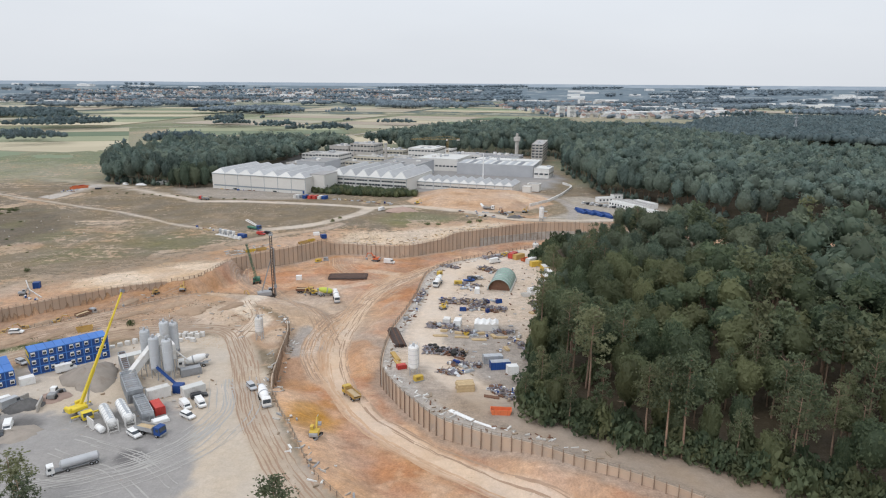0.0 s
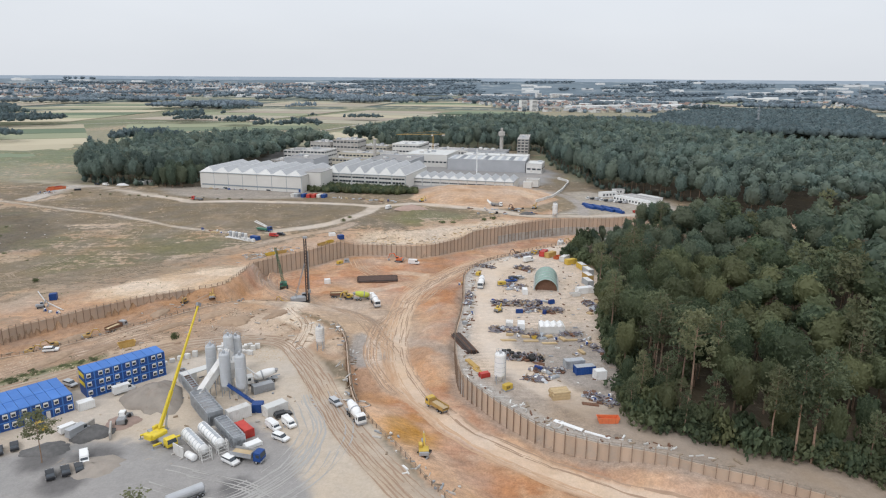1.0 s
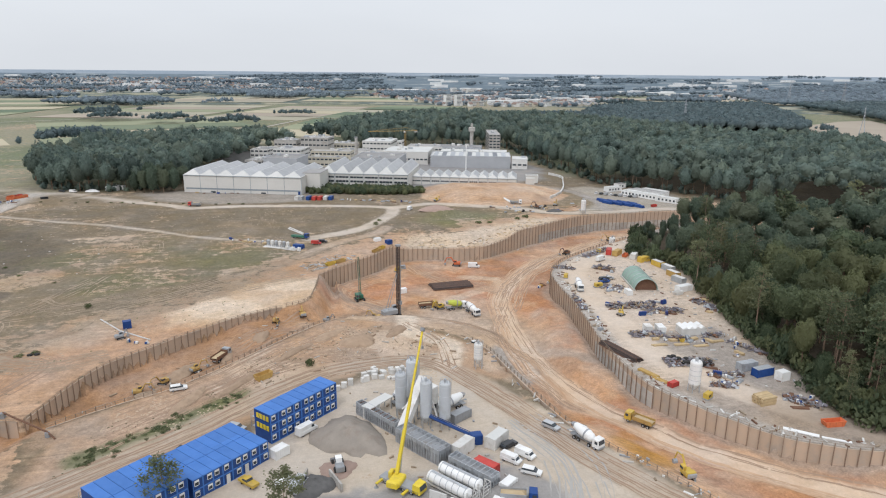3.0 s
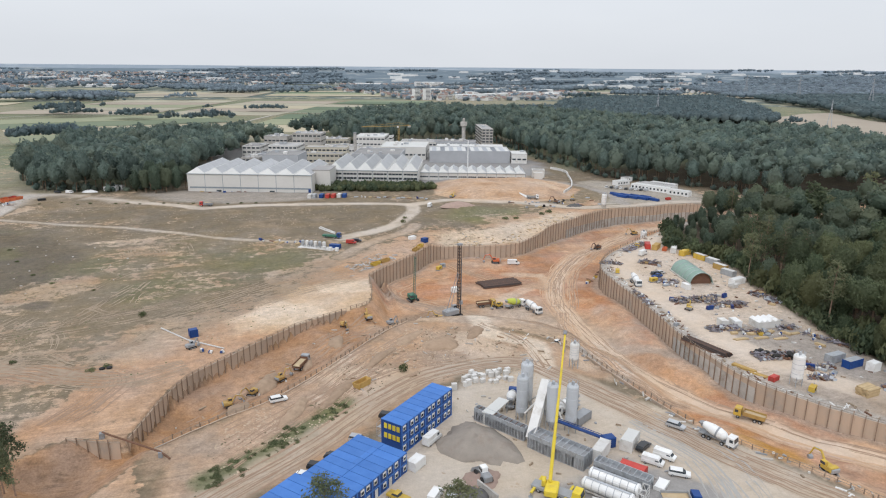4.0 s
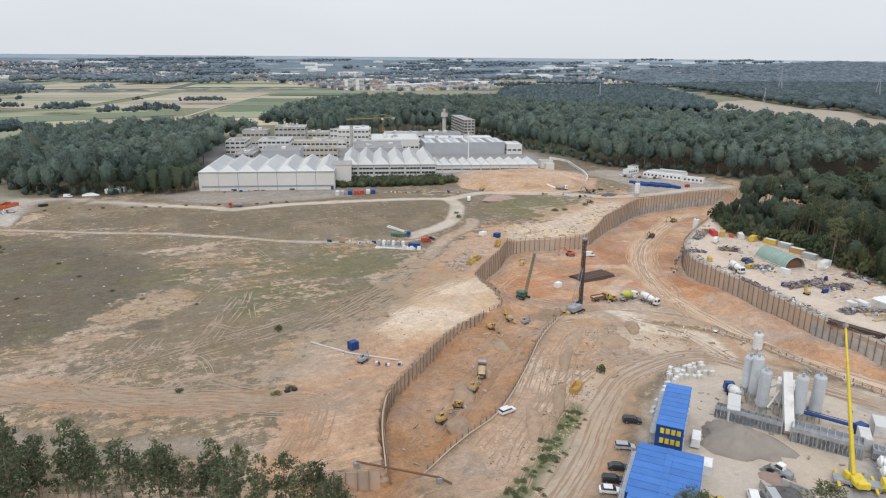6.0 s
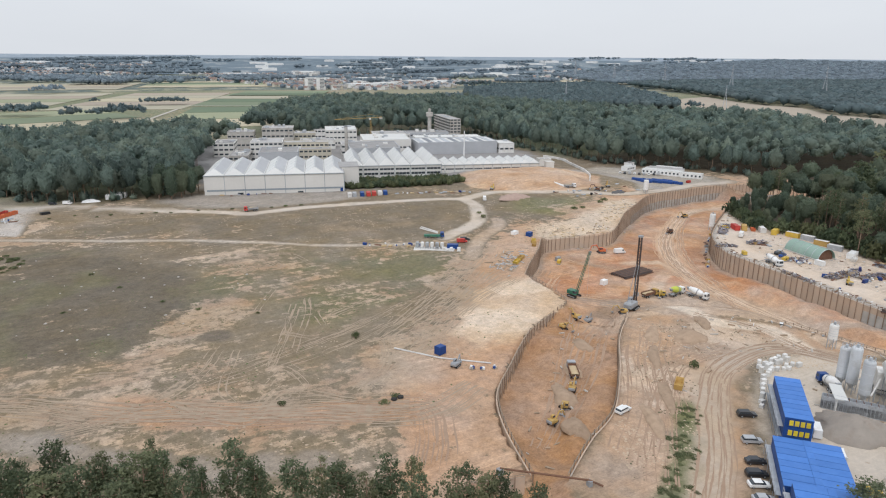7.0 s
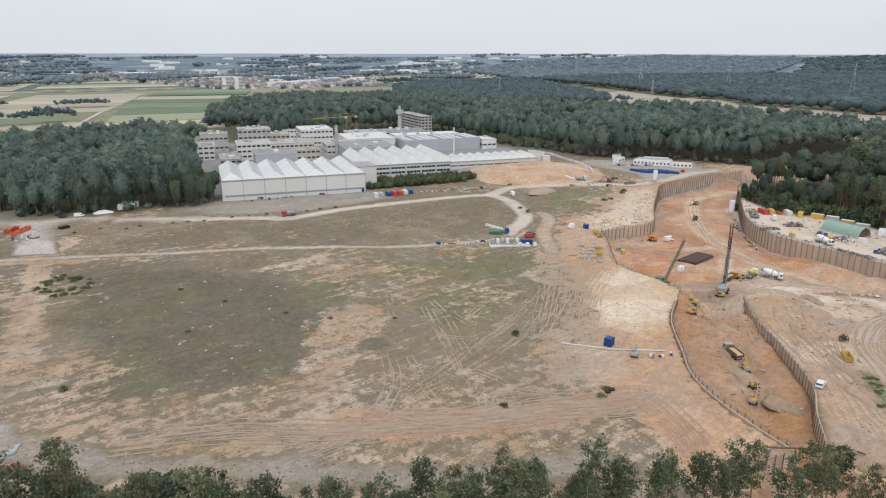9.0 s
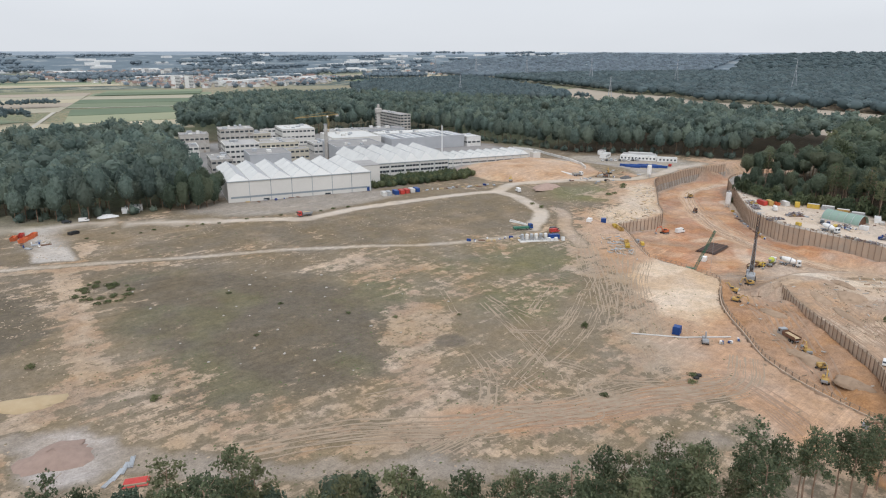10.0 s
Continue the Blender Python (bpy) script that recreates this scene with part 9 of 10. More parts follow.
def clutter(x, y, k, s=1.0):
    rz = float(yr.uniform(0, 180))
    if k == 0:
        pipe_stack(x, y, rz, "bundle of grey steel props on the ground", 2.8 * s, 2, 5, 0.14, M_GALV)
    elif k == 1:
        timber_stack(x, y, rz, "stack of pale timber boards on the ground", 2.6 * s, 3, 5, M_TIMBER, 0.2)
    elif k == 2:
        t = thing("formwork_stack", "violet-blue formwork panels leaning together", "formwork", settle(x, y, rz), "formwork stacks")
        for q in range(5):
            part("panel", Shape().box(-1.1 * s, -0.05, 0, 1.1 * s, 0.05, 1.3 * s, pose(0, -0.5 + q * 0.24, 0, -14 + q * 3)), M_PURPLE if q % 2 else M_DKBLUE, t)
    elif k == 3:
        timber_stack(x, y, rz, "rusty steel beams in a low stack", 3.6 * s, 2, 4, M_RUST, 0.24)
    elif k == 4:
        t = thing("pallet", "pale boxes and sacks on a timber pallet", "pallet", settle(x, y, rz), "pallets")
        part("deck", Shape().box(-0.7 * s, -0.6 * s, 0.0, 0.7 * s, 0.6 * s, 0.15), M_OLDTIMBER, t)
        for q in range(4):
            a, b = yr.uniform(-0.4, 0.3) * s, yr.uniform(-0.4, 0.3) * s
            part("box", Shape().box(a - 0.3, b - 0.25, 0.15, a + 0.35, b + 0.3, 0.15 + yr.uniform(0.4, 1.0), bevel=0.05), (M_WHITE, M_DIRTYWHITE, M_CONC, M_DKBLUE)[q], t)
    elif k == 5:
        t = thing("tyre_stack", "used black tyres piled flat", "tyres", settle(x, y, rz), "tyre stacks")
        for q in range(3):
            part("tyre", WHEEL_BIG, M_TYRE, t, m=pose(yr.uniform(-0.7, 0.7), yr.uniform(-0.7, 0.7), 0.28 + 0.45 * q, 90, 0, 0))
    elif k == 6:
        skip(x, y, rz, (M_OCHRE, M_YELLOW, M_GREYPAINT)[int(yr.integers(0, 3))], "small steel tipping skip on the ground", 1.8 * s, 1.2 * s, 0.9)
    else:
        t = thing("drum", "blue steel drum standing on the ground", "drum", settle(x, y, rz), "drums")
        part("shell", Shape().lathe([(0.28, 0), (0.3, 0.3), (0.28, 0.32), (0.3, 0.62), (0.28, 0.9)], 10), M_DKBLUE if yr.random() < 0.6 else M_WHITE, t)


ROWS_ = [((0.1, 238.6), (22.7, 238.1), 15, (2, 0, 2, 4, 3, 2, 7)), ((7.0, 228.4), (20, 228.4), 10, (2, 3, 0, 4, 1)), ((-3.8, 213.7), (6, 211.5), 9, (0, 3, 4, 7, 6)), ((0, 207.6), (19, 203.8), 11, (1, 4, 1, 6, 0)),
         ((-3.7, 193.6), (7.2, 188.2), 13, (5, 5, 5, 3)), ((-1.5, 191.0), (6.5, 186.6), 9, (5, 5, 3)), ((2.0, 182.5), (10.5, 180.5), 10, (4, 3, 2, 4, 0)), ((2.6, 177.6), (9.0, 177.0), 7, (4, 0, 3)),
         ((26.8, 205.2), (18.4, 190.5), 8, (4, 1, 4)), ((8.5, 256.0), (12.0, 251.6), 6, (4, 0, 4)), ((17.0, 285.0), (22.0, 276.0), 8, (3, 0, 6, 3)), ((41.2, 241.6), (31.4, 224.8), 9, (3, 1, 4, 0)),
         ((16.8, 167.0), (13.6, 161.4), 7, (4, 3, 4)), ((18.5, 160.4), (20.5, 166.5), 4, (4, 3)), ((4, 296), (40, 322), 12, (3, 4, 0, 6)), ((-8, 283), (3, 294), 8, (4, 6, 3)), ((-7, 250), (-9, 225), 6, (4, 0, 7))]
for a, b, n_, ks in ROWS_:
    n_ = (n_ * 2 + 2) // 3
    for i in range(n_):
        u = (i + 0.5) / n_
        clutter(a[0] + (b[0] - a[0]) * u + yr.uniform(-0.6, 0.6), a[1] + (b[1] - a[1]) * u + yr.uniform(-0.9, 0.9), ks[i % len(ks)], float(yr.uniform(0.75, 1.15)))
for x, y, rz, L, W, h, n_, label in ((8.5, 237.0, -4, 17, 4.2, 1.7, 200, "violet-grey heap of formwork parts and props"), (17, 230.5, -10, 13, 4.5, 1.4, 150, "tangled heap of grey formwork and boards"), (0.8, 212.0, -12, 10, 4.0, 1.3, 130, "mixed heap of props and boards"), (9.0, 206.8, -8, 6, 2.4, 1.0, 50, "low heap of scrap metal"),
                                     (21.0, 207.5, -8, 7, 3.0, 1.0, 70, "dark heap of pipes beside the tent"), (1.5, 190.6, -14, 13, 4.2, 1.5, 190, "brown-grey heap of couplings and rings"), (8.0, 182.0, -15, 8, 2.6, 0.9, 70, "low scattered heap of scrap"), (2.5, 176.5, -20, 6, 2.8, 0.8, 60, "pale scattered heap of sheets"),
                                     (20.5, 281.5, -34, 8, 3.6, 1.6, 90, "heap of bent steel beside the arched shed"), (4.0, 285.0, -30, 9, 3.2, 1.0, 70, "pale heap of rubble at the rim"), (28, 305, 32, 20, 3.4, 1.1, 130, "scattered heap of site scrap along the track"), (17.0, 164.0, -50, 9, 4.0, 0.9, 100, "brown heap of scrap beside the orange skip"),
                                     (36.0, 233.0, -80, 13, 3.6, 1.0, 100, "heap of brushwood and scrap at the wood's rim"), (25.5, 197, -70, 12, 2.4, 0.8, 60, "low heap of boards at the wood's rim"), (12, 258, -30, 9, 5, 0.8, 80, "pale scattered heap of slabs"), (-8.0, 244, 80, 14, 2.0, 0.9, 70, "grey heap of slabs along the rim")):
    scrap_heap(x, y, rz, L, W, h, label, n_)
tent = thing("store_tent", "white sheeted store tent with a folded roof", "tent", settle(15.4, 211.0, -5))
part("wall", Shape().box(-4.0, -2.4, 0, 4.0, 2.4, 2.2), M_DIRTYWHITE, tent)
for k in range(4):
    part("roof", Shape().add([(-4 + 2 * k, -2.5, 2.2), (-2 + 2 * k, -2.5, 2.2), (-2 + 2 * k, 2.5, 2.2), (-4 + 2 * k, 2.5, 2.2), (-3 + 2 * k, -2.3, 2.9), (-3 + 2 * k, 2.3, 2.9)], [(0, 1, 4), (1, 2, 5, 4), (2, 3, 5), (3, 0, 4, 5)]), M_WHITE, tent)
container(5.8, 213.2, 80, M_WHITE, "white store cabin among the formwork", L=3.8, name="site_cabin", group="site cabins")
container(2.2, 214.6, 80, M_DIRTYWHITE, "pale store cabin among the formwork", L=3.0, name="site_cabin", group="site cabins")
for x, y, rz in ((0.1, 203.8, 0), (7.0, 202.8, -3), (12.5, 201.0, 0), (19.5, 203.2, 2)):
    timber_stack(x, y, rz, "long pale timber laid out in a row", 4.6, 2, 4, M_TIMBER, 0.26)
ts = timber_stack(6.8, 166.0, 8, "large tidy block of pale timber beams", 4.6, 7, 11, M_TIMBER, 0.28)
container(17.4, 180.0, 8, M_DKBLUE, "dark blue store container at the wood's rim", top=M_GALV)
container(15.6, 184.2, 8, M_GALV, "grey roofed store container at the wood's rim", top=M_GALV)
container(20.6, 176.2, 10, M_WHITE, "white store cabin at the wood's rim", L=3.0, H=2.6, name="site_cabin", group="site cabins")
skip(15.4, 152.9, -5, M_ORANGE, "long orange-red skip beside the track", 5.4, 2.0, 1.4)
pipe_stack(5.4, 151.6, -42, "long white pipes lying along the rim", 7.5, 1, 4, 0.16, M_WHITE)
pipe_stack(11.0, 147.0, -35, "long white pipes lying along the rim", 6.0, 1, 3, 0.14, M_WHITE)
container(-12.0, 219.0, 20, M_GREYPAINT, "small dark box on the rim", L=1.4, W=1.0, H=1.0, name="tool_box", category="tool box", group="tool boxes")
# posts of old fence rails and planks along the rim
dr = np.random.default_rng(62)
M_EARTH = surface("brown_earth", (0.30, 0.215, 0.145), (0.40, 0.295, 0.205), 0.95, scale=0.6, dirt=(0.24, 0.175, 0.12))


def debris(name, label, spots, r, mats, smin=0.2, smax=1.2):
    """Loose planks, slabs and blocks lying about, each a little askew."""
    for mi, mat in enumerate(mats):
        sh = Shape()
        for i, (x, y) in enumerate(spots):
            if i % len(mats) != mi:
                continue
            L, W, H = r.uniform(smin, smax) * 2, r.uniform(0.12, 0.5), r.uniform(0.08, 0.4)
            sh.box(-L / 2, -W / 2, -0.05, L / 2, W / 2, H, pose(x, y, ground_at(x, y) + 0.02, r.uniform(-8, 8), r.uniform(-8, 8), r.uniform(0, 180)))
        tagged(new(name, sh.mesh(name, mat)), label, "debris", kind="stuff")


def along(line, n_, spread_, r):
    a = np.array(spline(line, 1.0)) if len(line) < 12 else np.array(line)
    k = r.integers(0, len(a), n_)
    return [(float(x), float(y)) for x, y in a[k] + r.normal(size=(n_, 2)) * spread_]


debris("site_debris", "loose planks and slabs along the rim of the pit", along([q for q in offset_line(EAST_WALL, -3.0).tolist() if 130 < q[1] < 330 and q[0] < 60], 260, 1.0, dr), dr, (M_OLDTIMBER, M_CONC, M_DIRTYWHITE, M_RUST))
debris("site_debris", "loose planks and slabs on the fenced lane", along([q for q in SOUTH_EDGE if q[1] < 230], 160, 1.8, dr), dr, (M_CONC, M_GREYPAINT, M_DIRTYWHITE, M_OLDTIMBER))
debris("site_debris", "planks and rubble on the sandy middle ground", [(dr.uniform(-160, -60), 0) for _ in range(0)] + [(float(x), float(y)) for x, y in scatter_points(dr, [(-60, 200), (-62, 228), (-90, 240), (-130, 205), (-118, 200), (-90, 214)], 4.6)], dr, (M_OLDTIMBER, M_EARTH, M_STONE))
heap("earth_mound", "low grey-brown gravel mound on the sandy ground", -88.5, 226, 6.0, 4.6, 1.3, M_EARTH, 20, 31, 0.35)
for i, (x, y, rx, ry, h) in enumerate(((-97, 233, 7, 2.2, 0.9), (-108, 222, 8, 1.8, 0.8), (-122, 205, 9, 1.8, 0.7), (-76, 232, 6, 2.4, 0.8), (-134, 198, 8, 2.0, 0.9), (-140, 222, 7, 3.0, 1.3), (-128, 233, 6, 2.2, 1.1), (-118, 240, 5, 2.4, 1.0), (-147, 209, 5, 3.0, 1.2))):
    heap("earth_mound", "long low bank of brown dug earth", x, y, rx, ry, h, M_EARTH, 42 + i * 5, 40 + i, 0.3)
debris("site_debris", "offcuts and stones on the terrace north of the pit", along([(-44, 344), (-18, 342), (6, 356), (30, 372)], 150, 4.0, dr), dr, (M_STONE, M_OLDTIMBER, M_SANDHEAP))
debris("site_debris", "offcuts lying about the storage yard", [(float(x), float(y)) for x, y in scatter_points(dr, [(0, 175), (24, 170), (30, 205), (36, 245), (44, 290), (10, 280), (2, 240)], 5.5)], dr, (M_OLDTIMBER, M_DIRTYWHITE, M_RUST, M_GREYPAINT), 0.15, 0.8)
debris("site_debris", "offcuts and stones on the trench floor", along([(-80, 256), (-110, 246), (-140, 222), (-158, 206)], 60, 5.0, dr), dr, (M_STONE, M_OLDTIMBER, M_EARTH))
debris("site_debris", "timber offcuts by the wall corner", along([(-100, 305), (-92, 312), (-84, 318)], 70, 3.0, dr), dr, (M_CONC, M_OLDTIMBER, M_GALV), 0.4, 2.0)
debris("site_debris", "offcuts round the concrete plant", [(float(x), float(y)) for x, y in scatter_points(dr, [(-86, 152), (-66, 138), (-58, 165), (-72, 185), (-94, 196), (-100, 176)], 4.2)], dr, (M_OLDTIMBER, M_CONC, M_GREYPAINT), 0.15, 0.7)
# concrete blocks stacked behind the offices
for i, (x, y) in enumerate([(float(a), float(b)) for a, b in scatter_points(dr, [(-92, 199), (-78, 198), (-76, 204), (-90, 206)], 2.0)] + [(-94 - k * 1.8, 198 - k * 1.2) for k in range(8)]):
    b = thing("concrete_block", "pale precast concrete block stacked in rows", "concrete block", settle(x, y, float(dr.uniform(-20, 40))), "concrete blocks")
    part("block", Shape().box(-0.7, -0.5, 0, 0.7, 0.5, float(dr.uniform(0.7, 1.9)), bevel=0.05), M_DIRTYWHITE, b)

# ---- machines in the pit ----
rig = thing("drilling_rig", "tall dark drilling rig on crawler tracks with a high mast", "drilling rig", settle(-71.8, 265.4, 20, 0.0))
tracks(rig, 4.6, 1.6, 0.8, 1.0)
part("house", Shape().box(-3.6, -1.6, 1.2, 1.2, 1.6, 2.9, bevel=0.15), M_GREYPAINT, rig)
part("counterweight", Shape().box(-4.4, -1.5, 1.2, -3.5, 1.5, 2.7, bevel=0.15), M_GREYPAINT, rig)
c = part("cab", Shape().box(0.2, 0.6, 2.0, 1.8, 1.8, 3.8, bevel=0.12), M_GREYPAINT, rig)
part("cab_glass", Shape().box(0.3, 0.58, 2.5, 1.84, 1.83, 3.5), M_GLASS, c)
mh = 18.4 - ground_at(-71.8, 265.4)
mast = Shape()
for sx in (-0.4, 0.4):
    for sy in (-0.45, 0.45):
        mast.box(2.1 + sx - 0.12, sy - 0.12, 0.3, 2.1 + sx + 0.12, sy + 0.12, mh)
for k in range(int(mh / 1.2)):
    mast.tube((1.7, -0.45, 0.4 + k * 1.2), (1.7, 0.45, 1.6 + k * 1.2), 0.06, n=4).tube((2.5, 0.45, 0.4 + k * 1.2), (2.5, -0.45, 1.6 + k * 1.2), 0.06, n=4)
    mast.tube((1.7, -0.45, 0.4 + k * 1.2), (2.5, -0.45, 1.6 + k * 1.2), 0.06, n=4).tube((2.5, 0.45, 0.4 + k * 1.2), (1.7, 0.45, 1.6 + k * 1.2), 0.06, n=4)
part("mast", mast, M_REBAR, rig)
part("mast_head", Shape().box(1.4, -0.7, mh, 3.0, 0.7, mh + 0.6), M_GREYPAINT, rig)
part("kelly_bar", Shape().tube((3.0, 0, -0.2), (3.0, 0, mh * 0.8), 0.25, n=8), M_GREYPAINT, rig)
part("rotary_head", Shape().box(2.4, -0.7, 4.0, 3.5, 0.7, 5.4, bevel=0.1), M_GREYPAINT, rig)
part("back_stay", Shape().tube((-2.6, -0.9, 2.8), (1.7, -0.4, mh * 0.62), 0.12, n=6).tube((-2.6, 0.9, 2.8), (1.7, 0.4, mh * 0.62), 0.12, n=6), M_GREYPAINT, rig)

gc = thing("crawler_crane", "green crawler crane with a slanting lattice boom", "crawler crane", settle(-82.0, 285.2, -80))
tracks(gc, 4.0, 1.4, 0.7, 0.9)
part("house", Shape().box(-2.6, -1.3, 1.1, 1.2, 1.3, 2.5, bevel=0.15), M_GREEN, gc)
c = part("cab", Shape().box(0.3, -1.6, 1.2, 1.7, -0.5, 2.9, bevel=0.1), M_GREEN, gc)
part("cab_glass", Shape().box(0.5, -1.63, 1.8, 1.73, -0.48, 2.7), M_GLASS, c)
inv = gc.matrix_world.inverted()
tip, foot = inv @ Vector((-83.2, 276.9, 12.1)), Vector((1.0, 0, 1.6))
lat = Shape()
d = tip - foot
q = Matrix.Translation(foot) @ d.to_track_quat("Z", "Y").to_matrix().to_4x4()
L = d.length
for sx in (-0.4, 0.4):
    for sy in (-0.4, 0.4):
        lat.tube((sx, sy, 0), (sx * 0.7, sy * 0.7, L), 0.09, n=4, m=q)
for k in range(int(L / 0.9)):
    lat.tube((-0.4, -0.4, k * 0.9), (0.4, -0.4, k * 0.9 + 0.9), 0.05, n=4, m=q).tube((-0.4, 0.4, k * 0.9), (0.4, 0.4, k * 0.9 + 0.9), 0.05, n=4, m=q)
part("boom", lat, M_GREEN, gc)
part("cable", Shape().tube(tip, (tip.x, tip.y, 2.0), 0.04, n=4), M_GREYPAINT, gc)
bx = container(-64.0, 288.4, 10, M_WHITE, "small white tank box in the pit", L=2.4, W=1.8, H=2.0, name="tank_box", category="tank")
mixer_truck(settle(-47.4, 266.6, 8), "mixer truck with a lime-green drum and white cab", drum=M_LIME)
mixer_truck(settle(-42.8, 260.6, -75), "white mixer truck driving down into the pit")
excavator(-53.6, 268.0, 190, M_YELLOW, "dusty yellow excavator beside the mixer truck", 0.8, 20, 0.85)
dump_truck(settle(-57.6, 270.2, 0), "dusty brown tipper beside the drilling rig", M_OCHRE, M_RUST)
rebar_pile(-42.6, 294.6, 4, 17.0, 9.0, 0.9, "broad dark pile of reinforcing steel on the pit floor")
excavator(-78.6, 263.0, 150, M_OCHRE, "brown excavator beside the drilling rig", 0.9, 0, 0.8)
generator(-61.0, 319.5, 40, M_YELLOW, "yellow compressor below the pile wall", 3.0)
generator(-58.0, 324.0, 10, M_GREYPAINT, "grey compressor below the pile wall", 2.4)
excavator(-32.8, 323.4, 160, M_ORANGE, "orange-red excavator below the north wall", 1.0, 0, 1.0)
car(-25.7, 318.9, -15, "bigvan", M_WHITE, "white van on the pit floor")
for x, y, rz, sl in ((-113.6, 253.8, 250, 30), (-135.8, 223.6, 40, 0), (-143.6, 217.4, 160, 60), (-149.5, 214.5, 30, -20)):
    excavator(x, y, rz, M_OCHRE, "dusty yellow excavator digging on the trench floor", 1.0, sl, 0.72)
dump_truck(settle(-129.4, 231.0, 60), "grey tractor and tipping trailer in the trench", M_GALV, M_RUST)
excavator(-104.6, 258.6, 100, M_OCHRE, "brown excavator at the mouth of the trench", 0.8, 0, 0.8)
excavator(-96.0, 262.0, 20, M_GREYPAINT, "small grey drill carrier on the trench floor", 0.7, 0, 0.7)
dump_truck(settle(-24.6, 171.2, 125), "yellow dump truck on the haul road", M_YELLOW, M_OCHRE)
excavator(-29.4, 143.6, 60, M_YELLOW, "yellow excavator digging in the orange slope", 1.0, 30, 0.9)
excavator(28.0, 337.0, 200, M_RUST, "rusty excavator far along the pit floor", 0.9, 0, 0.9)
excavator(62.0, 357.0, 170, M_OCHRE, "ochre excavator far along the pit floor", 0.9, 0, 0.9)
pb = thing("pipe_bridge", "dark steel pipe laid across the trench end", "pipe bridge")
g = ground_at(-176, 203) + 1.2
part("pipe", Shape().path([(-176.0, 199.0, g), (-163.0, 187.2, g), (-161.0, 185.4, g - 0.9)], 0.22, 8), M_RUST, pb)
part("support", Shape().box(-176.6, 198.2, g - 2.2, -175.6, 199.4, g).box(-163.4, 186.6, g - 2.2, -162.6, 187.6, g), M_GREYPAINT, pb)
skip(-116.4, 206.0, 35, M_OCHRE, "large ochre skip on the sandy ground", 5.0, 2.0, 1.6)
skip(-91.4, 309.6, 35, M_YELLOW, "yellow skip behind the pile wall", 5.0, 1.8, 1.2)
skip(-87.0, 312.8, 35, M_OCHRE, "ochre skip behind the pile wall", 5.0, 1.8, 1.2)
skip(-69.6, 326.6, 50, M_OCHRE, "ochre skip beside the blue cabin", 5.5, 1.8, 1.2)
skip(-66.6, 331.0, 50, M_YELLOW, "yellow skip beside the blue cabin", 4.5, 1.8, 1.2)
container(-61.8, 340.6, 30, M_DKBLUE, "small blue cabin at the wall corner", L=2.6, W=2.2, H=2.2, name="site_cabin", group="site cabins")
container(-66.5, 345.5, 20, M_WHITE, "small white cabin at the wall corner", L=3.0, W=2.0, H=1.6, name="site_cabin", group="site cabins")

# ---- on the field ----
container(-159.4, 252.2, 15, M_DKBLUE, "small dark blue cabin on the sandy field", L=2.3, W=2.0, H=2.4, name="site_cabin", group="site cabins")
part_pipe = thing("drain_pipe", "pale drain pipe lying across the field", "pipe")
part("pipe", Shape().path([(-169.3, 261.2, ground_at(-169.3, 261.2) + 0.25), (-161.0, 249.6, ground_at(-161, 249.6) + 0.25), (-150.5, 240.0, ground_at(-150.5, 240) + 0.25)], 0.22, 7), M_DIRTYWHITE, part_pipe)
excavator(-159.6, 243.4, 30, M_GREYPAINT, "small grey drilling machine on the field", 0.6, 0, 0.7)
for x, y in ((-154.2, 238.6), (-151.0, 237.4), (-156.6, 240.0)):
    clutter(x, y, 4)
silo_pad = thing("base_slab", "pale concrete slab under the row of mortar silos", "concrete slab", settle(-111.4, 341.4, -34))
part("slab", Shape().box(-8.6, -2.4, -0.2, 8.6, 2.4, 0.22), M_DIRTYWHITE, silo_pad)
for k in range(6):
    t = thing("mortar_bin", "pale grey mortar bin standing in a row", "mortar bin", silo_pad.matrix_world @ pose(-7.2 + k * 2.1, 0.2, 0.22), "mortar bins")
    part("shell", Shape().lathe([(0.4, 0.3), (0.8, 0.9), (0.8, 2.5), (0.5, 2.8)], 12), M_DIRTYWHITE if k % 2 else M_GALV, t)
    part("frame", Shape().box(-0.8, -0.8, 0, -0.65, -0.65, 1.4).box(0.65, -0.8, 0, 0.8, -0.65, 1.4).box(-0.8, 0.65, 0, -0.65, 0.8, 1.4).box(0.65, 0.65, 0, 0.8, 0.8, 1.4), M_GREYPAINT, t)
container(-103.8, 338.8, -34, M_DKBLUE, "blue mixing container beside the mortar bins", L=4.6, H=1.9)
for k in range(3):
    container(-109 + k * 2.6, 337.4 - k * 1.8, -34, M_WHITE, "small white bin beside the mortar bins", L=1.2, W=1.0, H=1.6, name="tank_box", category="tank", group="white bins")
pt = thing("pump_truck", "dark green boom pump truck with its boom folded back", "pump truck", settle(-102.6, 357.2, -32), "lorries")
part("chassis", Shape().box(-4.5, -1.1, 0.7, 3.2, 1.1, 1.5), M_GREEN, pt)
lorry_cab(pt, 3.6, M_DKBLUE)
part("boom", Shape().tube((1.6, 0, 2.2), (-6.5, 0, 4.4), 0.3, n=6).tube((1.6, 0.5, 2.6), (-6.0, 0.5, 4.9), 0.22, n=6), M_DIRTYWHITE, pt)
wheels(pt, [(x, s * 0.95) for x in (3.4, 1.8, -2.2, -3.4) for s in (-1, 1)], WHEEL_TRUCK, 0.48)
car(-92.4, 347.2, -20, "estate", M_DARK, "dark car beside the mortar bins")
car(-95.6, 344.6, -20, "van", M_RED, "dark red van beside the mortar bins")
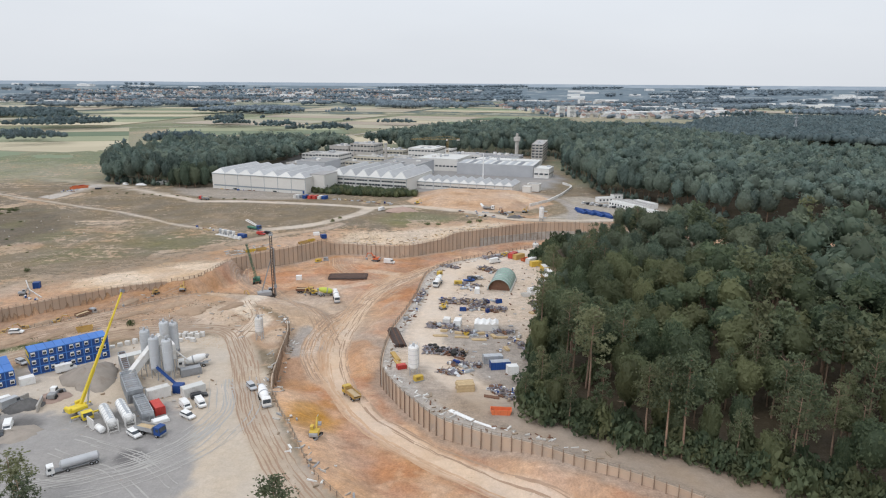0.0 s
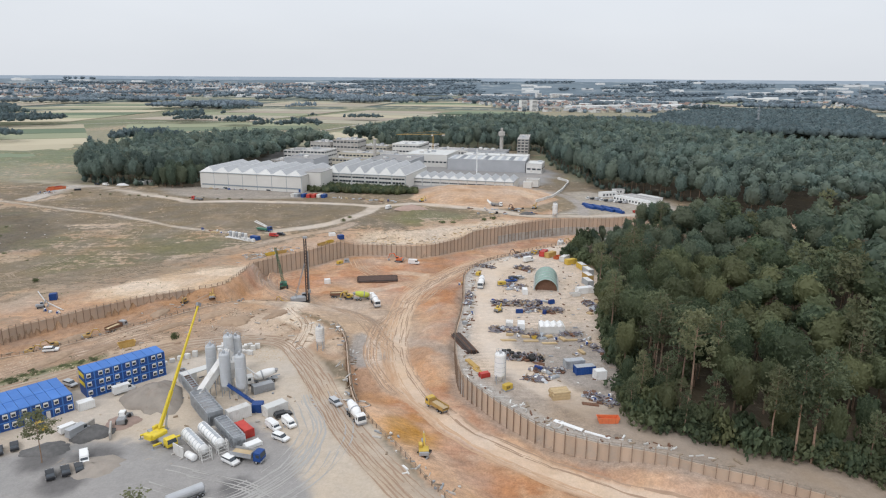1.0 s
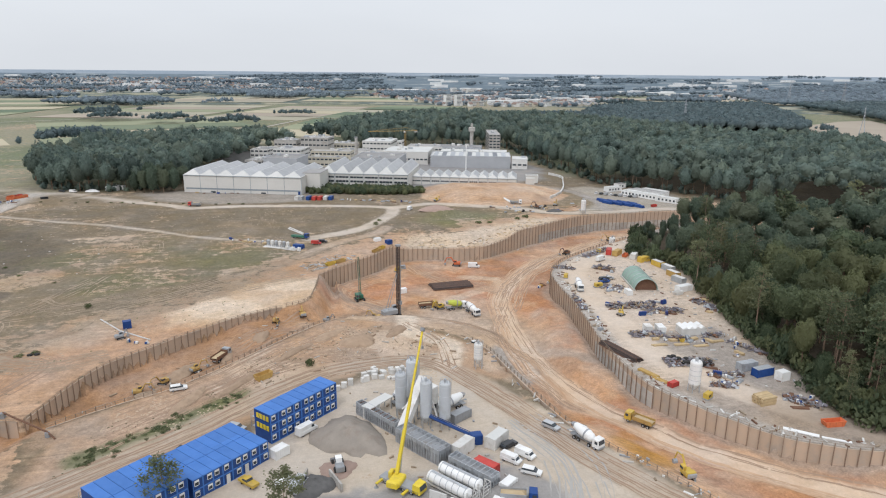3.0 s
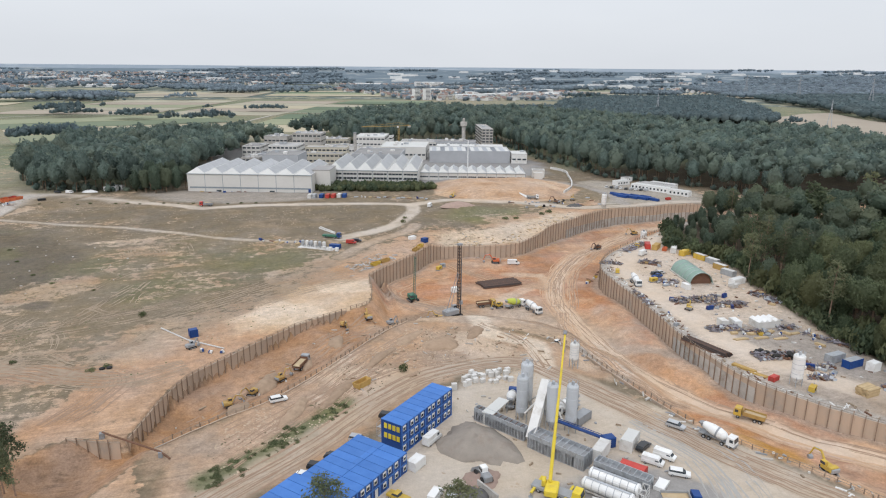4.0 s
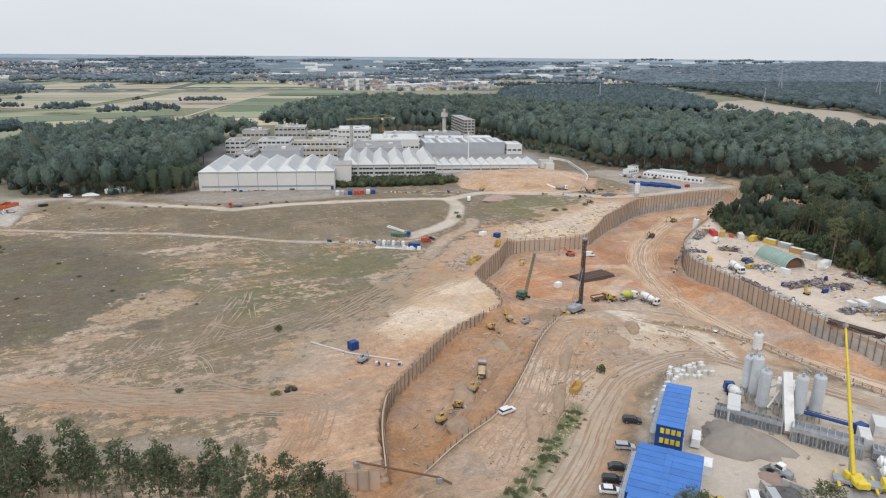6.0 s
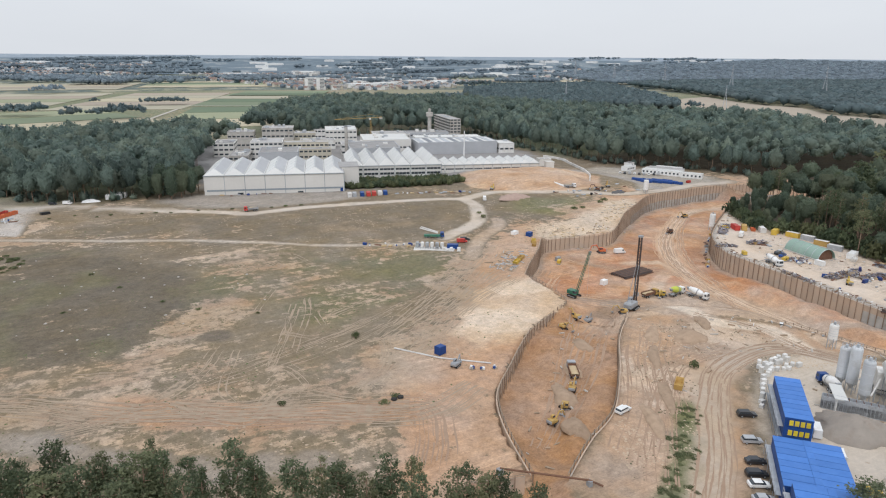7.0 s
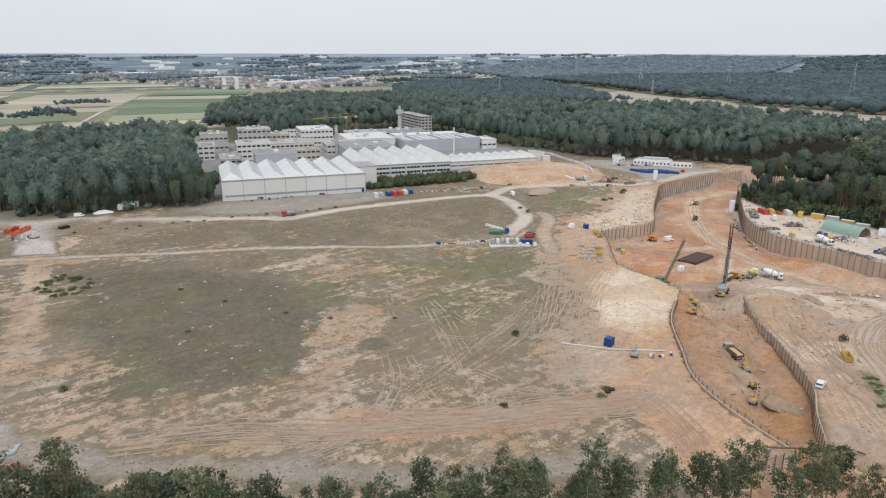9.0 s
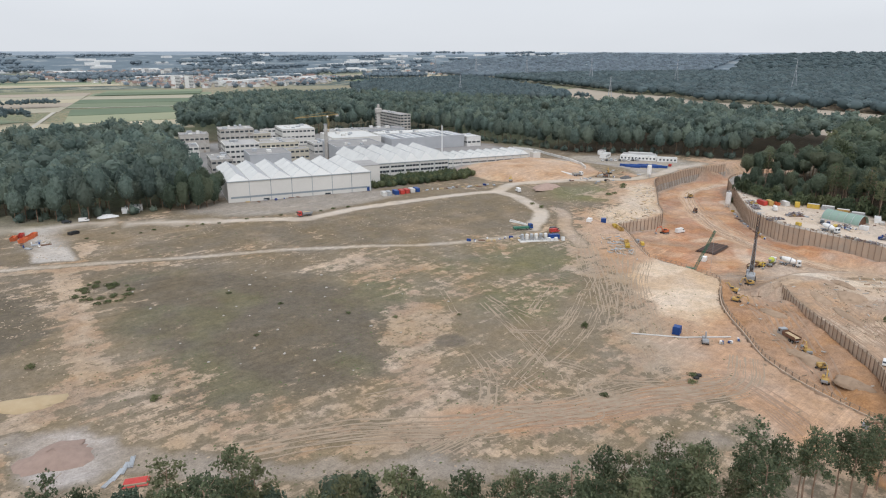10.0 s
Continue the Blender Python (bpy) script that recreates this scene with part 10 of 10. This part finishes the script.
for x, y in [(float(a), float(b)) for a, b in scatter_points(dr, [(-136, 362), (-114, 352), (-112, 346), (-134, 356)], 3.0)]:
    clutter(x, y, int(dr.integers(0, 5)), 0.8)
ring = thing("tyre_ring", "two large tyres lying in a weedy patch", "tyres", settle(-181.0, 235.2))
part("tyre", WHEEL_BIG, M_TYRE, ring, m=pose(-0.9, 0, 0.25, 90))
part("tyre", WHEEL_BIG, M_TYRE, ring, m=pose(0.9, 0.2, 0.25, 90))
BUSHES = [(-176, 273, 1.3, 1.6), (-181, 236.6, 1.6, 0.5), (-184.6, 235, 1.5, 0.5), (-104, 211.6, 1.5, 1.7), (-285.4, 318.8, 1.5, 1), (-302.6, 356.5, 1.5, 1), (-206.1, 246.6, 1.2, 0.8), (-63.1, 377.3, 1.6, 1.2),
          (-8, 372, 2.2, 0.7), (-2, 372, 1.8, 0.7), (16, 378, 2.0, 0.8), (22, 381, 2.2, 0.8), (-221, 330, 1.0, 0.7), (-232, 352, 1.1, 0.6), (-212, 318, 1.2, 0.5), (-240, 372, 1.2, 0.5), (-196, 306, 0.9, 0.6), (-250, 335, 1.0, 0.5), (-60, 386, 1.4, 1.0)]
for i, (x, y, s, h) in enumerate(BUSHES):
    bush(x, y, s, "low green shrub in the dry ground", h, i)
for i in range(34):
    u = i * 0.1848
    bush(-270.5 + 6.5 * math.cos(u) + dr.normal() * 1.6, 402 + 9.5 * math.sin(u) + dr.normal() * 1.8, dr.uniform(0.6, 1.8), "green shrub in a ring round a bare patch", 0.6, i)
for i in range(54):
    u = dr.random()
    bush(-153 + 31 * u + dr.normal() * 1.5, 175 + 22.5 * u + dr.normal() * 1.5, dr.uniform(0.45, 1.35), "weedy green shrub on the verge", 0.26, i)
for i in range(14):
    bush(-250 + i * 9 + dr.uniform(-3, 3), 478 - i * 2.3 + dr.uniform(-3, 3), dr.uniform(0.8, 1.4), "low shrub along the field road", 0.7, i)
ROCK = []
for k in range(4):
    q = np.random.default_rng(900 + k)
    ROCK.append(mesh_np("stone", ICO2[0] * (1 + 0.22 * q.normal(size=(len(ICO2[0]), 1))) * (0.5, 0.4, 0.26), ICO2[1], (M_STONE,)))
for i, (x, y) in enumerate(scatter_points(dr, [(-275, 330), (-262, 405), (-225, 395), (-185, 340), (-190, 298), (-225, 300), (-245, 290)], 9.5)):
    if dr.random() < 0.55:
        ob = new("stone", ROCK[i % 4])
        s = float(dr.uniform(0.4, 1.0))
        ob.matrix_world = settle(float(x), float(y), i * 47.0, 0.05) @ Matrix.Diagonal((s, s, s, 1))
        tagged(ob, "pale stone lying in the dry turf", "stone", "field stones")
heap("earth_mound", "broad pinkish heap of gravel on the grey lot", -309.5, 309, 8.0, 6.0, 2.2, M_REDHEAP, 0, 11)
heap("earth_mound", "low yellow sand heap on the field rim", -308, 337, 9, 4, 0.9, M_SANDHEAP, -30, 12, 0.4)
tp = thing("tarpaulin_stack", "bright red tarpaulin over a stack of boards", "tarpaulin", settle(-300.6, 289.4, -30))
part("boards", Shape().box(-2.2, -1.2, 0, 2.2, 1.2, 0.7), M_OLDTIMBER, tp)
part("sheet", Shape().add([(-2.4, -1.4, 0.2), (2.4, -1.4, 0.2), (2.4, 1.4, 0.2), (-2.4, 1.4, 0.2), (-2.0, -0.8, 0.9), (2.0, -0.8, 0.85), (2.0, 0.8, 0.9), (-2.0, 0.8, 0.8)], [(0, 1, 5, 4), (1, 2, 6, 5), (2, 3, 7, 6), (3, 0, 4, 7), (4, 5, 6, 7)]), M_RED, tp)
for k in range(4):
    pipe_stack(-304 + k * 1.8, 293.5 + k * 1.2, 35 + k * 9, "grey pipes lying beside the red sheet", 4.0, 1, 4, 0.12, M_GALV)

# ---- along the field road ----
for i, (x, y, p, l) in enumerate(((-271, 494, M_ORANGE, "orange"), (-274, 490.5, M_ORANGE, "orange"), (-268.5, 497, M_ORANGE, "orange"), (-276, 497, M_ORANGE, "orange"), (-272.5, 500, M_RED, "dull red"))):
    skip(x, y, 40 + i * 7, p, l + " skip on the pale lot by the road", 4.5, 2.0, 1.6)
for i in range(9):
    clutter(-275 + (i % 3) * 3 + dr.uniform(-1, 1), 478 + (i // 3) * 4 + dr.uniform(-1, 1), (0, 4, 3, 7)[i % 4])
container(-254.6, 489, 20, M_DARK, "black low trailer on the pale lot", L=4.0, H=1.2, name="trailer", category="trailer", group="trailers")
container(-221.0, 514.0, -20, M_WHITE, "white site cabin by the wood", L=8.0, W=3.0, H=2.7, name="site_cabin", group="site cabins")
container(-218.0, 518.0, -20, M_DIRTYWHITE, "white site cabin behind the first by the wood", L=8.0, W=3.0, H=2.9, name="site_cabin", group="site cabins")
heap("earth_mound", "white sheeted heap beside the road", -233, 512, 5.5, 2.6, 1.4, M_WHITE, -20, 14, 0.3)
car(-244, 510, -25, "van", M_WHITE, "white van by the wood road")
car(-251, 512, -25, "estate", M_DARK, "dark car by the wood road")
dump_truck(settle(-161.5, 447.5, 170), "red truck with a flat bed on the field road", M_RED, M_GREYPAINT)
for i, (x, y, p, l) in enumerate(((-101.5, 459.5, M_DIRTYWHITE, "pale"), (-99.0, 458.4, M_GALV, "grey"), (-94.6, 457.4, M_DKBLUE, "dark blue"), (-91.0, 456.6, M_RED, "red"), (-87.6, 456.2, M_RED, "red"), (-84.0, 455.6, M_DIRTYWHITE, "pale"), (-81.0, 455.0, M_DKBLUE, "dark blue"))):
    container(x, y, 70, p, l + " container in a row below the hedge", L=5.0, W=2.2, H=2.3)
for i in range(16):
    clutter(-74 + i * 2.7 + dr.uniform(-1, 1), 452 - i * 0.9 + dr.uniform(-2, 2), int(dr.integers(0, 5)), 0.9)
for i in range(15):
    clutter(-166 + i * 4.5 + dr.uniform(-1, 1), 496 - i * 1.1 + dr.uniform(-1.5, 1.5), int(dr.integers(0, 5)), 0.8)
heap("earth_mound", "orange-brown spoil heap beside the field road", -24, 404, 10, 6, 2.4, M_REDHEAP, -10, 15)
excavator(-16.5, 438.0, 40, M_YELLOW, "yellow excavator on the sand bank", 0.8, 0, 0.8)
car(-38, 414, 60, "bigvan", M_WHITE, "white van on the field road")
for i in range(22):
    clutter(float(dr.uniform(10, 66)), float(dr.uniform(392, 416)), int(dr.integers(0, 7)), 0.9)
excavator(38, 404, 120, M_RUST, "rusty drilling machine beside the east road", 1.0, 0, 0.9)
excavator(52, 410, 60, M_OCHRE, "ochre excavator beside the east road", 0.9, 0, 0.9)
dump_truck(settle(30, 420, -20), "white tipper below the sand bank", M_WHITE, M_GREYPAINT)
heap("earth_mound", "grey gravel heap beside the east road", 44, 393, 5.0, 3.5, 1.6, M_DARKHEAP, 0, 16)
ch2 = thing("chute_stair", "pale concrete channel running down the sand bank", "channel")
part("channel", Shape().add([(27, 421, 1.6), (29, 420, 1.6), (24, 436, 4.3), (22, 437, 4.3), (27, 421, 0.2), (29, 420, 0.2), (24, 436, 3.0), (22, 437, 3.0)], [(0, 1, 2, 3), (0, 4, 5, 1), (1, 5, 6, 2), (2, 6, 7, 3), (3, 7, 4, 0)]), M_DIRTYWHITE, ch2)

bank_wall = thing("bank_wall", "pale curved concrete parapet along the crest of the bank", "concrete wall")
crest = spline([(97, 532), (101, 516), (93, 494), (83, 470), (71, 448), (58, 433)], 3.0)
for (ax, ay), (bx_, by) in zip(crest, crest[1:]):
    d = Vector((bx_ - ax, by - ay)).normalized()
    n = Vector((-d.y, d.x)) * 0.35
    g = min(ground_at(ax, ay), ground_at(bx_, by))
    part("wall_panel", Shape().prism([(ax - n.x, ay - n.y), (bx_ - n.x, by - n.y), (bx_ + n.x, by + n.y), (ax + n.x, ay + n.y)], g - 0.8, g + 1.7), M_DIRTYWHITE, bank_wall)

# ---- site offices by the north wood ----
for i, (x, y, rz, L) in enumerate(((119.5, 428, 118, 26), (124.5, 430, 118, 26), (128, 409, 120, 14), (122.5, 462, 20, 7), (112, 452, 15, 12), (129.6, 433, 118, 24), (134.6, 435, 118, 18))):
    t = container(x, y, rz, M_WHITE, ("long white site office of joined cabins", "long pale site office of joined cabins", "white office cabin by the wood", "small white cabin by the wood", "white low cabin on the meadow", "long white site office of joined cabins", "long pale site office of joined cabins")[i], L=L, W=4.6, H=3.4, top=(M_WHITEROOF, M_GREYROOF)[i % 2], name="site_office", category="site office", group="north site offices")
    for k in range(int(L / 2.6)):
        for s in (-1, 1):
            part("window", Shape().box(-L / 2 + 0.8 + k * 2.6, s * 2.32 - 0.03, 1.1, -L / 2 + 2.0 + k * 2.6, s * 2.32 + 0.03, 2.3), M_GLASS, t)
for i in range(12):
    pipe_stack(88 + (i % 4) * 4.6, 420 - (i // 4) * 4.2 - (i % 4) * 4.4, 115, "dark blue pipes stacked in the office yard", 7.0, 3, 5, 0.28, M_DKBLUE)
skip(112, 398, 20, M_RED, "red skip beside the blue pipes", 4.0, 2.0, 1.4)
for i in range(9):
    car(96 + i * 2.4, 444 - i * 2.2, 40, ("car", "estate", "van")[i % 3], (M_WHITE, M_DARK, M_SILVER)[i % 3], ("white", "black", "silver")[i % 3] + " vehicle parked by the site offices")
